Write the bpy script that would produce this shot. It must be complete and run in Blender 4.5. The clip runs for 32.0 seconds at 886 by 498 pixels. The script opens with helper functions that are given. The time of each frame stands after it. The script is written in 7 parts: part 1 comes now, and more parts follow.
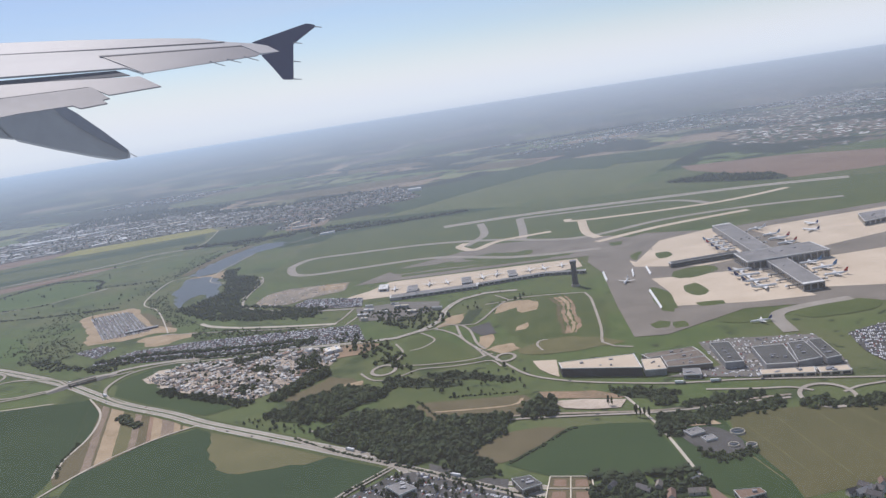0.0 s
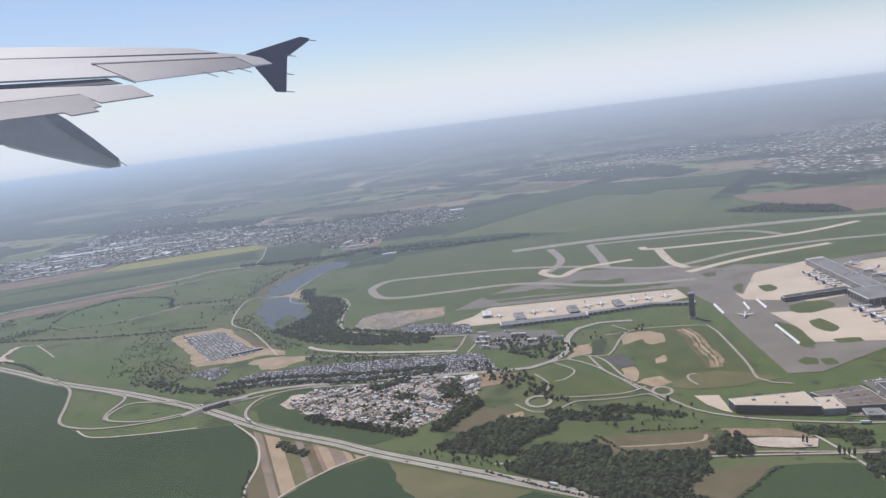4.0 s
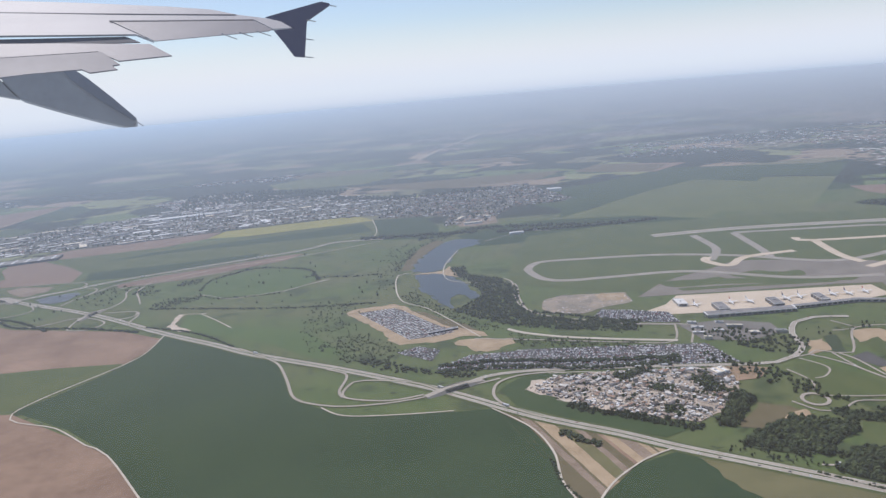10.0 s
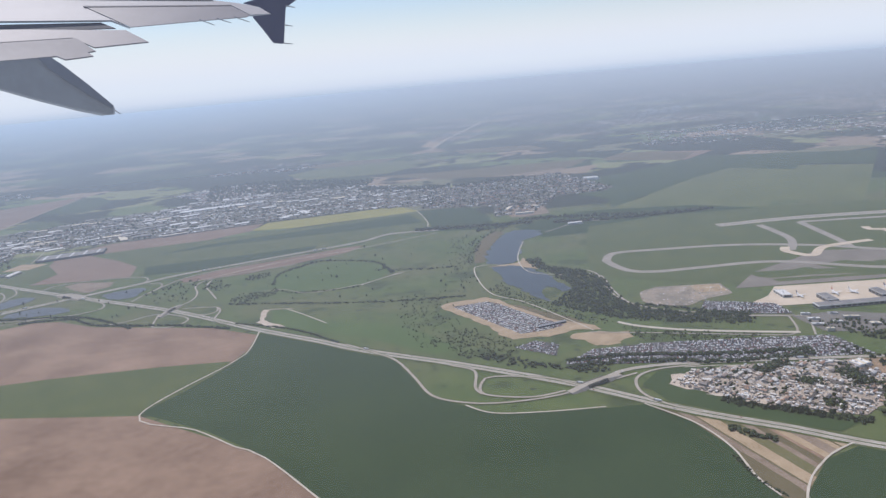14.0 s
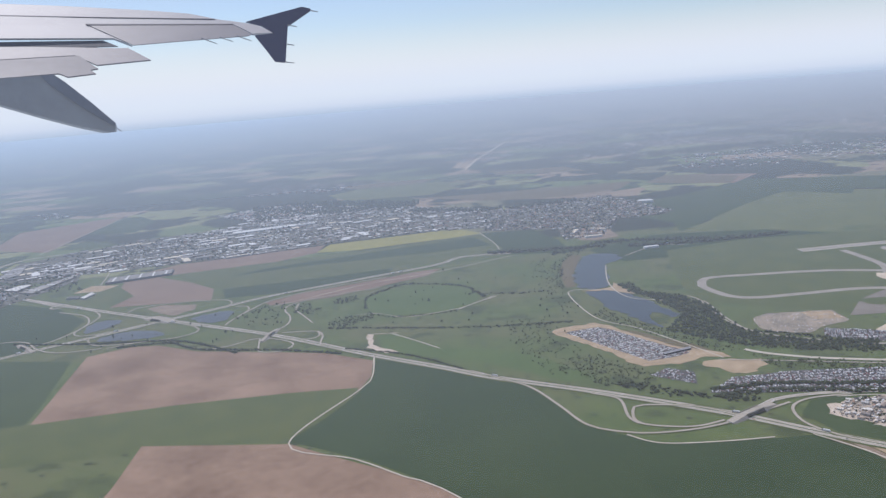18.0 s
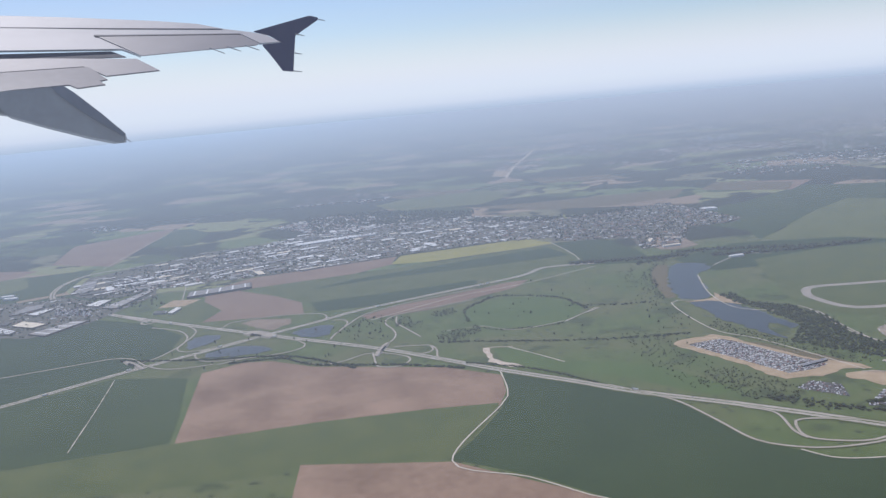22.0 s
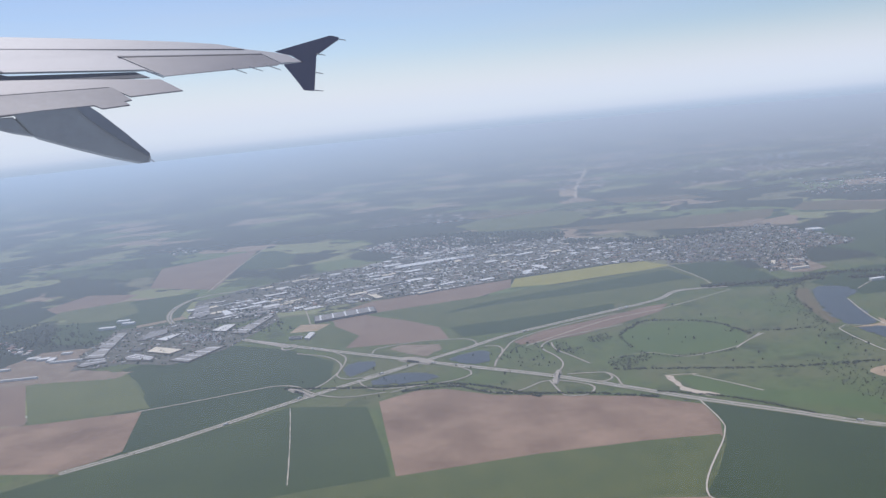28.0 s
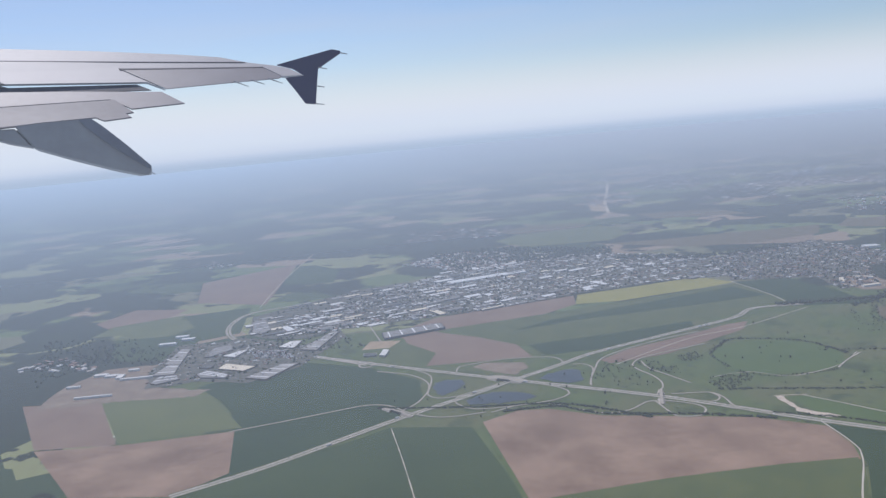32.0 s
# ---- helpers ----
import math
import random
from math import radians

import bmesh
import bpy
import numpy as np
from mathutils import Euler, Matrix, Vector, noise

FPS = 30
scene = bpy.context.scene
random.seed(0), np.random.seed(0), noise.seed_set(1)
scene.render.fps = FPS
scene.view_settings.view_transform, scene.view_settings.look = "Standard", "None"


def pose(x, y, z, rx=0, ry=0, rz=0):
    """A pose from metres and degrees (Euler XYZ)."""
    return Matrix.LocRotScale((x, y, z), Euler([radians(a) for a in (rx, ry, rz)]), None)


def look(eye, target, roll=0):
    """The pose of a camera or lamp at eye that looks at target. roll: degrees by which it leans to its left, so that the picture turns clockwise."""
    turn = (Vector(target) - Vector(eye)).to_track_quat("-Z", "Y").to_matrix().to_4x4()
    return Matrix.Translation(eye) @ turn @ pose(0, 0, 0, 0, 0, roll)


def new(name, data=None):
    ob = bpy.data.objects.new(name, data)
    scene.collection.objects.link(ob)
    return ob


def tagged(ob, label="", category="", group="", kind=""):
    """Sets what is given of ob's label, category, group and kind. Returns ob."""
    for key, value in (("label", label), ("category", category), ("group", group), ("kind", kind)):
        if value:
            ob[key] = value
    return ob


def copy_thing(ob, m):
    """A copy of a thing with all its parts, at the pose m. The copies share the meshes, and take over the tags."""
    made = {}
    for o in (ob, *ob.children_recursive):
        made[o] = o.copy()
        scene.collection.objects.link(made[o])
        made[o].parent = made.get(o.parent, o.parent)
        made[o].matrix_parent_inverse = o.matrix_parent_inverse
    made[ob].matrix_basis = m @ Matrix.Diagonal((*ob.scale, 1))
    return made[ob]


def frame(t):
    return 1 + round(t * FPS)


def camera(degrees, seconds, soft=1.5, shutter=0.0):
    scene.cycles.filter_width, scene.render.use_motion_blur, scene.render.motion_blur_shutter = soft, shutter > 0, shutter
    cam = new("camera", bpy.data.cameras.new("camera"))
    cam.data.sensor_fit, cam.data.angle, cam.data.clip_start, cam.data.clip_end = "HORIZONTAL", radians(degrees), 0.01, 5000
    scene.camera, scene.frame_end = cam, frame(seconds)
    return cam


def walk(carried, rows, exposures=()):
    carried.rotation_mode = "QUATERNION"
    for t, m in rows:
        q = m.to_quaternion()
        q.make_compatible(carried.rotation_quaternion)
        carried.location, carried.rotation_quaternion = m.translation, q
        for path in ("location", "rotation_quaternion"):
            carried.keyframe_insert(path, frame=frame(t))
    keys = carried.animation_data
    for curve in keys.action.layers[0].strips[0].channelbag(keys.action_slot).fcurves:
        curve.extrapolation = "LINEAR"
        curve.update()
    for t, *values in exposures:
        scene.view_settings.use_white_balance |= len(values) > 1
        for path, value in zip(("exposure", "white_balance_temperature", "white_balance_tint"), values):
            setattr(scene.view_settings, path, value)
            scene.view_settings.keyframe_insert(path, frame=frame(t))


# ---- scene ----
cam = camera(56.8, 32.0, 1.45)
PATH = [
    (0, (-0.433, 3.053, 55.584), (-0.483, 5.02, 55.226), -8.7),
    (0.5, (-4.866, 2.563, 56.96), (-4.916, 4.531, 56.607), -8.4),
    (1, (-9.383, 2.201, 58.254), (-9.424, 4.17, 57.904), -8.1),
    (1.5, (-13.973, 1.956, 59.472), (-14.008, 3.925, 59.125), -7.7),
    (2, (-18.63, 1.815, 60.621), (-18.663, 3.785, 60.277), -7.5),
    (2.5, (-23.346, 1.767, 61.707), (-23.378, 3.738, 61.367), -7.4),
    (3, (-28.113, 1.803, 62.734), (-28.143, 3.774, 62.401), -7.4),
    (3.5, (-32.925, 1.911, 63.709), (-32.939, 3.884, 63.383), -7.3),
    (5.5, (-52.517, 2.906, 67.172), (-52.513, 4.873, 66.814), -7.1),
    (6, (-57.476, 3.256, 67.951), (-57.481, 5.22, 67.571), -7.1),
    (6.5, (-62.451, 3.635, 68.703), (-62.462, 5.597, 68.315), -6.8),
    (7, (-67.438, 4.036, 69.432), (-67.452, 5.997, 69.039), -6.2),
    (7.5, (-72.435, 4.454, 70.14), (-72.449, 6.415, 69.748), -5.8),
    (8, (-77.438, 4.884, 70.83), (-77.454, 6.846, 70.44), -5.4),
    (8.5, (-82.446, 5.323, 71.507), (-82.458, 7.285, 71.118), -5.1),
    (9, (-87.455, 5.767, 72.171), (-87.466, 7.729, 71.785), -5.0),
    (9.5, (-92.464, 6.213, 72.826), (-92.477, 8.175, 72.441), -5.0),
    (10, (-97.472, 6.657, 73.473), (-97.487, 8.618, 73.079), -5.0),
    (10.5, (-102.476, 7.099, 74.116), (-102.493, 9.056, 73.703), -5.0),
    (11, (-107.477, 7.535, 74.754), (-107.494, 9.491, 74.338), -5.0),
    (11.5, (-112.472, 7.964, 75.391), (-112.49, 9.92, 74.973), -4.9),
    (12, (-117.462, 8.385, 76.027), (-117.486, 10.336, 75.585), -5.2),
    (12.5, (-122.445, 8.798, 76.665), (-122.471, 10.742, 76.197), -5.1),
    (13, (-127.422, 9.2, 77.304), (-127.44, 11.145, 76.836), -5.2),
    (13.5, (-132.393, 9.594, 77.945), (-132.382, 11.542, 77.494), -5.2),
    (15.5, (-152.208, 11.075, 80.554), (-152.113, 13.034, 80.16), -4.8),
    (16, (-157.147, 11.426, 81.218), (-157.06, 13.386, 80.831), -4.8),
    (16.5, (-162.081, 11.77, 81.888), (-161.999, 13.731, 81.502), -4.7),
    (17, (-167.01, 12.111, 82.563), (-166.935, 14.072, 82.178), -4.6),
    (17.5, (-171.935, 12.448, 83.242), (-171.869, 14.41, 82.856), -4.7),
    (18, (-176.856, 12.784, 83.927), (-176.792, 14.745, 83.539), -4.7),
    (18.5, (-181.774, 13.121, 84.616), (-181.709, 15.082, 84.226), -4.7),
    (19, (-186.69, 13.46, 85.309), (-186.623, 15.421, 84.919), -4.7),
    (19.5, (-191.604, 13.803, 86.004), (-191.538, 15.764, 85.618), -4.8),
    (20, (-196.516, 14.153, 86.703), (-196.453, 16.115, 86.324), -5.0),
    (20.5, (-201.428, 14.51, 87.403), (-201.366, 16.474, 87.027), -5.1),
    (21, (-206.338, 14.878, 88.104), (-206.277, 16.842, 87.728), -5.2),
    (21.5, (-211.248, 15.259, 88.804), (-211.188, 17.223, 88.429), -5.2),
    (22, (-216.157, 15.654, 89.504), (-216.097, 17.618, 89.132), -5.3),
    (22.5, (-221.066, 16.066, 90.201), (-221.005, 18.031, 89.835), -5.5),
    (23, (-225.975, 16.496, 90.895), (-225.914, 18.463, 90.536), -5.5),
    (23.5, (-230.882, 16.947, 91.584), (-230.821, 18.915, 91.23), -5.4),
    (24, (-235.788, 17.421, 92.267), (-235.725, 19.389, 91.919), -5.3),
    (24.5, (-240.691, 17.918, 92.943), (-240.628, 19.887, 92.601), -5.4),
    (25, (-245.592, 18.441, 93.611), (-245.531, 20.411, 93.271), -5.5),
    (25.5, (-250.488, 18.991, 94.269), (-250.431, 20.962, 93.931), -5.6),
    (27.5, (-269.998, 21.489, 96.772), (-269.953, 23.461, 96.444), -5.7),
    (28, (-274.847, 22.192, 97.358), (-274.808, 24.164, 97.03), -5.6),
    (28.5, (-279.679, 22.927, 97.926), (-279.647, 24.899, 97.599), -5.6),
    (29, (-284.491, 23.694, 98.474), (-284.465, 25.667, 98.149), -5.5),
    (29.5, (-289.28, 24.493, 99.001), (-289.252, 26.466, 98.677), -5.4),
    (30, (-294.041, 25.324, 99.504), (-294.004, 27.297, 99.184), -5.3),
    (30.5, (-298.771, 26.185, 99.983), (-298.724, 28.159, 99.671), -5.3),
    (31, (-303.464, 27.075, 100.436), (-303.408, 29.051, 100.132), -5.3),
    (31.5, (-308.116, 27.993, 100.862), (-308.06, 29.969, 100.562), -5.3),
    (32, (-312.721, 28.936, 101.259), (-312.664, 30.913, 100.962), -5.3),
]
walk(cam, [(t, look(eye, target, roll)) for t, eye, target, roll in PATH], exposures=((0, 0.02, 6200, 17), (12, 0.05, 6150, 17), (24, 0.0, 6000, 17), (32, -0.05, 6000, 17)))

# ---- light ----
world = bpy.data.worlds.new("world")
scene.world = world
world.use_nodes = True
wn = world.node_tree.nodes
sky = wn.new("ShaderNodeTexSky")
sky.sky_type, sky.sun_disc = "NISHITA", False
sky.sun_elevation, sky.sun_rotation = radians(52), radians(-28)
sky.air_density, sky.dust_density, sky.ozone_density, sky.altitude = 1.0, 0.5, 3.0, 400
wn["Background"].inputs["Strength"].default_value = 0.094
coord, cmap, cirrus, cramp, cmix = (wn.new("ShaderNode" + k) for k in ("TexCoord", "Mapping", "TexNoise", "ValToRGB", "Mix"))
cmap.inputs["Scale"].default_value, cmap.inputs["Rotation"].default_value = (1.6, 1.6, 16), (0.06, 0.1, 0)
cirrus.inputs["Scale"].default_value, cirrus.inputs["Detail"].default_value, cirrus.inputs["Roughness"].default_value = 1.3, 7, 0.55
cramp.color_ramp.elements[0].position, cramp.color_ramp.elements[1].position = 0.42, 0.80
cramp.color_ramp.elements[1].color = (0.34, 0.34, 0.34, 1)
cmix.data_type = "RGBA"
cmix.inputs[7].default_value = (6.6, 6.9, 7.2, 1)
wl = world.node_tree.links
wl.new(coord.outputs["Generated"], cmap.inputs["Vector"])
wl.new(cmap.outputs["Vector"], cirrus.inputs["Vector"])
wl.new(cirrus.outputs["Fac"], cramp.inputs["Fac"])
wl.new(cramp.outputs["Color"], cmix.inputs[0])
wl.new(sky.outputs["Color"], cmix.inputs[6])
up, low, tones, thick, hmix = (wn.new("ShaderNode" + k) for k in ("SeparateXYZ", "MapRange", "ValToRGB", "MapRange", "Mix"))
wl.new(coord.outputs["Generated"], up.inputs["Vector"])
for node, lo, hi in ((low, -0.03, 0.07), (thick, 0.005, 0.085)):
    node.inputs["From Min"].default_value, node.inputs["From Max"].default_value = lo, hi
    wl.new(up.outputs["Z"], node.inputs["Value"])
thick.interpolation_type = "SMOOTHSTEP"
thick.inputs["To Min"].default_value, thick.inputs["To Max"].default_value = 1, 0
te = tones.color_ramp.elements
te[0].position, te[0].color, te[1].position, te[1].color = 0.09, (0.044, 0.0545, 0.065, 1), 0.60, (0.074, 0.080, 0.084, 1)
for at, tone in ((0.13, (0.050, 0.060, 0.070, 1)), (0.19, (0.062, 0.070, 0.077, 1)), (0.30, (0.0695, 0.077, 0.081, 1))):
    te.new(at).color = tone
bright = wn.new("ShaderNodeVectorMath")
bright.operation, bright.inputs["Scale"].default_value = "SCALE", 106
hmix.data_type = "RGBA"
wl.new(low.outputs["Result"], tones.inputs["Fac"])
wl.new(tones.outputs["Color"], bright.inputs[0])
wl.new(thick.outputs["Result"], hmix.inputs[0])
wl.new(cmix.outputs[2], hmix.inputs[6])
wl.new(bright.outputs["Vector"], hmix.inputs[7])
wl.new(hmix.outputs[2], wn["Background"].inputs["Color"])
sun = new("sun", bpy.data.lights.new("sun", "SUN"))
sun.data.energy, sun.data.angle, sun.data.color = 3.7, radians(0.6), (1.0, 0.95, 0.87)
sun.matrix_world = look((0, 0, 900), (math.sin(radians(28)) * 703, -math.cos(radians(28)) * 703, 0))
scene.view_settings.exposure = 0.0


# ---- materials ----
def material(name, dark, light, size=4.0, rough=0.9, grain=0.35, bump=0.0, metal=0.0, island=0.0, obj=0.0, stretch=(1, 1, 1), spec=0.15, turn=0.0):
    """Two colours mixed by a broad and a fine noise, in world metres; island and obj vary single pieces."""
    m = bpy.data.materials.new(name)
    m.use_nodes = True
    n, l = m.node_tree.nodes, m.node_tree.links
    b = n["Principled BSDF"]
    geo = n.new("ShaderNodeNewGeometry")
    mp = n.new("ShaderNodeMapping")
    mp.inputs["Scale"].default_value, mp.inputs["Rotation"].default_value[2] = stretch, turn
    l.new(geo.outputs["Position"], mp.inputs["Vector"])
    broad = n.new("ShaderNodeTexNoise")
    broad.inputs["Scale"].default_value, broad.inputs["Detail"].default_value = 1.0 / size, 5
    fine = n.new("ShaderNodeTexNoise")
    fine.inputs["Scale"].default_value, fine.inputs["Detail"].default_value = 9.0 / size, 4
    for t in (broad, fine):
        l.new(mp.outputs["Vector"], t.inputs["Vector"])
    mix = n.new("ShaderNodeMix")
    mix.data_type = "FLOAT"
    mix.inputs[0].default_value = grain
    l.new(broad.outputs["Fac"], mix.inputs[2])
    l.new(fine.outputs["Fac"], mix.inputs[3])
    ramp = n.new("ShaderNodeValToRGB")
    ramp.color_ramp.elements[0].position, ramp.color_ramp.elements[1].position = 0.34, 0.66
    ramp.color_ramp.elements[0].color, ramp.color_ramp.elements[1].color = (*dark, 1), (*light, 1)
    l.new(mix.outputs[0], ramp.inputs["Fac"])
    out = ramp.outputs["Color"]
    if island or obj:
        if obj:
            rnd = n.new("ShaderNodeObjectInfo").outputs["Random"]
        else:
            rnd = geo.outputs["Random Per Island"]
        hs = n.new("ShaderNodeHueSaturation")
        mr = n.new("ShaderNodeMapRange")
        mr.inputs["To Min"].default_value, mr.inputs["To Max"].default_value = 1 - (island or obj), 1 + (island or obj)
        l.new(rnd, mr.inputs["Value"])
        l.new(mr.outputs["Result"], hs.inputs["Value"])
        l.new(out, hs.inputs["Color"])
        out = hs.outputs["Color"]
    l.new(out, b.inputs["Base Color"])
    b.inputs["Roughness"].default_value, b.inputs["Metallic"].default_value = rough, metal
    b.inputs["Specular IOR Level"].default_value = spec
    if bump:
        bp = n.new("ShaderNodeBump")
        bp.inputs["Strength"].default_value, bp.inputs["Distance"].default_value = 0.6, bump
        l.new(fine.outputs["Fac"], bp.inputs["Height"])
        l.new(bp.outputs["Normal"], b.inputs["Normal"])
    return m


def palette(name, colours, rough=0.7, obj=True, metal=0.0):
    """One of several paints for each piece, picked by its random number, with dirt on it."""
    m = material(name, (0.8, 0.8, 0.8), (1, 1, 1), 0.8, rough, 0.5, metal=metal)
    n, l = m.node_tree.nodes, m.node_tree.links
    b = n["Principled BSDF"]
    ramp = n.new("ShaderNodeValToRGB")
    ramp.color_ramp.interpolation = "CONSTANT"
    e = ramp.color_ramp.elements
    while len(e) < len(colours):
        e.new(0.5)
    for i, c in enumerate(colours):
        e[i].position, e[i].color = i / len(colours), (*c, 1)
    src = n.new("ShaderNodeObjectInfo").outputs["Random"] if obj else n["Geometry"].outputs["Random Per Island"]
    l.new(src, ramp.inputs["Fac"])
    mul = n.new("ShaderNodeMix")
    mul.data_type, mul.blend_type = "RGBA", "MULTIPLY"
    mul.inputs[0].default_value = 1
    l.new(b.inputs["Base Color"].links[0].from_socket, mul.inputs[6])
    l.new(ramp.outputs["Color"], mul.inputs[7])
    l.new(mul.outputs[2], b.inputs["Base Color"])
    return m


CROP = material("green_crop", (0.030, 0.057, 0.019), (0.045, 0.074, 0.025), 26, grain=0.25)
CROP_DEEP = material("deep_green_crop", (0.020, 0.046, 0.016), (0.032, 0.060, 0.021), 30, grain=0.25)
CROP_LIGHT = material("light_green_crop", (0.092, 0.115, 0.040), (0.125, 0.146, 0.053), 24, grain=0.3)
GRASS = material("mown_grass", (0.062, 0.088, 0.028), (0.098, 0.118, 0.040), 11)
MEADOW = material("rough_meadow", (0.050, 0.074, 0.023), (0.100, 0.118, 0.042), 7, grain=0.5)
FALLOW_EARTH = material("brown_yard_earth", (0.17, 0.125, 0.09), (0.30, 0.235, 0.175), 6, grain=0.5)
OLIVE = material("dry_olive_grass", (0.110, 0.108, 0.046), (0.165, 0.150, 0.070), 8, grain=0.45)
SOIL = material("ploughed_soil", (0.165, 0.104, 0.070), (0.315, 0.215, 0.150), 22, grain=0.25)
SOIL_RED = material("red_brown_soil", (0.190, 0.126, 0.090), (0.250, 0.176, 0.130), 20)
SITE = material("reddish_site_earth", (0.150, 0.120, 0.070), (0.400, 0.270, 0.180), 5, grain=0.5)
FALLOW = material("fallow_brown_grass", (0.105, 0.088, 0.046), (0.150, 0.124, 0.068), 5, grain=0.5)
SAND = material("bare_sandy_earth", (0.270, 0.200, 0.118), (0.460, 0.355, 0.235), 4, grain=0.5)
FRESH = material("fresh_green_crop", (0.064, 0.108, 0.029), (0.084, 0.128, 0.037), 18, grain=0.3)
RIPENING = material("ripening_crop", (0.090, 0.087, 0.036), (0.116, 0.106, 0.047), 14, grain=0.35)
RAPE = material("yellow_rape_crop", (0.235, 0.225, 0.055), (0.310, 0.285, 0.075), 16)
ASPHALT = material("grey_asphalt", (0.135, 0.126, 0.112), (0.200, 0.188, 0.168), 7, grain=0.4)
TARMAC = material("dark_apron_asphalt", (0.165, 0.146, 0.122), (0.240, 0.214, 0.180), 10, grain=0.3)
ROADGREY = material("worn_road_asphalt", (0.300, 0.268, 0.220), (0.410, 0.370, 0.310), 5, grain=0.4)
CONCRETE = material("beige_apron_concrete", (0.500, 0.410, 0.305), (0.620, 0.525, 0.405), 9, grain=0.3)
CONCRETE_GREY = material("grey_concrete", (0.255, 0.232, 0.196), (0.345, 0.315, 0.270), 6)
TOWN = material("town_plots", (0.036, 0.048, 0.030), (0.180, 0.165, 0.140), 4, grain=0.6)
CAMPG = material("trodden_yards", (0.20, 0.165, 0.125), (0.56, 0.47, 0.38), 3.0, grain=0.6)
LOTGREY = material("dark_parking_asphalt", (0.070, 0.068, 0.066), (0.110, 0.106, 0.100), 5, grain=0.4)
GRAVEL = material("mixed_gravel", (0.135, 0.128, 0.108), (0.40, 0.33, 0.25), 7, grain=0.45)
DUST = material("dusty_yard", (0.36, 0.295, 0.225), (0.62, 0.53, 0.43), 3, grain=0.5)
CHALK = material("chalk_track", (0.420, 0.375, 0.300), (0.580, 0.530, 0.440), 3, grain=0.5)
LEAF = material("leaf_green", (0.040, 0.058, 0.022), (0.088, 0.108, 0.042), 0.7, grain=0.6, island=0.35)
LEAF_MID = material("mid_leaf", (0.028, 0.043, 0.018), (0.062, 0.080, 0.034), 0.7, grain=0.6, island=0.4)
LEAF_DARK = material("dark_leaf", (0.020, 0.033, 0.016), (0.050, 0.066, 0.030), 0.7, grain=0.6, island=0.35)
BARK = material("bark", (0.06, 0.045, 0.03), (0.12, 0.09, 0.06), 0.3)
WHITE = material("white_paint", (0.66, 0.66, 0.65), (0.82, 0.82, 0.80), 1.5, 0.5)
GREY_ROOF = material("grey_membrane_roof", (0.17, 0.165, 0.16), (0.29, 0.28, 0.27), 4, 0.7)
PALE_ROOF = material("pale_metal_roof", (0.58, 0.57, 0.54), (0.76, 0.75, 0.72), 5, 0.6)
DARK_ROOF = material("dark_slate_roof", (0.065, 0.066, 0.064), (0.110, 0.110, 0.104), 3, 0.7)
BROWN_ROOF = material("brown_sheet_roof", (0.14, 0.11, 0.085), (0.20, 0.165, 0.13), 4, 0.7)
CREAM_ROOF = material("cream_roof", (0.62, 0.54, 0.40), (0.76, 0.68, 0.54), 4, 0.6)
WALL = palette("rendered_walls", [(0.50, 0.46, 0.40), (0.62, 0.60, 0.56), (0.38, 0.34, 0.30), (0.55, 0.50, 0.42), (0.30, 0.30, 0.30)])
ROOFS = palette("house_roofs", [(0.20, 0.13, 0.10), (0.26, 0.17, 0.13), (0.16, 0.15, 0.15), (0.30, 0.26, 0.22), (0.12, 0.11, 0.11), (0.42, 0.40, 0.38)])
SHED_ROOFS = palette("shed_roofs", [(0.74, 0.70, 0.63), (0.30, 0.27, 0.25), (0.66, 0.58, 0.50), (0.36, 0.29, 0.24), (0.10, 0.10, 0.10), (0.58, 0.56, 0.53), (0.38, 0.25, 0.18), (0.16, 0.14, 0.12)])
FAR_ROOFS = palette("far_roofs", [(0.24, 0.15, 0.12), (0.46, 0.42, 0.38), (0.13, 0.12, 0.12), (0.80, 0.80, 0.78), (0.30, 0.19, 0.15), (0.62, 0.60, 0.57)], obj=False)
CAR_PAINT = palette("car_paint", [(0.78, 0.78, 0.77), (0.045, 0.045, 0.05), (0.72, 0.73, 0.74), (0.10, 0.11, 0.13), (0.82, 0.82, 0.82), (0.055, 0.055, 0.06), (0.62, 0.63, 0.64), (0.80, 0.80, 0.79), (0.06, 0.08, 0.15), (0.24, 0.05, 0.045)], 0.5)
CAR_STUFF = palette("distant_car_paint", [(0.78, 0.78, 0.77), (0.045, 0.045, 0.05), (0.72, 0.73, 0.74), (0.10, 0.11, 0.13), (0.82, 0.82, 0.82), (0.055, 0.055, 0.06), (0.62, 0.63, 0.64), (0.80, 0.80, 0.79), (0.06, 0.08, 0.15), (0.24, 0.05, 0.045)], 0.5, obj=False)
JUNK = palette("yard_clutter", [(0.45, 0.42, 0.38), (0.12, 0.11, 0.10), (0.62, 0.60, 0.56), (0.24, 0.18, 0.13), (0.30, 0.30, 0.31), (0.09, 0.08, 0.07)], 0.7, obj=False)
GLASS = material("dark_glazing", (0.025, 0.030, 0.038), (0.045, 0.052, 0.062), 3, 0.15, spec=0.6)
STEEL = material("grey_steel", (0.22, 0.22, 0.23), (0.34, 0.34, 0.35), 2, 0.5, metal=0.4)
DARKMETAL = material("dark_cladding", (0.035, 0.037, 0.045), (0.060, 0.064, 0.075), 2, 0.6)
WATER = material("pond_water", (0.030, 0.042, 0.050), (0.046, 0.060, 0.066), 9, 0.32, spec=0.22)
WING_SKIN = material("wing_skin_paint", (0.355, 0.35, 0.36), (0.41, 0.405, 0.41), 300, 0.6, spec=0.25)
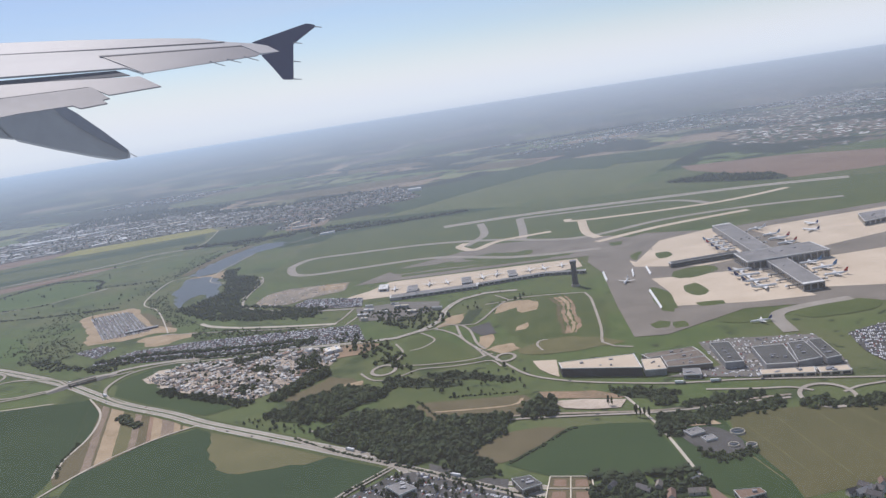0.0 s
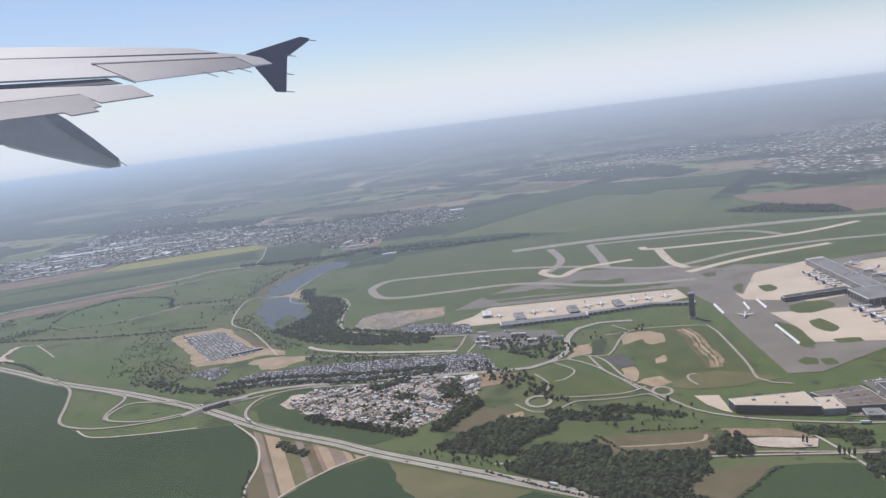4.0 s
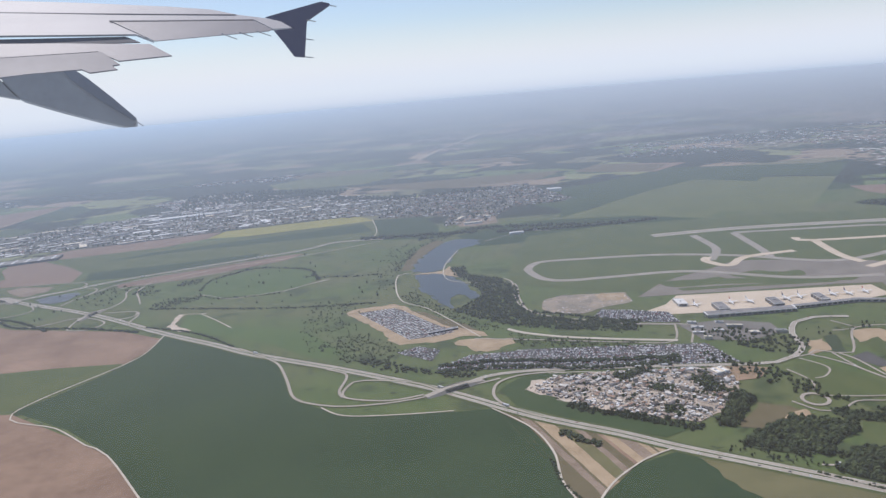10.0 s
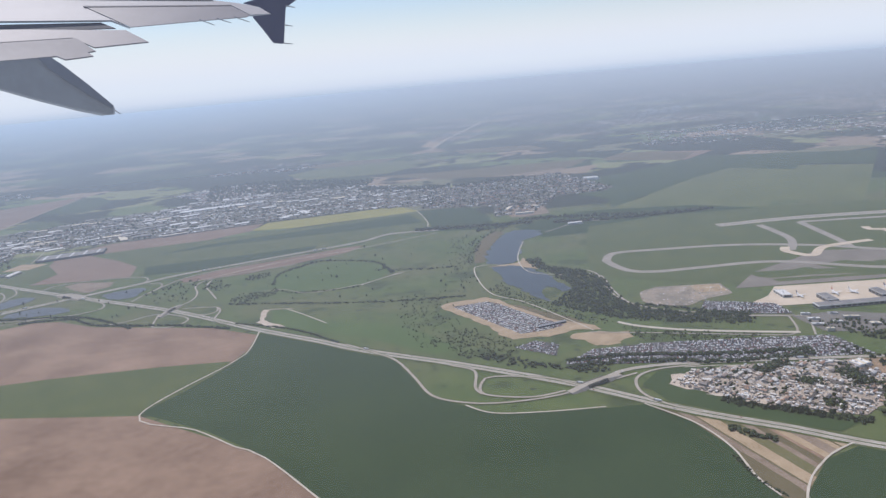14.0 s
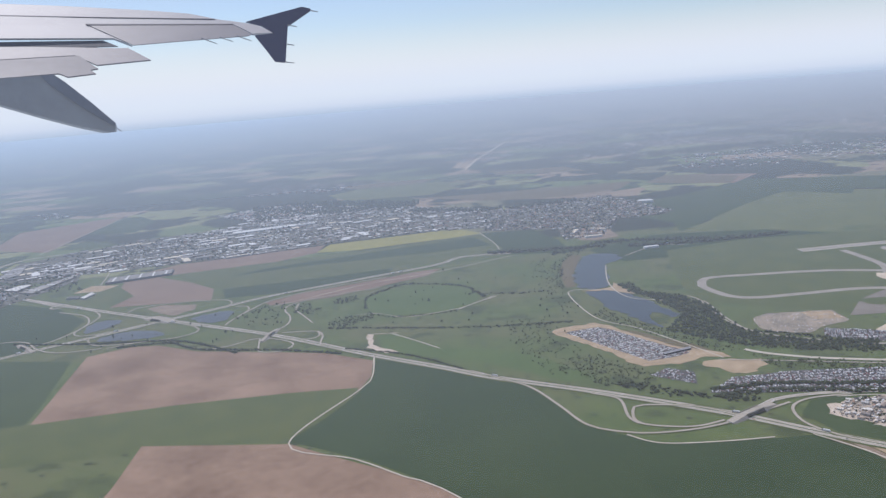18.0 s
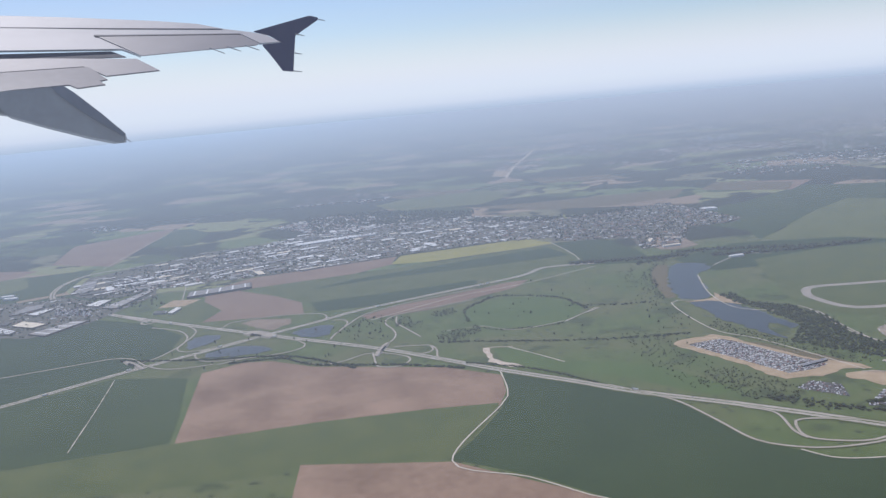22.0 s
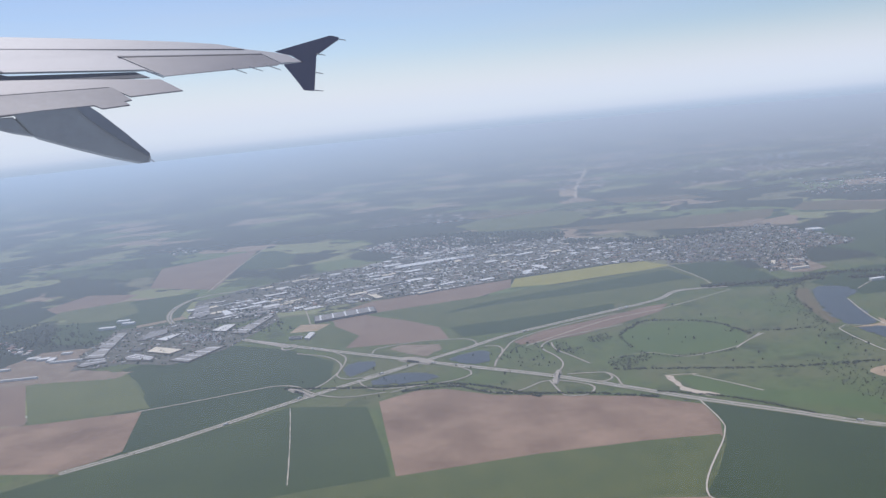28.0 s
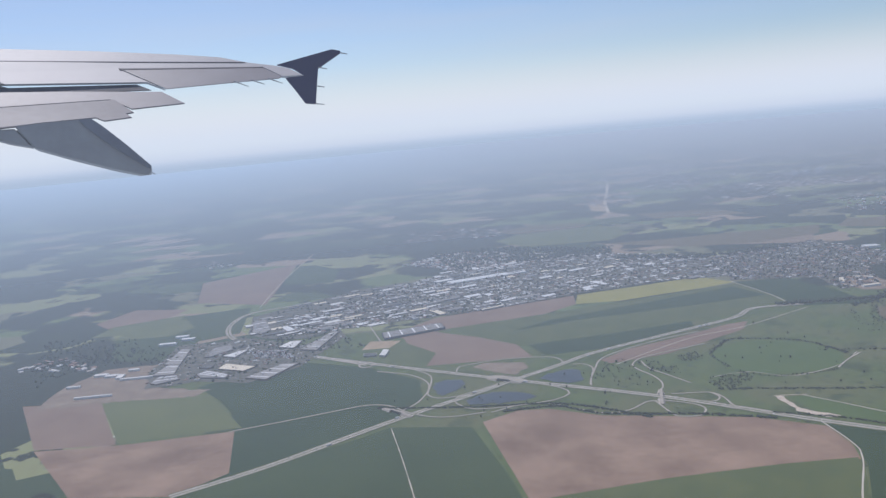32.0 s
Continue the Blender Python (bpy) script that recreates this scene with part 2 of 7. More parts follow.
WING_FLAP = material("flap_paint", (0.185, 0.182, 0.20), (0.23, 0.227, 0.245), 300, 0.55)
WING_GREY = material("fairing_paint", (0.31, 0.297, 0.292), (0.375, 0.36, 0.35), 220, 0.5)
WING_RIDGE = material("fairing_ridge_paint", (0.20, 0.20, 0.22), (0.26, 0.26, 0.28), 220, 0.5)
# Dark joint colour for panel seams; also the shade painted in above the flap.
WING_DARK = material("dark_seams_and_cove_shade", (0.13, 0.135, 0.15), (0.18, 0.185, 0.20), 200, 0.7)
NAVY = material("navy_winglet_paint", (0.070, 0.075, 0.125), (0.088, 0.092, 0.145), 200, 0.45)


def countryside():
    """The ground: meadow close in, a patchwork of fields, woods and towns farther out."""
    m = material("countryside", (0.056, 0.092, 0.028), (0.108, 0.142, 0.045), 8, grain=0.5)
    n, l = m.node_tree.nodes, m.node_tree.links
    b = n["Principled BSDF"]
    near = b.inputs["Base Color"].links[0].from_socket
    pos = n["Geometry"].outputs["Position"]

    def noise_tex(scale, detail=4):
        t = n.new("ShaderNodeTexNoise")
        t.inputs["Scale"].default_value, t.inputs["Detail"].default_value = scale, detail
        l.new(pos, t.inputs["Vector"])
        return t.outputs["Fac"]

    def step(value, lo, hi):
        r = n.new("ShaderNodeMapRange")
        r.inputs["From Min"].default_value, r.inputs["From Max"].default_value = lo, hi
        l.new(value, r.inputs["Value"])
        return r.outputs["Result"]

    def mixed(fac, a, c):
        x = n.new("ShaderNodeMix")
        x.data_type = "RGBA"
        l.new(fac, x.inputs[0])
        l.new(a, x.inputs[6])
        if isinstance(c, tuple):
            x.inputs[7].default_value = (*c, 1)
        else:
            l.new(c, x.inputs[7])
        return x.outputs[2]

    mp = n.new("ShaderNodeMapping")
    mp.inputs["Scale"].default_value = (0.019, 0.024, 1)
    mp.inputs["Rotation"].default_value = (0, 0, 0.35)
    l.new(pos, mp.inputs["Vector"])
    cells = n.new("ShaderNodeTexVoronoi")
    cells.voronoi_dimensions, cells.distance = "2D", "CHEBYCHEV"
    cells.inputs["Scale"].default_value, cells.inputs["Randomness"].default_value = 1.0, 0.9
    l.new(mp.outputs["Vector"], cells.inputs["Vector"])
    sep = n.new("ShaderNodeSeparateColor")
    l.new(cells.outputs["Color"], sep.inputs["Color"])
    ramp = n.new("ShaderNodeValToRGB")
    ramp.color_ramp.interpolation = "CONSTANT"
    e = ramp.color_ramp.elements
    tones = [(0.036, 0.062, 0.026), (0.115, 0.160, 0.058), (0.29, 0.220, 0.155), (0.018, 0.032, 0.016), (0.220, 0.235, 0.105), (0.056, 0.084, 0.032), (0.160, 0.160, 0.09)]
    while len(e) < len(tones):
        e.new(0.5)
    for i, c in enumerate(tones):
        e[i].position, e[i].color = i / len(tones), (*c, 1)
    l.new(sep.outputs[0], ramp.inputs["Fac"])
    far = ramp.outputs["Color"]
    far = mixed(step(noise_tex(0.0085, 8), 0.50, 0.525), far, (0.016, 0.026, 0.014))
    far = mixed(step(noise_tex(0.05, 6), 0.59, 0.61), far, (0.014, 0.024, 0.013))
    specks = n.new("ShaderNodeTexVoronoi")
    specks.voronoi_dimensions = "2D"
    specks.inputs["Scale"].default_value = 0.38
    l.new(pos, specks.inputs["Vector"])
    sep2 = n.new("ShaderNodeSeparateColor")
    l.new(specks.outputs["Color"], sep2.inputs["Color"])
    town = n.new("ShaderNodeValToRGB")
    town.color_ramp.interpolation = "CONSTANT"
    e = town.color_ramp.elements
    tones = [(0.035, 0.055, 0.028), (0.16, 0.115, 0.095), (0.05, 0.07, 0.035), (0.26, 0.19, 0.16), (0.75, 0.74, 0.72)]
    while len(e) < len(tones):
        e.new(0.5)
    for i, c in enumerate(tones):
        e[i].position, e[i].color = (0, 0.35, 0.55, 0.72, 0.92)[i], (*c, 1)
    l.new(sep2.outputs[0], town.inputs["Fac"])
    xyz = n.new("ShaderNodeSeparateXYZ")
    l.new(pos, xyz.inputs["Vector"])
    east = step(xyz.outputs["X"], -80, 500)
    mul = n.new("ShaderNodeMath")
    mul.operation = "MULTIPLY_ADD"
    mul.inputs[1].default_value = 0.16
    l.new(east, mul.inputs[0])
    l.new(noise_tex(0.006, 5), mul.inputs[2])
    far = mixed(step(mul.outputs["Value"], 0.62, 0.65), far, town.outputs["Color"])
    near = mixed(step(noise_tex(0.022, 5), 0.44, 0.62), near, (0.108, 0.122, 0.050))
    near = mixed(step(noise_tex(0.30, 5), 0.60, 0.66), near, (0.040, 0.055, 0.024))
    near = mixed(step(noise_tex(0.055, 6), 0.58, 0.66), near, (0.052, 0.074, 0.028))
    out = mixed(step(xyz.outputs["Y"], 440, 445), near, far)
    west = step(xyz.outputs["X"], -425, -430)
    out = mixed(west, out, far)
    l.new(out, b.inputs["Base Color"])
    return m


LAND = countryside()


# ---- builders ----
def mesh_of(name, verts, faces, mat, smooth=False):
    me = bpy.data.meshes.new(name)
    me.from_pydata([tuple(v) for v in verts], [], [tuple(f) for f in faces])
    me.materials.append(mat)
    if smooth:
        me.polygons.foreach_set("use_smooth", [True] * len(me.polygons))
    me.update()
    return me


def part(name, me, parent, label=""):
    ob = new(name, me)
    ob.parent = parent
    return tagged(ob, label)


def part_bm(name, bm, mat, parent, label=""):
    me = bpy.data.meshes.new(name)
    bm.to_mesh(me)
    bm.free()
    me.materials.append(mat)
    return part(name, me, parent, label)


def box_data(x0, x1, y0, y1, z0, z1):
    v = [(x, y, z) for z in (z0, z1) for x, y in ((x0, y0), (x1, y0), (x1, y1), (x0, y1))]
    return v, [(3, 2, 1, 0), (4, 5, 6, 7), (0, 1, 5, 4), (1, 2, 6, 5), (2, 3, 7, 6), (3, 0, 4, 7)]


def prism(pts, z0, z1):
    """A solid over a plan outline."""
    n = len(pts)
    area = sum(pts[i][0] * pts[(i + 1) % n][1] - pts[(i + 1) % n][0] * pts[i][1] for i in range(n))
    pts = list(pts) if area > 0 else list(reversed(pts))
    v = [(x, y, z0) for x, y in pts] + [(x, y, z1) for x, y in pts]
    return v, [tuple(range(n, 2 * n)), tuple(range(n - 1, -1, -1))] + [(i, (i + 1) % n, n + (i + 1) % n, n + i) for i in range(n)]


def spline(pts, closed=False, step=4.0):
    """A smooth line through plan points."""
    out, n = [], len(pts)
    for i in range(n if closed else n - 1):
        get = (lambda k: pts[k % n]) if closed else (lambda k: pts[min(max(k, 0), n - 1)])
        a, b, c, d = (Vector(get(i + k)) for k in (-1, 0, 1, 2))
        m = max(1, int((c - b).length / step))
        for j in range(m):
            t = j / m
            out.append(0.5 * ((2 * b) + (c - a) * t + (2 * a - 5 * b + 4 * c - d) * t * t + (3 * b - a - 3 * c + d) * t ** 3))
    if not closed:
        out.append(Vector(pts[-1]))
    return out


LAYER = [0.02]


def level():
    LAYER[0] += 0.0005
    return LAYER[0]


def sheet(name, mat, label, category, *pts, smooth=False, kind="structure", rag=0.12):
    """A surface that lies on the ground inside an outline; rag: how far its edge strays."""
    line = spline(pts, True, 2.0) if smooth else []
    for i, p in enumerate(pts if not smooth else ()):
        a, b = Vector(p), Vector(pts[(i + 1) % len(pts)])
        m = min(60, max(1, int((b - a).length / 2.5)))
        line += [a.lerp(b, k / m) for k in range(m)]
    pts = [p + rag * Vector((noise.noise(Vector((p.x * 0.33, p.y * 0.33, 3))) + 0.5 * noise.noise(Vector((p.x, p.y, 5))), noise.noise(Vector((p.x * 0.33, p.y * 0.33, 9))))) for p in line]
    z = level()
    bm = bmesh.new()
    f = bm.faces.new([bm.verts.new((p.x, p.y, z)) for p in pts])
    bm.normal_update()
    if f.normal.z < 0:
        f.normal_flip()
    bmesh.ops.triangulate(bm, faces=[f])
    me = bpy.data.meshes.new(name)
    bm.to_mesh(me)
    bm.free()
    me.materials.append(mat)
    return tagged(new(name, me), label, category, kind=kind)


def ribbon(pts, width, z, off=0.0, wobble=0.0):
    """Verts and faces of a band along a line."""
    v, f = [], []
    for i, p in enumerate(pts):
        d = (pts[min(i + 1, len(pts) - 1)] - pts[max(i - 1, 0)]).normalized()
        s = Vector((-d.y, d.x))
        w = width * (1 + wobble * random.uniform(-1, 1)) / 2
        for k in (-w, w):
            q = p + s * (off + k)
            v.append((q.x, q.y, z))
        if i:
            f.append((2 * i - 2, 2 * i, 2 * i + 1, 2 * i - 1))
    return v, f


def road(label, width, mat, *pts, name="road", dual=0.0, verge=0.0, category="road", wobble=0.0, lines=False):
    """A road along plan points; dual: the gap between two carriageways; verge: the width of its pale shoulder."""
    line = spline(pts, step=min(4.0, 0.4 + sum((Vector(b) - Vector(a)).length for a, b in zip(pts, pts[1:])) / 40))
    if verge:
        z = level()
        v, f = ribbon(line, width + verge + (dual + width if dual else 0), z, wobble=0.08)
        tagged(new("road_verge", mesh_of("road_verge", v, f, MEADOW)), "mown grass verge along a road", "verge", kind="structure")
    z = level() + 0.006
    for off in ((-(dual + width) / 2, (dual + width) / 2) if dual else (0,)):
        v, f = ribbon(line, width, z, off, wobble)
        me = mesh_of(name, v, f, mat)
        ob = new(name, me)
        tagged(ob, label, category, kind="structure")
        if lines:
            for k in (-0.42, 0.42):
                v, f = ribbon(line, 0.05, z + 0.006, off + k * width)
                part("edge_line", mesh_of("edge_line", v, f, WHITE), ob, "white painted edge line")
    return line


def inside(p, poly):
    r, n = False, len(poly)
    for i in range(n):
        (x1, y1), (x2, y2) = poly[i], poly[(i + 1) % n]
        if (y1 > p[1]) != (y2 > p[1]) and p[0] < (x2 - x1) * (p[1] - y1) / (y2 - y1) + x1:
            r = not r
    return r


def scatter_in(poly, count, gap=0.0, seed=1):
    """Places spread inside a plan outline, no two nearer than gap."""
    rng = random.Random(seed)
    xs, ys = [p[0] for p in poly], [p[1] for p in poly]
    out, tries = [], 0
    while len(out) < count and tries < count * 40:
        tries += 1
        p = (rng.uniform(min(xs), max(xs)), rng.uniform(min(ys), max(ys)))
        if inside(p, poly) and (not gap or all((p[0] - q[0]) ** 2 + (p[1] - q[1]) ** 2 > gap * gap for q in out)):
            out.append(p)
    return out


def stuff(name, base, places, mat, label, category, smooth=False):
    """Many small pieces in one mesh: base verts and faces, set at (x, y, z, turn, scale x, y, z)."""
    bv, bf = np.array(base[0], float), base[1]
    vs, fs = [], []
    for i, (x, y, z, a, sx, sy, sz) in enumerate(places):
        c, s = math.cos(a), math.sin(a)
        q = bv * (sx, sy, sz)
        vs.append(np.c_[q[:, 0] * c - q[:, 1] * s + x, q[:, 0] * s + q[:, 1] * c + y, q[:, 2] + z])
        fs += [tuple(k + i * len(bv) for k in f) for f in bf]
    return tagged(new(name, mesh_of(name, np.concatenate(vs), fs, mat, smooth)), label, category, kind="stuff")


def clump(seed, segs=1, rough=0.28):
    """An uneven lump of foliage about one metre across, standing on z = 0."""
    bm = bmesh.new()
    bmesh.ops.create_icosphere(bm, subdivisions=segs + 1, radius=0.5)
    for v in bm.verts:
        k = 1 + rough * 2 * noise.noise(v.co * 2.6 + Vector((seed * 7.3, 0, 0))) + rough * noise.noise(v.co * 6 + Vector((0, seed * 3.1, 0)))
        v.co *= k
        v.co.z = v.co.z * 0.9 + 0.42
    out = [tuple(v.co) for v in bm.verts], [tuple(v.index for v in f.verts) for f in bm.faces]
    bm.free()
    return out


CLUMPS = [clump(s) for s in range(5)]
SMALL_CLUMPS = [clump(s + 9, 0, 0.35) for s in range(4)]


def crown_mesh(seed, tall=1.0, mat=None):
    """A crown of many lumps round a stem, with gaps and an uneven outline; one metre wide."""
    rng = random.Random(seed)
    vs, fs = [], []
    for i in range(11):
        bv, bf = SMALL_CLUMPS[i % 4] if i > 3 else CLUMPS[i % 5]
        s = rng.uniform(0.28, 0.55)
        a, h = rng.uniform(0, 6.3), rng.uniform(0.15, 0.95)
        r = 0.36 * math.sin(math.pi * min(1, h * 0.8 + 0.15)) * rng.uniform(0.4, 1)
        k = len(vs)
        vs += [(x * s + r * math.cos(a), y * s + r * math.sin(a), (z * s + h * 0.8) * tall) for x, y, z in bv]
        fs += [tuple(q + k for q in f) for f in bf]
    return mesh_of("crown", vs, fs, mat or LEAF)


def trunk_mesh(tall=1.0):
    bm = bmesh.new()
    bmesh.ops.create_cone(bm, segments=7, radius1=0.055, radius2=0.025, depth=0.5 * tall, matrix=Matrix.Translation((0, 0, 0.25 * tall)), cap_ends=True)
    for a in (0.4, 2.3, 4.5):
        bmesh.ops.create_cone(bm, segments=5, radius1=0.022, radius2=0.008, depth=0.3 * tall, cap_ends=True,
                              matrix=Matrix.Translation((0.07 * math.cos(a), 0.07 * math.sin(a), 0.48 * tall)) @ Euler((0.6 * math.sin(-a), 0.6 * math.cos(a), 0)).to_matrix().to_4x4())
    me = bpy.data.meshes.new("trunk")
    bm.to_mesh(me)
    bm.free()
    me.materials.append(BARK)
    return me


def tree_model(seed, tall, mat, label):
    t = new("tree")
    tagged(t, label, "tree", "single trees")
    part("trunk", trunk_mesh(tall), t)
    part("crown", crown_mesh(seed, tall, mat), t)
    return t


def plan_area(poly):
    return abs(sum(poly[i - 1][0] * poly[i][1] - poly[i][0] * poly[i - 1][1] for i in range(len(poly)))) / 2


def woods(label, poly, count, size=(1.0, 1.9), seed=1, mat=None, name="woodland"):
    rng = random.Random(seed)
    places = {k: [] for k in range(5)}
    for x, y in scatter_in(poly, count, 0, seed):
        s = size[0] + (size[1] - size[0]) * rng.random() ** 1.6 * 1.25
        x, y = x + rng.gauss(0, 0.6), y + rng.gauss(0, 0.6)
        places[rng.randrange(5)].append((x, y, 0, rng.uniform(0, 6.3), s, s * rng.uniform(0.8, 1.2), s * rng.uniform(0.75, 1.25)))
    # Dense woods get a dark floor sheet, coloured as the shade under trees.
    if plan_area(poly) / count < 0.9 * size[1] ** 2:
        sheet("wood_floor_shade", LEAF_DARK, "dark leafy sheet painted as the shade under a wood", "ground", *poly, smooth=True, rag=1.2)
    for k, pl in places.items():
        if pl:
            stuff(name, CLUMPS[k], pl, mat or (LEAF_DARK, LEAF_MID, LEAF_DARK, LEAF, LEAF_MID)[k], label, "trees")


def hedge(label, pts, gap=0.7, size=(0.4, 0.9), spread=0.5, seed=1, mat=None, name="hedge"):
    rng = random.Random(seed)
    places = []
    line = spline(pts, step=gap * 0.6)
    for p in line:
        if rng.random() < 0.85:
            s = rng.uniform(*size)
            places.append((p.x + rng.gauss(0, spread), p.y + rng.gauss(0, spread), -0.03, rng.uniform(0, 6.3), s * 1.2, s, s * rng.uniform(0.7, 1.2)))
    stuff(name, SMALL_CLUMPS[seed % 4], places, mat or LEAF_DARK, label, "hedge")


# ---- ground and distance ----
def ground():
    radii = (60, 150, 260, 380, 520, 700, 950, 1300, 1800, 2600, 4000)
    v = [(-150, 90, -0.02)] + [(-150 + r * math.cos(k * math.pi / 90), 90 + r * math.sin(k * math.pi / 90), -0.02) for r in radii for k in range(180)]
    f = [(0, 1 + k, 1 + (k + 1) % 180) for k in range(180)]
    for j in range(len(radii) - 1):
        a = 1 + 180 * j
        f += [(a + k, a + 180 + k, a + 180 + (k + 1) % 180, a + (k + 1) % 180) for k in range(180)]
    me = mesh_of("ground", v, f, LAND)
    tagged(new("ground", me), "flat green farmland reaching to a hazy horizon", "ground", kind="structure")


ground()


def haze_veil(y, thick, rise, fade, tone):
    """Summer haze imitated by a thin upright sheet of pale tone across the land: none at its foot, thickest at mid
    height, thinning upwards.
    """
    m = bpy.data.materials.new("haze")
    m.use_nodes = True
    n, l = m.node_tree.nodes, m.node_tree.links
    n.remove(n["Principled BSDF"])
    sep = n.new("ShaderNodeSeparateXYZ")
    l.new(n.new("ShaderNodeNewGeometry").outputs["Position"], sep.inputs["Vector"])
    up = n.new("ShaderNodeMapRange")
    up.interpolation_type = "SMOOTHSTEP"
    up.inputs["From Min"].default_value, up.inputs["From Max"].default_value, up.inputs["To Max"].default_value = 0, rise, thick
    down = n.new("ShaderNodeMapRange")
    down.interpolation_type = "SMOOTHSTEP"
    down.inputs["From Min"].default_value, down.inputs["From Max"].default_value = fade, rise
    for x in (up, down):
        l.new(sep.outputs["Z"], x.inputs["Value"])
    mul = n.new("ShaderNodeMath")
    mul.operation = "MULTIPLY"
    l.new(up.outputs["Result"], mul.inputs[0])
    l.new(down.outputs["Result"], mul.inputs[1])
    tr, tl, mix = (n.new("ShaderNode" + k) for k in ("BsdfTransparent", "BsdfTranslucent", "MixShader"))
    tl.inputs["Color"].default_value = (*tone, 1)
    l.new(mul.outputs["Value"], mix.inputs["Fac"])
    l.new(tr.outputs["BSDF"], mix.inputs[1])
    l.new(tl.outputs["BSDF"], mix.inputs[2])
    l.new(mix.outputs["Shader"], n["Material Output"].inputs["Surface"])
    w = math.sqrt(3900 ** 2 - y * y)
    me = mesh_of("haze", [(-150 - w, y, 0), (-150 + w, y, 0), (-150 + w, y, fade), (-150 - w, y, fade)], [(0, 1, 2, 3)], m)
    tagged(new("haze", me), "thin pale sheet painted as haze and window glare", "haze", kind="structure")


# Added pale sheet near the path: lifts the darks like glare in a window.
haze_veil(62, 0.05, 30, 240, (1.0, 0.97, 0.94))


def haze_layer():
    """Low haze put into the colour of a see-through sheet: none close by, thicker with every kilometre to the north and
    west.
    """
    m = bpy.data.materials.new("painted_low_haze")
    m.use_nodes = True
    n, l = m.node_tree.nodes, m.node_tree.links
    n.remove(n["Principled BSDF"])
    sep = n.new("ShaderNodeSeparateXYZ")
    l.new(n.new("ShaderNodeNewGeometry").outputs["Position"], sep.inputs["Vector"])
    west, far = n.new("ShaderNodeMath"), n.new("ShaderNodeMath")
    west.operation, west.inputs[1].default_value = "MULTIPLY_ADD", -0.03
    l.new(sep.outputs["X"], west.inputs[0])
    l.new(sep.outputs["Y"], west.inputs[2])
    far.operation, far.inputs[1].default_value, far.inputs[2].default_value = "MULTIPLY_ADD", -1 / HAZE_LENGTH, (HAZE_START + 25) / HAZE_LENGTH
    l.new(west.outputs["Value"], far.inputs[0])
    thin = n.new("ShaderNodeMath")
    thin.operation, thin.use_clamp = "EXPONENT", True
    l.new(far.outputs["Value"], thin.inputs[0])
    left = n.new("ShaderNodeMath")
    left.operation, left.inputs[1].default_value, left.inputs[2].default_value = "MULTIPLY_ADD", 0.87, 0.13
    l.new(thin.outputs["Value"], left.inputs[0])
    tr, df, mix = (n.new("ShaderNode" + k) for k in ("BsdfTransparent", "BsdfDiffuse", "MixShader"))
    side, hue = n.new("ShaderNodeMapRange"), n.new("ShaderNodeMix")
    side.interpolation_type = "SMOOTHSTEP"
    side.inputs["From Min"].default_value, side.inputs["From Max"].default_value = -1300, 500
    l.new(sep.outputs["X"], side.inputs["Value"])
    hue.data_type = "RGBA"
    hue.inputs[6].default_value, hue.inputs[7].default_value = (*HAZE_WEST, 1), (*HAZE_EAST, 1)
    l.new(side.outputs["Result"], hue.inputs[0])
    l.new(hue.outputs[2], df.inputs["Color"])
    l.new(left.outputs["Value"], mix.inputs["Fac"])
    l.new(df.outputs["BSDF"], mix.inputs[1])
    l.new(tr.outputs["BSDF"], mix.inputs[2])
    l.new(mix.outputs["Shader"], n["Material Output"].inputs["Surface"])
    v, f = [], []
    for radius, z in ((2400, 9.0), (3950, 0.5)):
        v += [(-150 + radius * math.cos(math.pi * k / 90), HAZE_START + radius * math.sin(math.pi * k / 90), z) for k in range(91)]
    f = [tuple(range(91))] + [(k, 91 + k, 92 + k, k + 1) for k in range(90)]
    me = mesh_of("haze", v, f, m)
    tagged(new("haze", me), "see-through sheet tinted as low blue haze thickening towards the horizon", "haze", kind="structure")


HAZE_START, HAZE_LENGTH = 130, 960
# Haze tints: the west one bluer and brighter, for glow on the sunward side.
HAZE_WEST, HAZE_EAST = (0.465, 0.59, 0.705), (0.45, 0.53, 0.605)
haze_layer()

# ---- fields ----
sheet("crop_field", CROP_DEEP, "deep green young crop in a large field", "field", (-193, 265.6), (-170.7, 248), (-154.2, 235.3), (-148.3, 226.3), (-144, 213.4), (-139.6, 200.9), (-133.1, 193.1), (-125, 186.2), (-112.5, 183.8), (-99.8, 182.8), (-90.9, 182.8), (-83.8, 171.6), (-80.2, 158.4), (-80.3, 146.6), (-78.9, 139.6), (-80, 60), (-100, 60), (-157.5, 147.7), (-169.3, 162.3), (-177.5, 176.8), (-192.8, 191.9), (-213.3, 206.9), (-206.6, 216.9), (-197.1, 235.6), (-193.5, 249.4))
sheet("ploughed_field", SOIL, "bare brown ploughed field beside the motorway", "field", (-193.8, 264), (-193.9, 249.5), (-197, 239.1), (-206.8, 238.6), (-223.1, 238.2), (-242.3, 236.4), (-258.1, 235.5), (-289.6, 235), (-296.9, 297.1), (-283.8, 304.6), (-273.2, 303.3), (-256.9, 291.8), (-226.4, 281.9), (-210.9, 276.6))
sheet("crop_field", GRASS, "green crop strip between ploughed fields", "field", (-197.1, 240.6), (-202, 226.8), (-212.9, 207.7), (-251.6, 211.5), (-257.3, 208), (-319.1, 206.2), (-355.1, 200.9), (-406.2, 199.2), (-423.8, 216.1), (-363.4, 224.1), (-319.4, 230.8), (-291.3, 235.2), (-290.7, 235.1), (-251.1, 240.1), (-218.3, 241.5))
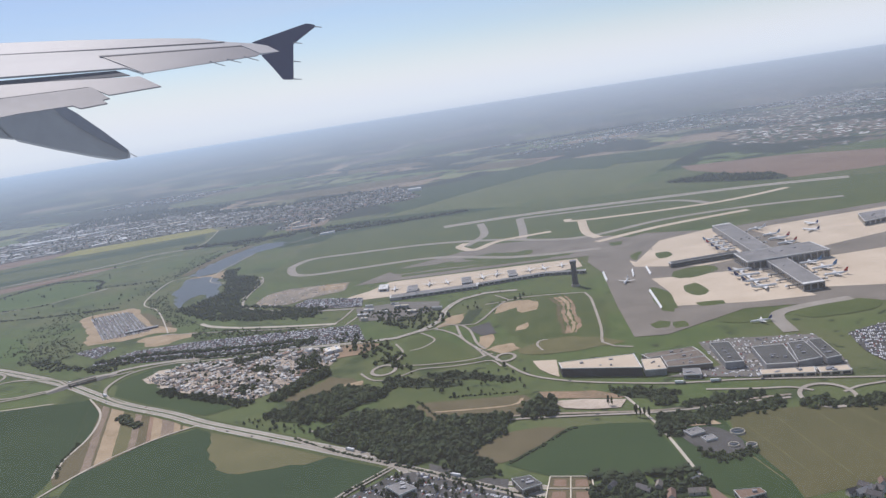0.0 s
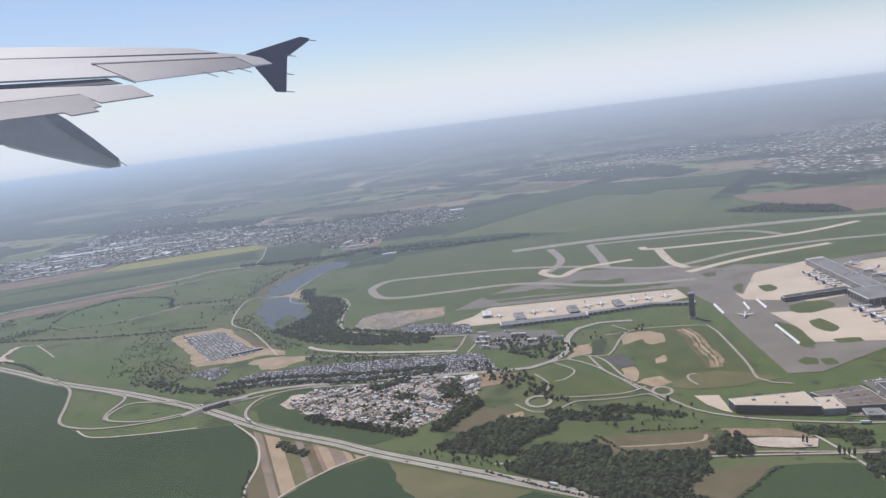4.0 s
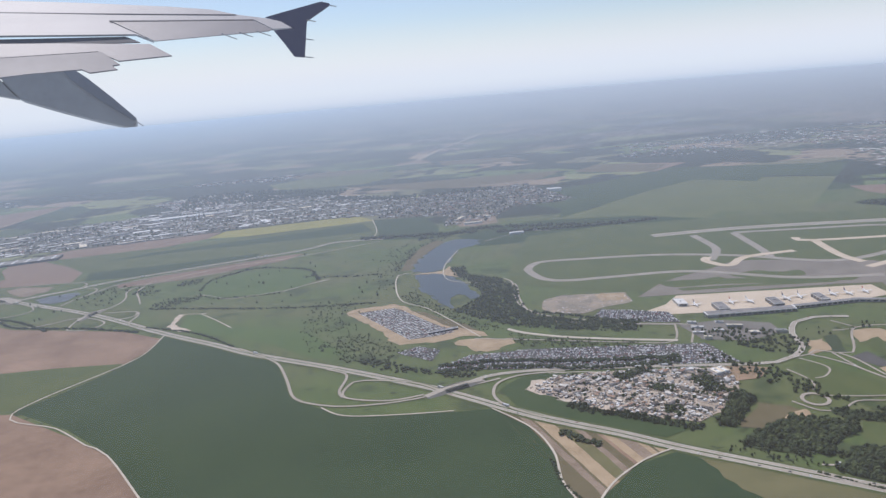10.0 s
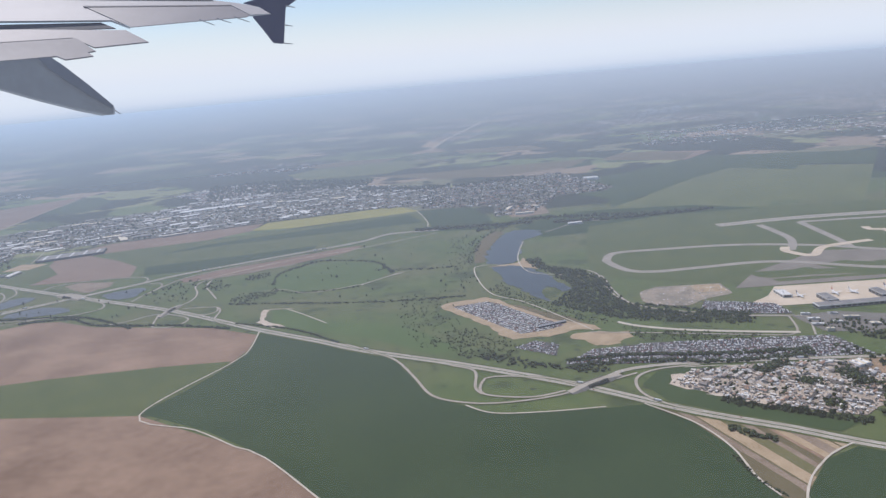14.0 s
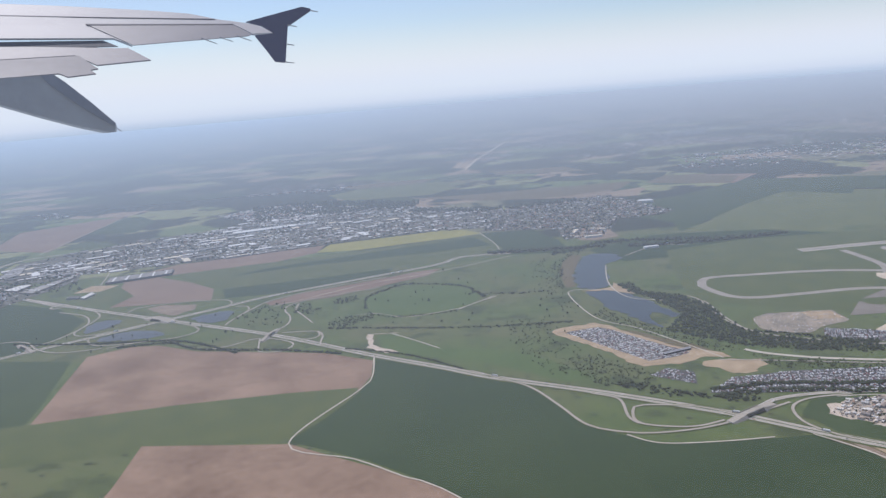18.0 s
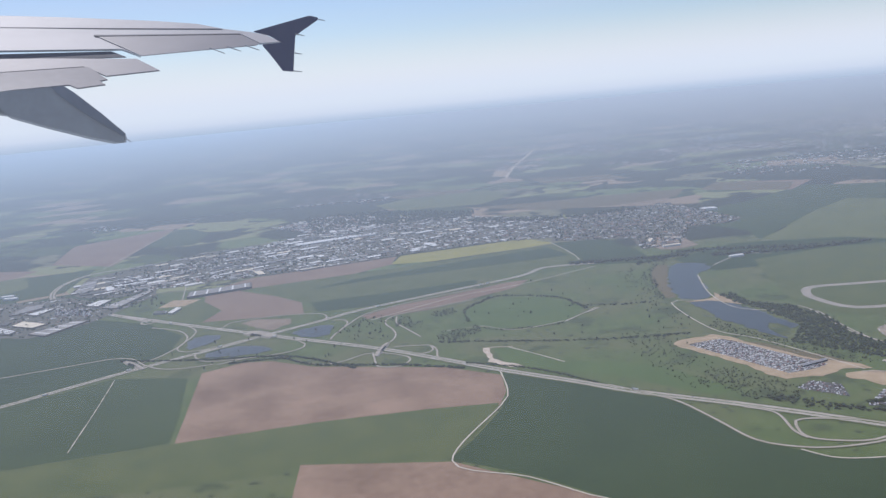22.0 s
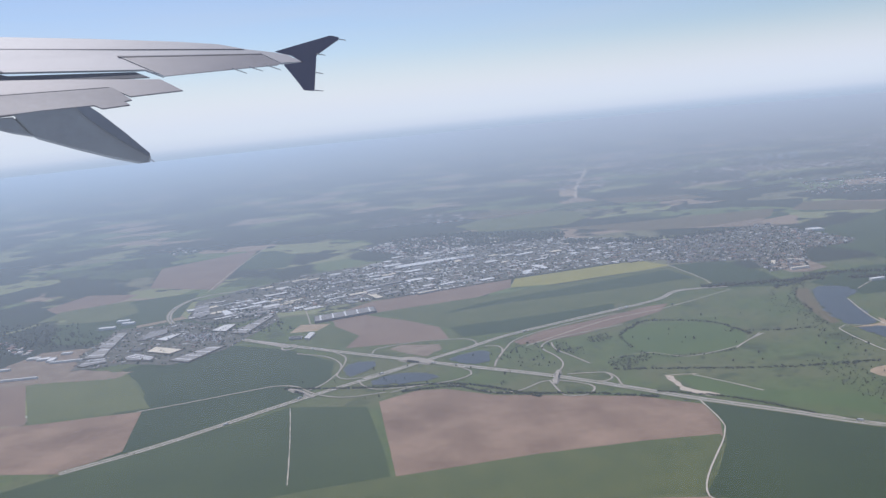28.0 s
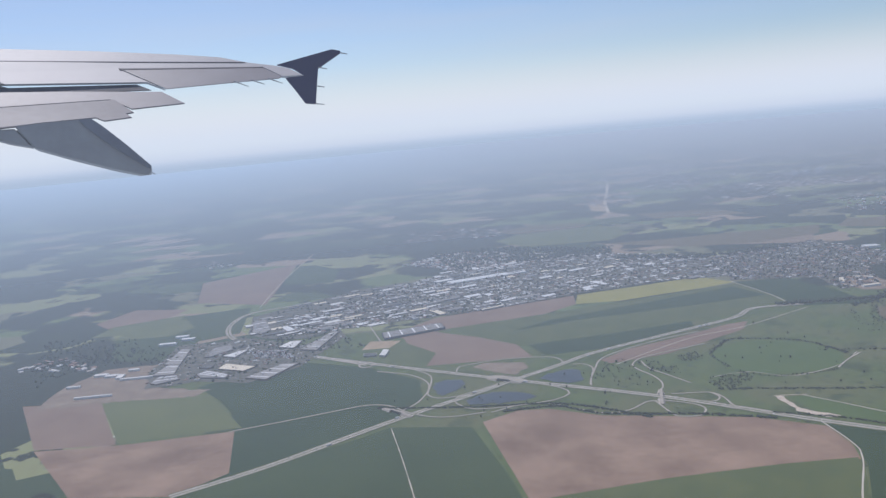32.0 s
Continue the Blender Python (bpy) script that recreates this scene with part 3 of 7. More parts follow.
sheet("ploughed_field", SOIL, "bare brown ploughed field along a chalk track", "field", (-212.8, 205.2), (-251.5, 212.6), (-251.2, 190.5), (-260, 60), (-100, 60), (-157.5, 147.7), (-176.1, 174.6), (-186, 184), (-198.4, 193.6))
sheet("crop_field", CROP, "green crop field below the motorway", "field", (-300.9, 293.6), (-293.4, 253.2), (-291.2, 235.5), (-319.4, 231.2), (-363.6, 224.7), (-430.6, 215.9), (-424.5, 241.9), (-393.3, 260.6), (-366, 277.4), (-338.3, 294.2), (-328.9, 301))
sheet("crop_field", CROP_DEEP, "dark green crop on both sides of a lane", "field", (-413, 373), (-372.6, 397), (-341, 378), (-318, 351.5), (-317, 330), (-327, 306.5), (-345, 292), (-380, 269.5), (-394, 263), (-379, 276), (-386, 313), (-392, 340))
sheet("crop_field", CROP_DEEP, "narrow green field between two roads", "field", (-382.5, 313.5), (-348.3, 322.2), (-330.3, 318.7), (-327.5, 313), (-338.8, 303.3), (-363.7, 285.8), (-378.2, 276.1))
sheet("ploughed_field", SOIL, "bare brown field beside a straight lane", "field", (-385.1, 313.1), (-379, 275.5), (-393.7, 262.2), (-426.5, 269.2), (-456.5, 313.3), (-427.6, 310.8))
sheet("ploughed_field", SOIL_RED, "pinkish bare field near the farm sheds", "field", (-486.9, 370.6), (-450.7, 363.2), (-426.9, 311.7), (-457, 314.5))
sheet("crop_field", CROP_LIGHT, "pale green crop field behind a lane", "field", (-450.7, 363.2), (-409.8, 368.7), (-383.1, 316.4), (-426.8, 313.2))
sheet("crop_field", CROP_DEEP, "dark green field beside the warehouses", "field", (-411, 375.3), (-372.6, 396.3), (-340.4, 376), (-336.3, 364.7), (-318, 350.7), (-317.8, 332.1), (-329.3, 321.4), (-348.7, 327.3), (-382.5, 317.4))
sheet("ploughed_field", SOIL_RED, "reddish brown field above the interchange", "field", (-324.5, 420.4), (-314.6, 433.3), (-288, 408.1), (-272.8, 389.8), (-269.1, 367.9), (-284.1, 369), (-314.6, 370.4), (-309.7, 389.3), (-323.1, 411.3))
sheet("grass_patch", GRASS, "small bright green paddock", "field", (-331.3, 410.2), (-323.1, 411.3), (-309.7, 389.3), (-313.7, 375.3), (-330.6, 381.3))
sheet("bare_ground", SAND, "sandy bare patch by a farm shed", "ground", (-344.6, 407.1), (-341.3, 421.5), (-325.9, 417.6), (-331.2, 406.1))
sheet("bare_ground", FALLOW_EARTH, "dry pale plot inside the interchange", "ground", (-295.4, 361.8), (-290.7, 365.8), (-274, 361.5), (-272.8, 354.4), (-279.6, 346.1), (-283.5, 348.4), rag=1.0)
sheet("ploughed_field", SOIL_RED, "long brown field along the town edge", "field", (-307.7, 458), (-271.3, 466.9), (-228.9, 478.9), (-231.7, 457.8), (-251.4, 442.5), (-269, 437.1), (-300.7, 432.1), (-324.4, 420.6), (-332.2, 429.8))
sheet("crop_field", GRASS, "long green crop field below the town", "field", (-300.7, 432.1), (-251.4, 442.5), (-139.8, 470), (-132.8, 425), (-136.1, 413.7), (-184.3, 400.1), (-238.7, 373.6), (-265.8, 369.8), (-267.6, 385.6), (-296.1, 420.2))
sheet("crop_field", CROP_DEEP, "darker band of crop within a long field", "field", (-272.8, 413.5), (-250.9, 428.7), (-144.6, 462.1), (-137, 436.5), (-180.6, 429.1), (-239.2, 423.2))
sheet("crop_field", CROP_DEEP, "dark lower band of crop along a road", "field", (-268.1, 387.1), (-255.9, 388.9), (-227.7, 392.3), (-198.6, 398.2), (-189.1, 400.4), (-191.1, 386.3), (-214.7, 377.6), (-232.7, 370.2), (-256.7, 368.7), (-263.3, 369.3))
sheet("crop_field", RAPE, "yellow flowering crop strip by the town", "field", (-231.7, 457.8), (-226.6, 479.4), (-172.7, 490.8), (-151.6, 495.9), (-139.1, 473.3), (-156.5, 467), (-208.4, 455.2))
sheet("ploughed_field", SOIL_RED, "thin brown strip between two roads", "field", (-242.9, 353.7), (-228.5, 365.2), (-203, 375.4), (-175.6, 388.5), (-166, 390.2), (-173, 378), (-190.9, 367.2), (-214, 353.6), (-228.4, 350), (-240.2, 348.2))
sheet("crop_field", CROP_DEEP, "dark green field beside the village", "field", (-139.7, 473.7), (-110.3, 471.3), (-102.3, 433.5), (-101.4, 400.1), (-135.3, 409), (-132.8, 425))
sheet("grass_patch", FRESH, "bright green meadow by the motorway", "field", (-193.6, 291.1), (-187, 290.9), (-173.7, 270.9), (-154.7, 264.8), (-143, 255.5), (-129.6, 231.6), (-137.7, 229.5), (-158.4, 250.8), (-190.5, 271.6))
road("pale bare edge of a meadow", 0.45, DUST, (-186.3, 291.9), (-193.8, 293.1), (-195.9, 291.9), (-195.3, 282.7), (-193.2, 273.7), name="path", category="path", wobble=0.6)
sheet("bare_ground", DUST, "sandy bare strip in a meadow", "ground", (-197, 294), (-194.9, 292), (-194.8, 282.3), (-192, 276.9), (-185.2, 270.8), (-187.9, 269.9), (-194.7, 275.9), (-196.3, 281.1), smooth=True, rag=1.5)
sheet("grass_patch", FRESH, "oval green field inside a hedge", "field", (-200.1, 328.9), (-198.7, 347.6), (-189.4, 357.4), (-172.2, 357.3), (-159, 348.9), (-153, 332.3), (-162.9, 316.6), (-176.4, 314.4), (-189.1, 316.7), smooth=True)
sheet("crop_field", CROP_LIGHT, "broad pale green crop beyond the runway", "field", (-17.1, 467.8), (38.8, 527.7), (90.9, 519.3), (135.9, 490.5), (74.6, 389.6), (35.2, 405.2), (3.3, 434.9), (-9.2, 452.4))
sheet("crop_field", CROP, "broad green crop in the distance", "field", (-14.5, 536.3), (66.3, 599.5), (170.6, 547.6), (138.4, 494.7), (93.1, 523.9), (35.9, 529.9), (-12.4, 483))
sheet("crop_field", CROP, "green field behind the village", "field", (-52.2, 490.3), (-21.7, 540.3), (51.9, 569.6), (125.2, 555), (90.6, 496.6), (63.3, 528.6), (26.3, 496.9), (-38.8, 427.6), (-33.4, 458))
sheet("crop_field", CROP_LIGHT, "pale yellowish green crop beyond the airfield", "field", (-39.9, 424.8), (24.5, 493), (62.2, 526.4), (89.5, 494.7), (28.2, 391.2), (0.7, 416.3))
sheet("crop_field", CROP_DEEP, "dark green field between village and airfield", "field", (-93.5, 402.2), (-54.9, 424.4), (-40.4, 423.4), (-0.6, 413.6), (26.8, 388.8), (9.8, 360.1), (-57.7, 371.7), (-83.9, 371.2))
sheet("ploughed_field", SOIL_RED, "red-brown field beyond the runway", "field", (123.4, 450.8), (171.4, 436), (210, 403.7), (182.4, 351.8), (144, 356.5), (121.5, 429))
sheet("ploughed_field", SOIL_RED, "distant brown field strip", "field", (1.6, 625.5), (40.4, 651.8), (86.6, 623.8), (52.2, 584.2))
sheet("ploughed_field", FALLOW_EARTH, "distant brown field behind the village", "field", (-123.4, 635.6), (-75.2, 636), (-13.1, 637.5), (-45, 569.7), (-101.3, 596.6))
sheet("crop_field", CROP_LIGHT, "distant pale green field", "field", (-242.4, 694.7), (-212.4, 740.1), (-133.5, 700.6), (-162.4, 663.7), (-226, 669.2))
for outline in (((-174.3, 650), (-126.2, 643.4), (-60.7, 643.2), (-5.5, 640.9), (-24.9, 603.4), (-73.2, 590.5), (-116.2, 598.5)), ((26.6, 660.2), (71.6, 621.3), (51.5, 586.6), (1.4, 627.1)), ((-244.7, 774.2), (-201.8, 796.1), (-152.6, 776.2), (-168.4, 749.5), (-224.9, 746)), ((-101.6, 809.2), (-30.2, 786.4), (-19.6, 738.2), (-96.5, 763.1))):
    sheet("ploughed_field", FALLOW, "brown field far off in haze", "field", *outline)
sheet("crop_field", CROP_LIGHT, "pale green field far off in haze", "field", (-249.2, 715.5), (-226.1, 743), (-149.3, 750.5), (-126.7, 714.1), (-194.8, 696), (-225.6, 664.6))
sheet("bare_ground", SAND, "sandy pit beside a far straight road", "ground", (-122.4, 922.9), (-101.6, 935.2), (-120.1, 850.4), (-132.9, 863.4))
road("pale straight far road", 3.0, CONCRETE, (-44.1, 1158.6), (-67.9, 1062.2), (-98.7, 946.6), (-120.6, 839.3))
sheet("ploughed_field", SOIL_RED, "reddish field beside a straight far road", "field", (-462.5, 567.7), (-478.1, 646.1), (-428.8, 686.3), (-413.5, 691.1), (-412.7, 539.4))
sheet("crop_field", CROP, "green field beyond a straight road", "field", (-412.7, 685.1), (-396.3, 681), (-375.3, 647.7), (-375, 596.4), (-412, 605.1))
sheet("crop_field", CROP, "green field round the farm halls", "field", (-472.5, 433.8), (-487.3, 484.4), (-459.5, 528.3), (-420.8, 534.8), (-414.3, 467.8), (-434.7, 457.8), (-433.4, 419.8))
sheet("ploughed_field", SOIL_RED, "brown field beyond farm halls", "field", (-515.3, 529.7), (-502.1, 563.3), (-463.2, 549.2), (-474.2, 519.7), (-487.8, 494.8))
sheet("crop_field", CROP_LIGHT, "pale green strip beyond farm halls", "field", (-488.9, 480), (-482, 501.8), (-457.2, 519.8), (-445.4, 493.5), (-455.1, 476.6))
sheet("yard", FALLOW_EARTH, "brown trodden earth round farm sheds", "yard", (-478.5, 362.5), (-479.3, 392.7), (-468.1, 417.7), (-440.9, 417.7), (-434.8, 379.9), (-407.3, 367.8), (-411.3, 360.2), (-446.3, 363.9), rag=2.5)
sheet("crop_field", CROP_LIGHT, "light green pasture behind the hamlet", "field", (-504, 490.9), (-500.1, 516.1), (-460.4, 531.8), (-459.7, 492.6))
sheet("grass_patch", FALLOW, "wedge of striped allotment plots", "field", (-90.7, 182.7), (-66.3, 165.1), (-57.4, 155.4), (-65.2, 150.7), (-74.5, 138.8), (-77.1, 135.8), (-79, 139), (-80.3, 146.6), (-80.2, 158.4), (-83.8, 171.6))


def clip_band(poly, nx, ny, lo, hi):
    """The part of an outline between two parallel lines."""
    for sign, lim in ((1, lo), (-1, -hi)):
        out = []
        for i, (x0, y0) in enumerate(poly):
            x1, y1 = poly[(i + 1) % len(poly)]
            a, b = sign * (x0 * nx + y0 * ny) - lim, sign * (x1 * nx + y1 * ny) - lim
            if a >= 0:
                out.append((x0, y0))
            if a * b < 0:
                t = a / (a - b)
                out.append((x0 + (x1 - x0) * t, y0 + (y1 - y0) * t))
        poly = out
        if len(poly) < 3:
            break
    return poly


def plots(outline, first, second, seed):
    """Long narrow strips of tilled soil and grass across a wedge of land, along the line of first to second."""
    rng = random.Random(seed)
    d = (Vector(second) - Vector(first)).normalized()
    reach = [x * -d.y + y * d.x for x, y in outline]
    at = min(reach)
    while at < max(reach):
        w = rng.uniform(0.5, 2.2)
        strip = clip_band(outline, -d.y, d.x, at, at + w)
        if len(strip) > 2 and w > 0.6:
            sheet("plot_strip", rng.choice((FALLOW_EARTH, SAND, FALLOW, OLIVE, FALLOW_EARTH, FALLOW, SOIL)), "narrow tilled strip in the striped plots", "field", *strip, rag=0.2)
        at += w


plots([(-90.7, 182.7), (-66.3, 165.1), (-57.4, 155.4), (-65.2, 150.7), (-74.5, 138.8), (-77.1, 135.8), (-79, 139), (-80.3, 146.6), (-80.2, 158.4), (-83.8, 171.6)], *[(-76.8, 165.8), (-70.7, 144.9)], 5)
sheet("crop_field", CROP_DEEP, "dark green crop beside a chalk track", "field", (-56.9, 154.1), (-40.3, 142.8), (-31.3, 137.1), (-19.5, 127.6), (-17.2, 124.3), (-24.3, 117), (-15, 100), (-70, 95), (-74.6, 138.5), (-65.3, 150.2))
sheet("grass_patch", OLIVE, "dry olive grassland beside the road", "field", (-53.4, 151), (-50, 150), (-40.4, 142.4), (-32.3, 136.9), (-27.7, 131.8), (-36.8, 129.7), (-42.5, 130), (-47, 132.3), (-51, 140.2), smooth=True, rag=1.5)
sheet("grass_patch", CROP, "rectangular bright green field", "field", (12.5, 130), (19, 129.1), (25, 127.4), (26.3, 115.8), (26.9, 107.2), (25.4, 108.7), (23.1, 110.2), (16.9, 110.9), (7.6, 113.4), (0.9, 119.6), (7.3, 124.8))
sheet("grass_patch", FALLOW, "dry brown field beside the wood", "field", (1.7, 131), (8.2, 131.6), (12, 129.7), (7.4, 125.2), (2, 120.8), (0.5, 119.9), (-2.1, 121.5), (-4, 124.6), (-1.3, 128), rag=0.5)
sheet("crop_field", RIPENING, "yellowing crop field with faint tracks", "field", (36.9, 126), (46.1, 125.6), (48.6, 125.2), (59.9, 121.8), (90, 122), (90, 90), (47.8, 100.2), (42.3, 99.1), (37.4, 98.4), (37.6, 103.3), (36.6, 112.4), (36, 119.7))
sheet("grass_patch", GRASS, "green field corner beyond the yellowing crop", "field", (37.3, 98.3), (42.2, 99), (47.8, 100.1), (90, 89), (85, 80), (36, 96.2))
for line in (((38.4, 121.6), (40.9, 103.9)), ((43.6, 122.8), (45.4, 102.5)), ((49.6, 123.4), (51.7, 106.3)), ((54.4, 122.5), (56.6, 112.4)), ((35.2, 112.9), (37, 103.5))):
    road("faint pale tractor track in a crop", 0.22, OLIVE, *line, name="tractor_track", category="track", wobble=0.4)
sheet("grass_patch", FALLOW, "dry scrubby grass above the railway", "field", (-13, 150), (-6.8, 149.6), (6.4, 147), (6.3, 140.9), (3, 137.9), (-7.9, 140.4), (-11, 142), smooth=True, rag=1.5)
sheet("grass_patch", MEADOW, "rough meadow beside bare earth", "field", (6.6, 220.5), (30.5, 211), (27.8, 172.5), (24.8, 169.1), (12.3, 175.1), (6.1, 192.7), smooth=True, rag=1.0)
sheet("bare_ground", SITE, "reddish bare earth on a building site", "ground", (9.6, 147.2), (19, 144.3), (24.2, 139.9), (23, 139), (10.2, 143.8), rag=0.8)
sheet("grass_patch", OLIVE, "dry grass beside the hangar road", "field", (8, 173.7), (14.9, 178.1), (22.6, 176.7), (30.5, 169), (22.3, 168.4), (12.5, 168.4), smooth=True, rag=1.0)
sheet("grass_patch", CROP, "green field around the treatment works", "field", (27.1, 106.5), (26.6, 116.7), (27.7, 123.7), (35.9, 125.9), (36, 119.7), (36.6, 112.4), (37.6, 103.3), (37.2, 98.2), (29.9, 100.3), (27.9, 103))
sheet("grass_patch", GRASS, "green lawn between airport roads", "field", (-17.3, 195), (-11, 193.8), (-6.3, 186.8), (-0.2, 171), (-1.7, 170.1), (-18.7, 174.7), (-16.2, 183.2))
sheet("grass_patch", GRASS, "green wasteland below the airport road", "field", (-17.6, 160.4), (-0.1, 153.9), (7.7, 149.5), (8.4, 146.8), (-6.8, 149.3), (-12.7, 150.4), (-15.2, 144.9), (-22.2, 147.5), (-21.3, 153.5))
sheet("grass_patch", CROP, "mown green bank round the settlement", "field", (-88.1, 194.2), (-82.6, 201.4), (-71, 203.1), (-73.4, 200.8), (-81.8, 193.4), (-70.6, 180.7), (-58, 170.1), (-48.7, 165.2), (-57.1, 160.5), (-75.5, 173.8), (-84.6, 181.1))
for outline in (((5.6, 212.9), (12.1, 216.2), (16.4, 211.3), (15.5, 204.2), (11.8, 202.8), (10.9, 208.4), (4.8, 205.8)), ((1.3, 177.7), (6.1, 180.2), (8.4, 174.3), (3.4, 173.1)), ((-6.6, 209.7), (-2.9, 211.3), (-4.7, 201.8), (-9.7, 201)), ((-98.1, 234.1), (-93.9, 236.2), (-84.1, 234.6), (-80.3, 231.4), (-83.2, 226.9), (-88.2, 223.3), (-92.8, 225.5)), ((9, 191.5), (12.1, 193), (11.5, 188.7), (8.7, 188.5)), ((0.3, 186.6), (3.2, 188.5), (2.6, 179.6), (0.3, 178.5))):
    sheet("bare_ground", SAND, "pale bare earth on a building site", "ground", *outline, smooth=True, rag=2.4)

for line, earth in ((((20, 213.6), (21.3, 205.9), (20.1, 196.2), (19.7, 187.1), (19.2, 180.5)), FALLOW), (((21.4, 213.6), (22.5, 205.9), (21.3, 196.2), (21, 187), (20, 180.6)), SITE), (((22.7, 213.5), (23.7, 205.9), (22.5, 196.1), (22.3, 186.9), (20.8, 180.6)), SAND), (((24.1, 213.5), (24.8, 205.9), (23.8, 196.1), (23.6, 186.8), (21.6, 180.7)), SITE)):
    road("worn streak of reddish bare earth", 0.85, earth, *line, name="track", category="track", wobble=0.7)
road("pale worn streak along bare earth", 0.55, SAND, (-10, 144.9), (-6.9, 144.2), (3.9, 142.9), (6.2, 145.6), name="track", category="track", wobble=0.4)
sheet("car_park", LOTGREY, "small grey car park on a lawn", "car park", (-2.6, 196.2), (3.3, 199), (4.3, 188.9), (0.8, 188.2))
sheet("grass_patch", LEAF_DARK, "dark overgrown cutting", "field", (-1.3, 212.7), (2.4, 213.3), (-1.4, 199.5), (-4.7, 199.9), rag=0.6)
sheet("grass_patch", FALLOW, "dry brown bank of the pond", "field", (-118, 333.4), (-115.6, 360), (-109.8, 382.2), (-104.1, 393.8), (-98.9, 391.3), (-103.9, 376.5), (-109.8, 357.6), (-114, 333.4))
sheet("bare_ground", SAND, "sandy spit between two ponds", "ground", (-114, 325.6), (-103.9, 327), (-100.2, 328.5), (-97.9, 335.2), (-96.2, 326.7), (-94.8, 314.7), (-99.2, 318.9), (-103.9, 323.4))

# ---- airfield ----
sheet("airfield_grass", GRASS, "mown airfield grass between taxiways", "grass", (-78, 300), (-70, 345), (-60, 385), (-20, 395), (30, 392), (110, 375), (175, 330), (150, 260), (90, 280), (40, 275), (-20, 262), (-60, 285))
sheet("apron", TARMAC, "dark stained asphalt apron and taxiways", "apron", (41.6, 269.9), (61.8, 281.4), (81.6, 270.8), (150, 275), (105, 165), (67.6, 178.4), (59.5, 180.1), (39.7, 169.8), (32.8, 171.3), (34.5, 196.8), (37.9, 233.1), (36.6, 250.1))
for outline in (((-25.6, 263), (4.8, 259.9), (34.4, 256.9), (34.3, 244.9), (23.8, 242), (-3.7, 239.9), (-22.4, 242.1), (-36.3, 243.5), (-38.4, 248.9), (-31.6, 253.9)), ((58.9, 264.1), (84.6, 274), (88.9, 270.4), (84.4, 242.9), (72.7, 225.8), (63.4, 224.2), (47.6, 234.5), (48.6, 256.1), (53.5, 261.1), (57.6, 253.3)), ((48.3, 218.1), (58.9, 215.6), (74.6, 213.4), (76.4, 187.5), (76.4, 182.2), (63.7, 183.9), (47.1, 189.6), (48.9, 203.1)), ((90.8, 263.2), (145, 268), (130, 236), (97.3, 226.2), (93.2, 245.6)), ((87.1, 214.5), (120, 216), (100, 180), (81, 187.6))):
    sheet("apron", CONCRETE, "pale beige concrete aircraft stands", "apron", *outline)
for outline in (((57.1, 248.2), (60.6, 248.4), (60.7, 242.2), (56.4, 240.1)), ((53.6, 206.4), (56.9, 207.6), (57.5, 198.2), (54.1, 195.5), (52.4, 199.9))):
    sheet("grass_island", GRASS, "round grass island in the concrete apron", "grass", *outline, smooth=True)
sheet("apron", TARMAC, "grey taxiway pavement behind the stands", "apron", (-37.6, 265), (-24.9, 281.5), (-16, 287.4), (-4.5, 294.2), (8, 303.3), (27.6, 297.3), (50.6, 286.6), (63.2, 266.3), (49.4, 240.3), (41.8, 257.5), (25.7, 260.9), (-1.7, 262), (-20, 263.7))
for outline in (((3.4, 283.7), (10.1, 286.4), (14.2, 279.2), (7.8, 277.4)), ((-11.3, 280.1), (-5, 282), (-4.8, 275.5), (-10.4, 274.3)), ((17.9, 281.8), (22.8, 281.7), (21.6, 274.7), (17.1, 275.6)), ((-22.5, 271.5), (0, 269.3), (27.6, 266.7), (27, 263.5), (-0.7, 266.4), (-22.1, 268)), ((53.8, 176.9), (61.8, 179.5), (65.9, 177.3), (62.5, 172.6), (54.6, 171.1)), ((49.7, 249.9), (54.3, 253.9), (49.9, 242.8)), ((48.7, 200.2), (46.9, 208.5), (44.6, 205.5), (43.2, 187.1), (45.2, 185.1)), ((51.5, 189.9), (57.7, 188.7), (57.3, 185.8), (51.7, 186.7)), ((42.8, 177.8), (45.3, 177.5), (45, 173.2), (42.2, 173.2)), ((54, 219.4), (62.6, 217.5), (58.2, 213.4), (54.7, 214.2))):
    sheet("grass_island", GRASS, "ragged grass island in the asphalt apron", "grass", *outline, smooth=True)
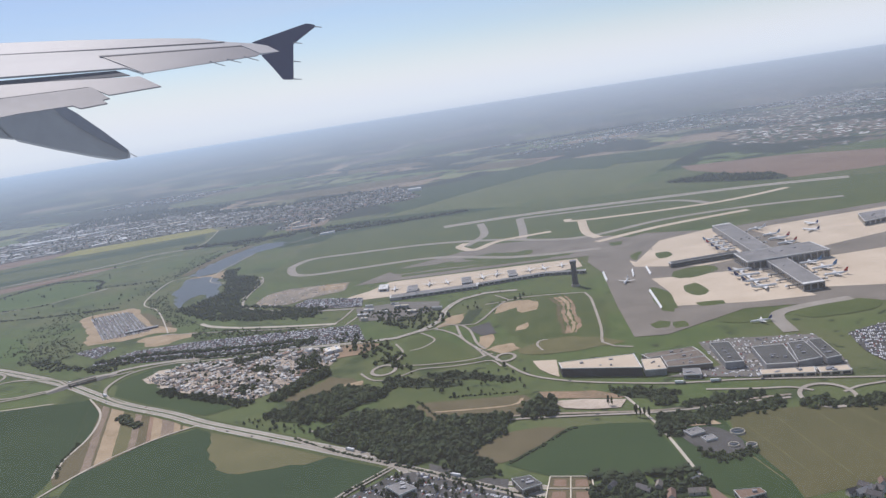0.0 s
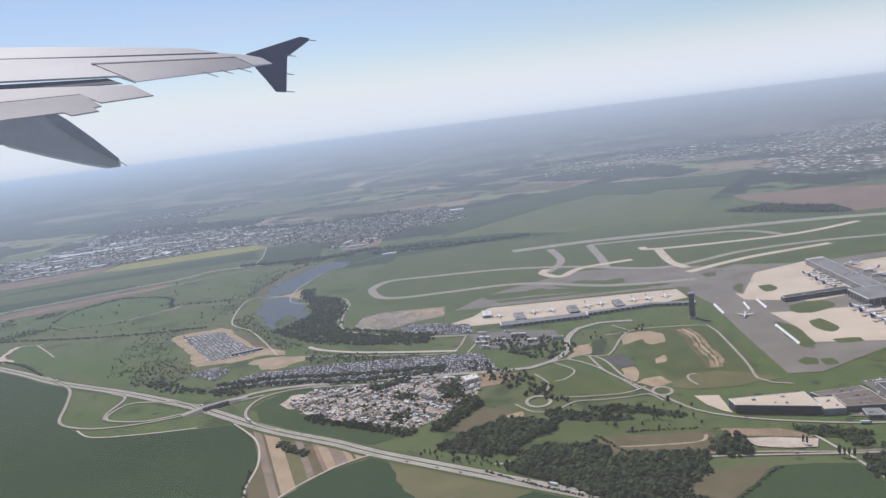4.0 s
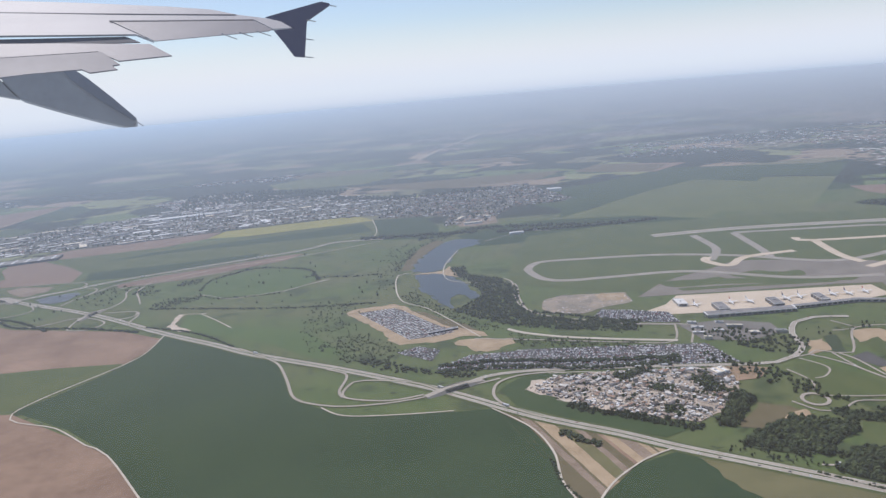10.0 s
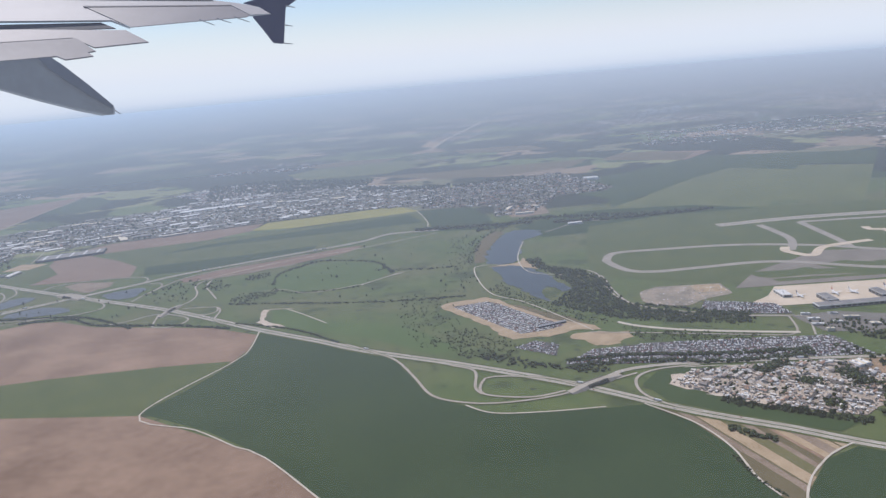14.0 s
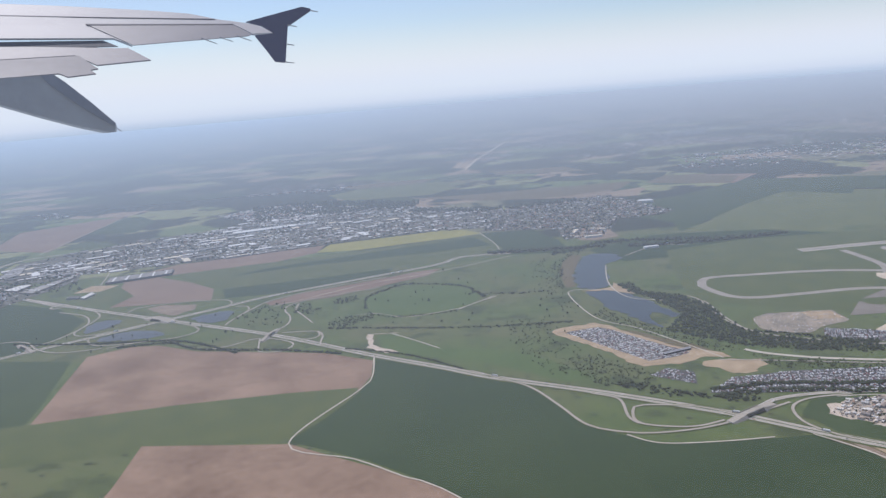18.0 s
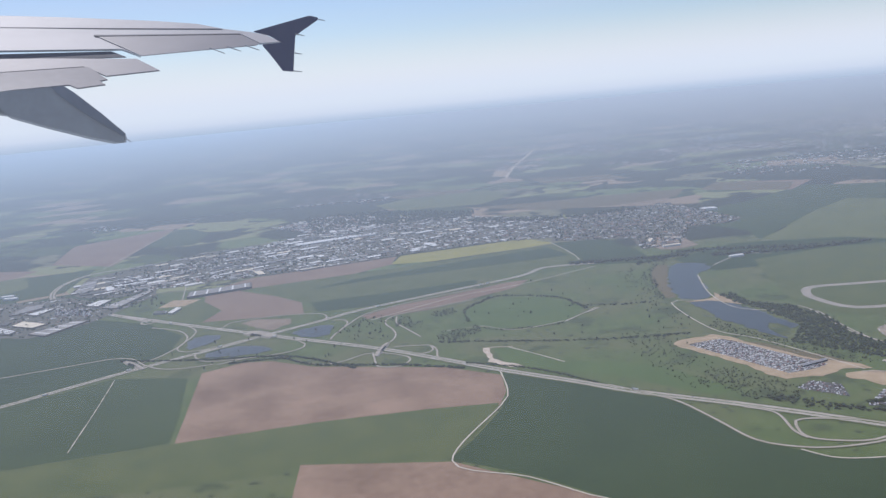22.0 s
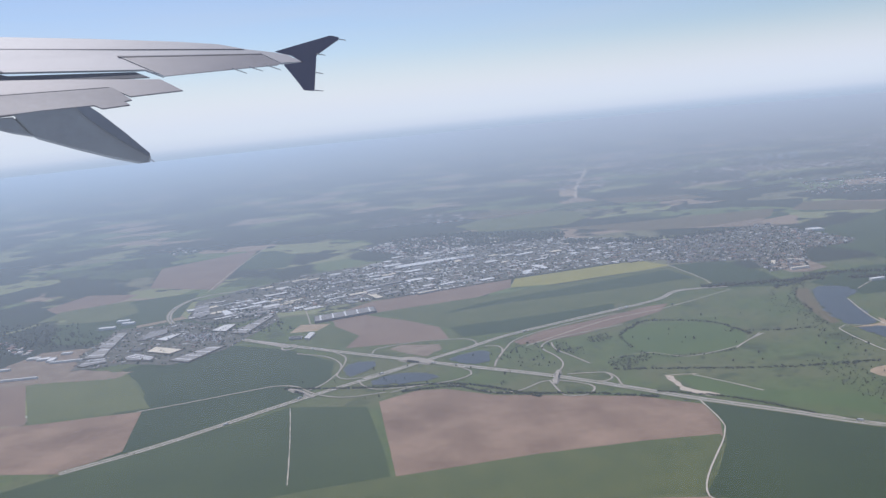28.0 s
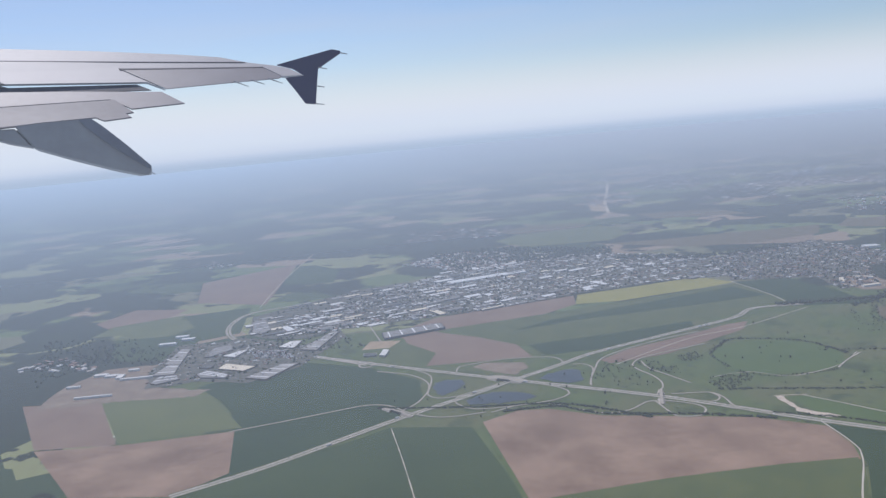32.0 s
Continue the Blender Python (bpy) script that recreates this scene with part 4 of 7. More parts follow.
for outline in (((-12.4, 313), (-4.6, 321.5), (5.6, 323.2), (6, 307.5), (-4.8, 301.1)), ((-1.1, 284.1), (7, 285.2), (17.6, 281), (16.4, 273.8), (4.5, 275.8)), ((-24.9, 281.8), (-5.1, 279.1), (14, 273.6), (33.5, 269.4), (32.7, 264.1), (13.5, 267.2), (-7.1, 272), (-23.5, 273.4)), ((10.8, 347.5), (17.9, 351.8), (24.8, 346.6), (22.4, 333.4), (12, 334.3)), ((9.5, 322.6), (14.1, 330.9), (24.4, 330), (21.9, 315.5), (11, 318.5)), ((49.5, 310.3), (63.9, 307.5), (69, 294.1), (61.5, 288.3), (48.7, 295)), ((48.5, 273.9), (52.4, 274), (50.7, 267.9), (47.7, 268.2)), ((51.4, 175.7), (59.9, 177.1), (67.1, 176.4), (63.7, 171.2), (54.1, 171)), ((67.8, 173.6), (80.5, 176), (85.6, 171.9), (80.8, 167.1), (69.2, 167.3)), ((45.6, 209.1), (48, 204.4), (46.9, 188), (44.6, 186.8), (43.5, 195.4)), ((37.8, 178.3), (40.3, 180.3), (42.2, 178.3), (40.8, 174.5), (38.2, 175)), ((55.1, 222.1), (65, 224.1), (65.9, 217.4), (57.1, 213.5)), ((-46.2, 293), (-38.2, 295.2), (-25.6, 294.3), (-27.3, 287.4), (-41.1, 283.7))):
    sheet("grass_island", GRASS, "mown grass strip between taxiways", "grass", *outline, smooth=True, rag=0.5)
road("long grey asphalt runway", 5.5, CONCRETE_GREY, (-7.7, 361.3), (30.4, 362.3), (78.9, 355.3), (124.7, 347.2), (158.9, 335.7), name="runway", category="runway")
for k in (-1, 1):
    z = level() + 0.01
    v, f = ribbon(spline([(-7.7, 361.3), (30.4, 362.3), (78.9, 355.3), (124.7, 347.2), (158.9, 335.7)]), 0.7, z, k * 2.6)
    tagged(new("runway_shoulder", mesh_of("runway_shoulder", v, f, CHALK)), "pale concrete shoulder along a runway", "runway", kind="structure")
for line in (((-67.9, 315.8), (-62.5, 328), (-44, 327.6), (-14.1, 323.1), (11.6, 311), (39.9, 290.9), (73.9, 301.8), (105.8, 302.6), (137.4, 295.8)), ((-62.5, 328), (-67.7, 317.8), (-63.8, 300.1), (-54.8, 294.8), (-38.1, 294.6), (-11.1, 292.9), (16.7, 273.2), (44, 267.1)), ((8.2, 354.9), (8.4, 326), (0.4, 307)), ((25.3, 353.4), (23.2, 315.1), (21.1, 301.9)), ((25.3, 353.4), (52.8, 349.4), (87, 342.2), (98.2, 321.6))):
    road("grey asphalt taxiway", 3.3, CONCRETE_GREY, *line, name="taxiway", category="taxiway")
for line in (((33.5, 311.2), (13.4, 307.4), (3.7, 296.9), (-1.8, 306.3), (0.8, 312.6)), ((43.5, 333.7), (47.6, 325.9), (98.2, 321.6), (132, 331.7)), ((47.6, 325.9), (44.8, 299), (46.8, 285.9)), ((44.9, 278.5), (70, 289.7), (103.1, 296.4))):
    road("pale concrete taxiway link", 3.4, CONCRETE, *line, name="taxiway", category="taxiway")
road("grey asphalt taxiway", 3.0, CONCRETE_GREY, (81.6, 176.8), (70.1, 175.6), (63.5, 172.1), (61.7, 160.4), name="taxiway", category="taxiway")

# ---- car parks and bare plots ----
sheet("bare_ground", SAND, "sandy rim round a car storage lot", "ground", (-133.9, 274.6), (-132.9, 279.8), (-116.7, 281.9), (-98.5, 249.5), (-89.1, 241.6), (-88.4, 237.1), (-94.8, 238.9), (-101.6, 235.7), (-114.6, 236.2), (-120.9, 249.9), rag=2.0)
sheet("grass_patch", FALLOW, "worn brown earth beside a car storage lot", "ground", (-112, 272), (-107, 268), (-94, 250), (-90, 243), (-98.5, 248.5), rag=1.5)
road("pale sandy edge of a car lot", 1.0, SAND, (-129.8, 274.5), (-117.4, 277), (-97.9, 244), (-103.9, 241.2), (-111.5, 240), (-129.8, 274.5), name="track", category="track", wobble=0.5)
sheet("car_park", ASPHALT, "grey asphalt car storage lot", "car park", (-129.8, 274.5), (-117.4, 277), (-97.9, 244), (-103.9, 241.2), (-111.5, 240))
sheet("car_park", LOTGREY, "small grey asphalt car park", "car park", (-114.8, 228.4), (-108.8, 232.9), (-102.3, 228), (-104.7, 219))
sheet("car_park", LOTGREY, "long grey asphalt car park", "car park", (-103.9, 212.1), (-94.6, 221.1), (-75.8, 222), (-31.4, 214.8), (-28, 199.4), (-43, 201.1), (-70.7, 204.7))
sheet("car_park", LOTGREY, "airport car park of grey asphalt", "car park", (-55.1, 247.5), (-51.6, 254.8), (-32.9, 245.9), (-32.3, 234.6), (-48, 240.4))
sheet("yard", ASPHALT, "asphalt forecourt of the terminal", "yard", (-33.8, 232.9), (-20.6, 233.5), (-9.2, 227.3), (-9.5, 218.8), (-20.3, 214), (-31.3, 218.3))
sheet("yard", GRAVEL, "grey gravel yard beside the airfield", "ground", (-69.4, 260.7), (-67.6, 270.9), (-60.8, 275.3), (-49.3, 273.4), (-39.7, 272.4), (-40.3, 260.3), (-52.1, 256), (-57.7, 251.7), (-67.5, 255), rag=0.8)
sheet("bare_ground", SAND, "sandy end of an asphalt yard", "ground", (-50.2, 273.1), (-40.7, 272.1), (-40.5, 263.4), (-49.8, 264.3), rag=0.8)
sheet("yard", CAMPG, "dusty grey ground of a crowded settlement", "yard", (-81.8, 192.7), (-73.5, 200.4), (-57.3, 200.1), (-32.6, 196.4), (-33.9, 185.2), (-40.1, 173), (-48.4, 166.3), (-57.7, 171.2), (-70.5, 181.3), rag=1.2)
sheet("yard", SITE, "reddish bare plot at the settlement's edge", "yard", (-35.3, 197.5), (-29.6, 198), (-23.1, 193.2), (-28.2, 187.5), (-35, 186.3), (-37.5, 189.8), rag=1.0)
sheet("grass_patch", FALLOW, "worn brown field beside a tree belt", "field", (-41.6, 162.7), (-33.7, 174.1), (-28.2, 170.6), (-25.2, 165.2), (-28.5, 162.8), (-37.3, 161.2), rag=1.0)
sheet("bare_ground", SAND, "pale bare earth beside a scrub wood", "ground", (-31.3, 164.6), (-29.3, 167.4), (-25.7, 168.8), (-25.1, 166.9), (-27.2, 163.2), smooth=True, rag=0.8)
sheet("yard", DUST, "pale sandy ground at the settlement's end", "yard", (-81.4, 192.6), (-77.3, 198.5), (-72.9, 190.6), (-67, 186.4), (-62.2, 181.2), (-63.4, 174.3), (-70.6, 181), smooth=True, rag=1.8)
for line in (((-75.2, 202.4), (-65.1, 200.9), (-55.2, 196.4), (-41.2, 196.2)), ((-80.5, 194.8), (-70.5, 186.7), (-59.9, 183.1), (-46.5, 185.2)), ((-67.2, 199.5), (-62.5, 184), (-60.1, 175.5)), ((-51.1, 195.7), (-49.7, 179.6), (-48.1, 168.9)), ((-75.8, 184.9), (-65.2, 179.5), (-50.4, 171.3))):
    road("pale dusty lane between homes", 0.42, CHALK, *line, name="lane", category="lane", wobble=0.3)

# ---- water ----
for outline in (((-113.5, 333.2), (-109.4, 357.4), (-104, 374.5), (-96.8, 390.4), (-89.3, 391.3), (-83, 386.2), (-85.7, 374.5), (-91.7, 369), (-96.4, 353.8), (-99.6, 335.9), (-102.9, 328.5), (-107.4, 327.5)), ((-111.5, 323.1), (-103.2, 323), (-99.2, 318.4), (-93.5, 304.9), (-88.6, 283.8), (-91.1, 279.9), (-95.2, 287.9), (-98.5, 282.4), (-98.4, 270.9), (-102.2, 278.9), (-106, 291.6), (-109.5, 302.5)), ((-312, 335.3), (-311.8, 343.3), (-307, 347.1), (-300.6, 345.7), (-300.3, 340.6), (-304.4, 332.7), (-309, 329.2)), ((-300.7, 318.3), (-295, 325.7), (-287, 326.9), (-278.4, 322.8), (-275.8, 317.4), (-279.8, 314.4), (-289.8, 314.1)), ((-269.8, 339.1), (-262.1, 345.1), (-254.7, 344.6), (-253.9, 337.7), (-255.4, 329.9), (-261.3, 329.1), (-267.6, 334.2))):
    sheet("water", WATER, "dark blue still retention pond", "pond", *outline, smooth=True, rag=2.2)

# ---- roads ----
road("grey motorway carriageway", 1.15, ROADGREY, (-403.1, 432), (-369.6, 405.9), (-319.9, 367.9), (-275.9, 335.4), (-232.2, 303.7), (-195.9, 270.9), (-172.3, 251.3), (-157.5, 238.3), (-130.6, 219.4), (-108, 201.8), (-99.8, 194.6), (-81.4, 176.5), (-65.4, 164.1), (-56.1, 155.9), (-39.4, 143.2), (-15.2, 124.6), (-7.2, 117.1), (60, 80), name="motorway", dual=0.5, verge=1.6, lines=True)
road("grey motorway carriageway", 1.1, ROADGREY, (-393.7, 262.2), (-366.2, 278.3), (-327, 307.7), (-295, 328.9), (-283, 337.7), (-261.5, 351.7), (-243.4, 364.7), (-206.3, 381.8), (-168.6, 398.8), (-154.7, 411.9), (-130, 411), name="motorway", dual=0.5, verge=1.4, lines=True)
road("grey dual road curving round the warehouses", 1.2, ROADGREY, (-340.7, 381.3), (-365.6, 403.1), (-393.2, 425.3), (-410.1, 447.1), (-420.4, 467.8), (-423.9, 491.3), (-418.7, 515), (-399.9, 525.3), (-358.6, 530.8), name="motorway", dual=0.4, verge=1.0)
for line in (((-329.7, 376.9), (-320.4, 367.2), (-313.8, 357), (-313.1, 348), (-314.6, 336.2), (-314.7, 331.1), (-310.8, 326.4), (-301, 326.6)), ((-336, 369.5), (-322.1, 359.9), (-315.3, 348.8), (-314.4, 338.1), (-317.4, 327.5), (-320.6, 321.2), (-326.1, 315.9)), ((-302.4, 357.4), (-300.9, 363.8), (-294.7, 366.3), (-281.9, 368.8), (-268.5, 367.2), (-261.8, 365.2), (-258.3, 359.9), (-259, 354.4), (-264.9, 350.6), (-272, 344.2), (-276.7, 341.6)), ((-253.5, 323.2), (-252.5, 328.9), (-249, 340.3), (-248.5, 346.8), (-251.1, 351), (-254.9, 351.5)), ((-253.5, 323.2), (-251.9, 330.7), (-247.2, 344.1), (-242.2, 355.2), (-231.6, 364), (-212.2, 374.3), (-191.7, 381.7)), ((-284.8, 338.1), (-296.9, 330.2), (-303.3, 326.6), (-305.3, 321.6), (-303, 315.5), (-298.2, 310.5), (-284.8, 309.6), (-269.4, 311.7), (-263, 316.9), (-263, 320.6), (-265.8, 325.5), (-273.4, 332.1)), ((-293, 305.4), (-281.5, 310.3), (-271.3, 308.1), (-264.3, 301.3), (-255.3, 293.5), (-246.9, 294.1), (-239.4, 300.1), (-236.1, 300.7)), ((-236.1, 300.7), (-234.4, 286.9), (-232.5, 283.8), (-226.4, 282.8), (-223, 287.1), (-223.2, 291.4), (-227.7, 296.2), (-232.9, 299.7)), ((-233.1, 307.6), (-229.5, 313), (-228, 320.3), (-229.3, 328.9), (-232, 336.3), (-232.4, 343.1), (-229, 348.8), (-221.8, 353.2), (-208.5, 358), (-194.4, 362.7)), ((-228.8, 305.4), (-220.6, 304.4), (-215.2, 302.6), (-213.1, 296.6), (-213, 288.1), (-210.1, 282.4), (-206, 279.8)), ((-215.2, 302.6), (-214.5, 297.1), (-218.2, 294.2), (-225.4, 297.9)), ((-227.8, 346.9), (-227.7, 336.9), (-223.5, 326.8), (-218.6, 315)), ((-387.1, 313.1), (-368.6, 318), (-348.4, 324.1), (-338, 326.6), (-329.4, 323.3), (-323, 314.7), (-315, 307.6), (-307, 305.2), (-294.9, 306.3))):
    road("curving grey slip road of the interchange", 0.7, ROADGREY, *line, name="slip_road", verge=0.5)
for line in (((-163.9, 246), (-154.2, 235.3), (-148.2, 227.2), (-143.3, 213.2), (-139, 199.7), (-131.6, 193.7), (-123.9, 191.4), (-113, 191.7), (-104.1, 194.2), (-94.2, 198.8), (-87.5, 201.6)), ((-102.1, 196.2), (-109.7, 204.1), (-122.6, 208.4), (-126.1, 205.5), (-126.2, 197.5), (-115.4, 193), (-106.7, 194.9)), ((-133.5, 219.5), (-127.5, 213.7), (-128.1, 202.3), (-126.8, 197.6)), ((-80.2, 176), (-85.9, 181.7), (-89.3, 187.9), (-89.7, 193.8), (-87.7, 199.4), (-81.7, 202.8), (-71, 203.1))):
    road("curving grey slip road", 0.75, ROADGREY, *line, name="slip_road", verge=0.5)
road("narrow grey road round a gravel yard", 0.6, ROADGREY, (-79.4, 306.6), (-75.6, 300.9), (-76.4, 276.2), (-74.6, 263.9), (-68.7, 252.5), (-49.5, 239.4), (-38.2, 235.1), (-30, 231.4), (-31.9, 224.6), (-34.9, 216.2))
road("wide grey airport approach road", 1.6, ROADGREY, (-99.7, 196.8), (-91, 203.8), (-77.9, 205.2), (-56.9, 202.1), (-43.3, 200), (-26.3, 197), (-20, 196.8), (-14.2, 200), (-9.3, 206.8), (-7.8, 216.7), (-3, 226.1), (3.6, 229.2), (12.7, 227.3), verge=0.8, lines=True)
for line in (((-92.3, 235.8), (-74.8, 229.8), (-52.5, 221.6), (-39.4, 218.5), (-34.5, 233)), ((-79.8, 300.9), (-74.6, 296.4), (-75.1, 274.9), (-73.3, 256.9), (-69.2, 247.5), (-58.2, 241.8), (-45.8, 236.9), (-34.5, 233)), ((-14.5, 199.2), (-10.7, 200), (-5.6, 192.9), (-1.4, 181.1), (5.7, 163.5), (8.5, 157.4), (13.4, 152.4), (20.7, 147.8), (33.8, 142), (43.1, 139.9), (51.8, 137), (65.4, 132.1)), ((-33.4, 144.1), (-23.2, 141.3), (-12.4, 137.9), (-5.5, 136.7), (2.9, 136.4), (12.4, 134.4), (25.1, 131.2), (30.4, 130.2), (38.7, 130), (48.5, 129.2)), ((-5, 200), (-3.7, 188.2), (-0.8, 178.9), (0.8, 172.7)), ((-3.7, 199.5), (-1.8, 194.1), (-0.6, 183.2), (1.1, 177.8)), ((-10.6, 200.4), (-7.8, 202.7), (-3.7, 199.5), (-0.3, 199), (3.5, 206.4), (7.1, 214.5), (12.8, 218.2), (29.5, 213.8), (30, 207.9), (27.7, 182.1), (25.9, 170.8), (27.7, 167.1), (31.1, 165.1)), ((-359.1, 525.7), (-343, 453.6), (-336.1, 419.7)), ((56.8, 128.4), (59.8, 129.8), (64.3, 130.1)), ((52.8, 130.6), (50.2, 133.2), (45.9, 134.4), (37.3, 137.4))):
    road("narrow grey asphalt road", 0.62, ROADGREY, *line)
for line in (((-19.8, 191.5), (-17.9, 185.3), (-17.9, 181.4), (-19.6, 178.2)), ((-19.2, 174.7), (-10.5, 172.4), (-2.7, 171.7), (2.5, 173.9)), ((-26.5, 173), (-23, 167.1), (-18.2, 167.1), (-13.6, 170.3), (-7.8, 169.3), (-1.7, 169.2), (2, 169.3), (3.7, 164.6)), ((-14, 198.1), (-10.4, 190.8), (-13.2, 185.6), (-16.1, 184.6)), ((13.1, 171.1), (12.4, 175.1), (13.2, 177.9), (14.9, 178.1)), ((2.9, 216.4), (9.2, 216.9), (8.2, 220.9), (6.3, 224.8))):
    road("curving lane at a roundabout", 0.5, ROADGREY, *line)
road("pale gravel railway bed", 0.7, GRAVEL, (-12.5, 140), (3, 137.9), (12.6, 135.6), (25.2, 131.9), (30.6, 131.1), (39.1, 131.1), (49, 130.3), name="railway", category="railway")
road("pale concrete drainage channel", 1.5, CHALK, (-82.1, 242.4), (-77.3, 237), (-66.7, 230.2), (-52, 224), (-37.7, 219), name="channel", category="channel")
for line in (((-193.7, 267.3), (-193.5, 249.4), (-196.6, 239), (-212.9, 205.6), (-195.8, 193), (-183.8, 181.4), (-176.1, 174.6), (-157.3, 147), (-100, 60)), ((-90.9, 183.1), (-83.3, 170.9), (-80.2, 158.4), (-80.3, 146.6), (-78.9, 139.2)), ((-57.1, 155.6), (-65.2, 150.5), (-74.6, 138.5), (-86, 110)), ((-131.3, 192), (-125.1, 185.9), (-112.5, 183.8), (-99.6, 183.4)), ((-106.2, 325.6), (-118.4, 326.2), (-116.4, 288.6), (-105.8, 271.9), (-93.6, 244.5), (-90.6, 236.9)), ((-93.5, 366.7), (-100.1, 334.5), (-98.7, 311.2), (-87.7, 302.5)), ((22.5, 144), (23.9, 138.6), (25.3, 130.3), (26.3, 122), (27.1, 107.9), (27.5, 101)), ((-140.3, 475.8), (-134.9, 435.3), (-135.9, 412.2)), ((-238.5, 345.4), (-200.7, 371), (-170.9, 382), (-130.9, 404.1)), ((-81, 381.6), (-60.4, 398.3), (-48.2, 394.6)), ((-415, 532.2), (-413.8, 616.8), (-406.1, 747.1)), ((-188, 291.2), (-180.5, 281.6), (-172.1, 269.8)), ((-163.2, 315.1), (-154.9, 323.5), (-146.7, 329.8))):
    road("pale chalk farm track", 0.45, CHALK, *line, name="track", category="track", wobble=0.15)
for line in (((-328.4, 299.6), (-326.1, 284.2), (-323.3, 264.1), (-319.9, 236.7)), ((-210, 318.4), (-194.5, 320.3), (-182.8, 311.3), (-162.1, 317.5), (-147.5, 331.2))):
    road("faint worn path across grass", 0.28, CHALK, *line, name="path", category="path", wobble=0.5)


# ---- buildings ----
def hall(label, pts, height, wall, roof, name="warehouse", strips=0, glaze=None, units=3, group=""):
    """A flat-roofed hall over a plan outline: wall, roof with a raised edge, roof lights, roof units, a glazed band."""
    root = new(name)
    cx, cy = sum(p[0] for p in pts) / len(pts), sum(p[1] for p in pts) / len(pts)
    root.location = (cx, cy, 0)
    tagged(root, label, name.split("_")[-1], group)
    q = [(x - cx, y - cy) for x, y in pts]
    walls = part("wall", mesh_of("wall", *prism(q, 0, height), wall), root)
    inner = [(x * 0.97, y * 0.97) for x, y in q]
    top = part("roof", mesh_of("roof", *prism(inner, height - 0.05, height + 0.03), roof), root)
    n = len(q)
    v, f = [], []
    for i, (x, y) in enumerate(q):
        v += [(x * 1.003, y * 1.003, height - 0.04), (x * 1.003, y * 1.003, height + 0.09), (x * 0.975, y * 0.975, height + 0.09), (x * 0.975, y * 0.975, height - 0.04)]
        j = (i + 1) % n
        f += [(4 * i + k, 4 * j + k, 4 * j + (k + 1) % 4, 4 * i + (k + 1) % 4) for k in range(4)]
    part("parapet", mesh_of("parapet", v, f, wall if name in ("warehouse", "works_hall") else PALE_ROOF), root)
    a, b, c, d = (Vector(q[i]) for i in (0, 1, 2, 3)) if n >= 4 else (Vector(q[0]), Vector(q[1]), Vector(q[2]), Vector(q[0]))
    for s in range(strips):
        t0 = (s + 0.5) / strips
        p0, p1 = a.lerp(b, t0), d.lerp(c, t0)
        p0, p1 = p0.lerp(p1, 0.06), p1.lerp(p0, 0.06)
        e = (b - a).normalized() * min(0.35, (b - a).length / strips * 0.22)
        v, f = prism([(p0 - e)[:], (p0 + e)[:], (p1 + e)[:], (p1 - e)[:]], height, height + 0.10)
        part("roof_light", mesh_of("roof_light", v, f, WHITE), top, "white translucent roof light strip")
    rng = random.Random(int(cx * 13 + cy * 7))
    for s in range(units):
        p = a.lerp(b, rng.uniform(0.15, 0.85)).lerp(d.lerp(c, rng.uniform(0.15, 0.85)), rng.uniform(0.2, 0.8))
        w, h = rng.uniform(0.12, 0.4), rng.uniform(0.12, 0.3)
        part("roof_unit", mesh_of("roof_unit", *box_data(p.x - w, p.x + w, p.y - w * 0.7, p.y + w * 0.7, height, height + h), STEEL), top)
    if glaze:
        for i in range(n):
            p0, p1 = Vector(q[i]), Vector(q[(i + 1) % n])
            m = max(1, int((p1 - p0).length / 1.6))
            out = Vector(((p1 - p0).y, -(p1 - p0).x)).normalized() * 0.02
            if (p0 + p1).dot(out) < 0:
                out = -out
            for k in range(min(m, 14)):
                s0, s1 = p0.lerp(p1, (k + 0.12) / m), p0.lerp(p1, (k + 0.88) / m)
                part("window", mesh_of("window", *prism([(s0 - out)[:], (s1 - out)[:], (s1 + out)[:], (s0 + out)[:]], height * 0.2, height * 0.85), glaze), walls)
    return root


def gable(w, d, h, r, over=0.06):
    """Walls with gable ends, and the two roof slopes over them."""
    w, d = w / 2, d / 2
    v = [(-w, -d, 0), (w, -d, 0), (w, d, 0), (-w, d, 0), (-w, -d, h), (w, -d, h), (w, d, h), (-w, d, h), (-w, 0, h + r), (w, 0, h + r)]
    walls = v, [(0, 1, 5, 4), (2, 3, 7, 6), (1, 2, 6, 9, 5), (3, 0, 4, 8, 7)]
    x, e, t = w + over, d + over, 0.04
    k = r / d * over
    rv = [(-x, -e, h - k), (x, -e, h - k), (x, 0, h + r), (-x, 0, h + r), (x, e, h - k), (-x, e, h - k)]
    rv += [(a, b, c + t) for a, b, c in rv]
    roof = rv, [(0, 1, 2, 3), (3, 2, 4, 5), (7, 6, 9, 8), (8, 9, 11, 10), (1, 0, 6, 7), (5, 4, 10, 11), (0, 3, 9, 6), (3, 5, 11, 9), (2, 1, 7, 8), (4, 2, 8, 10)]
    return walls, roof


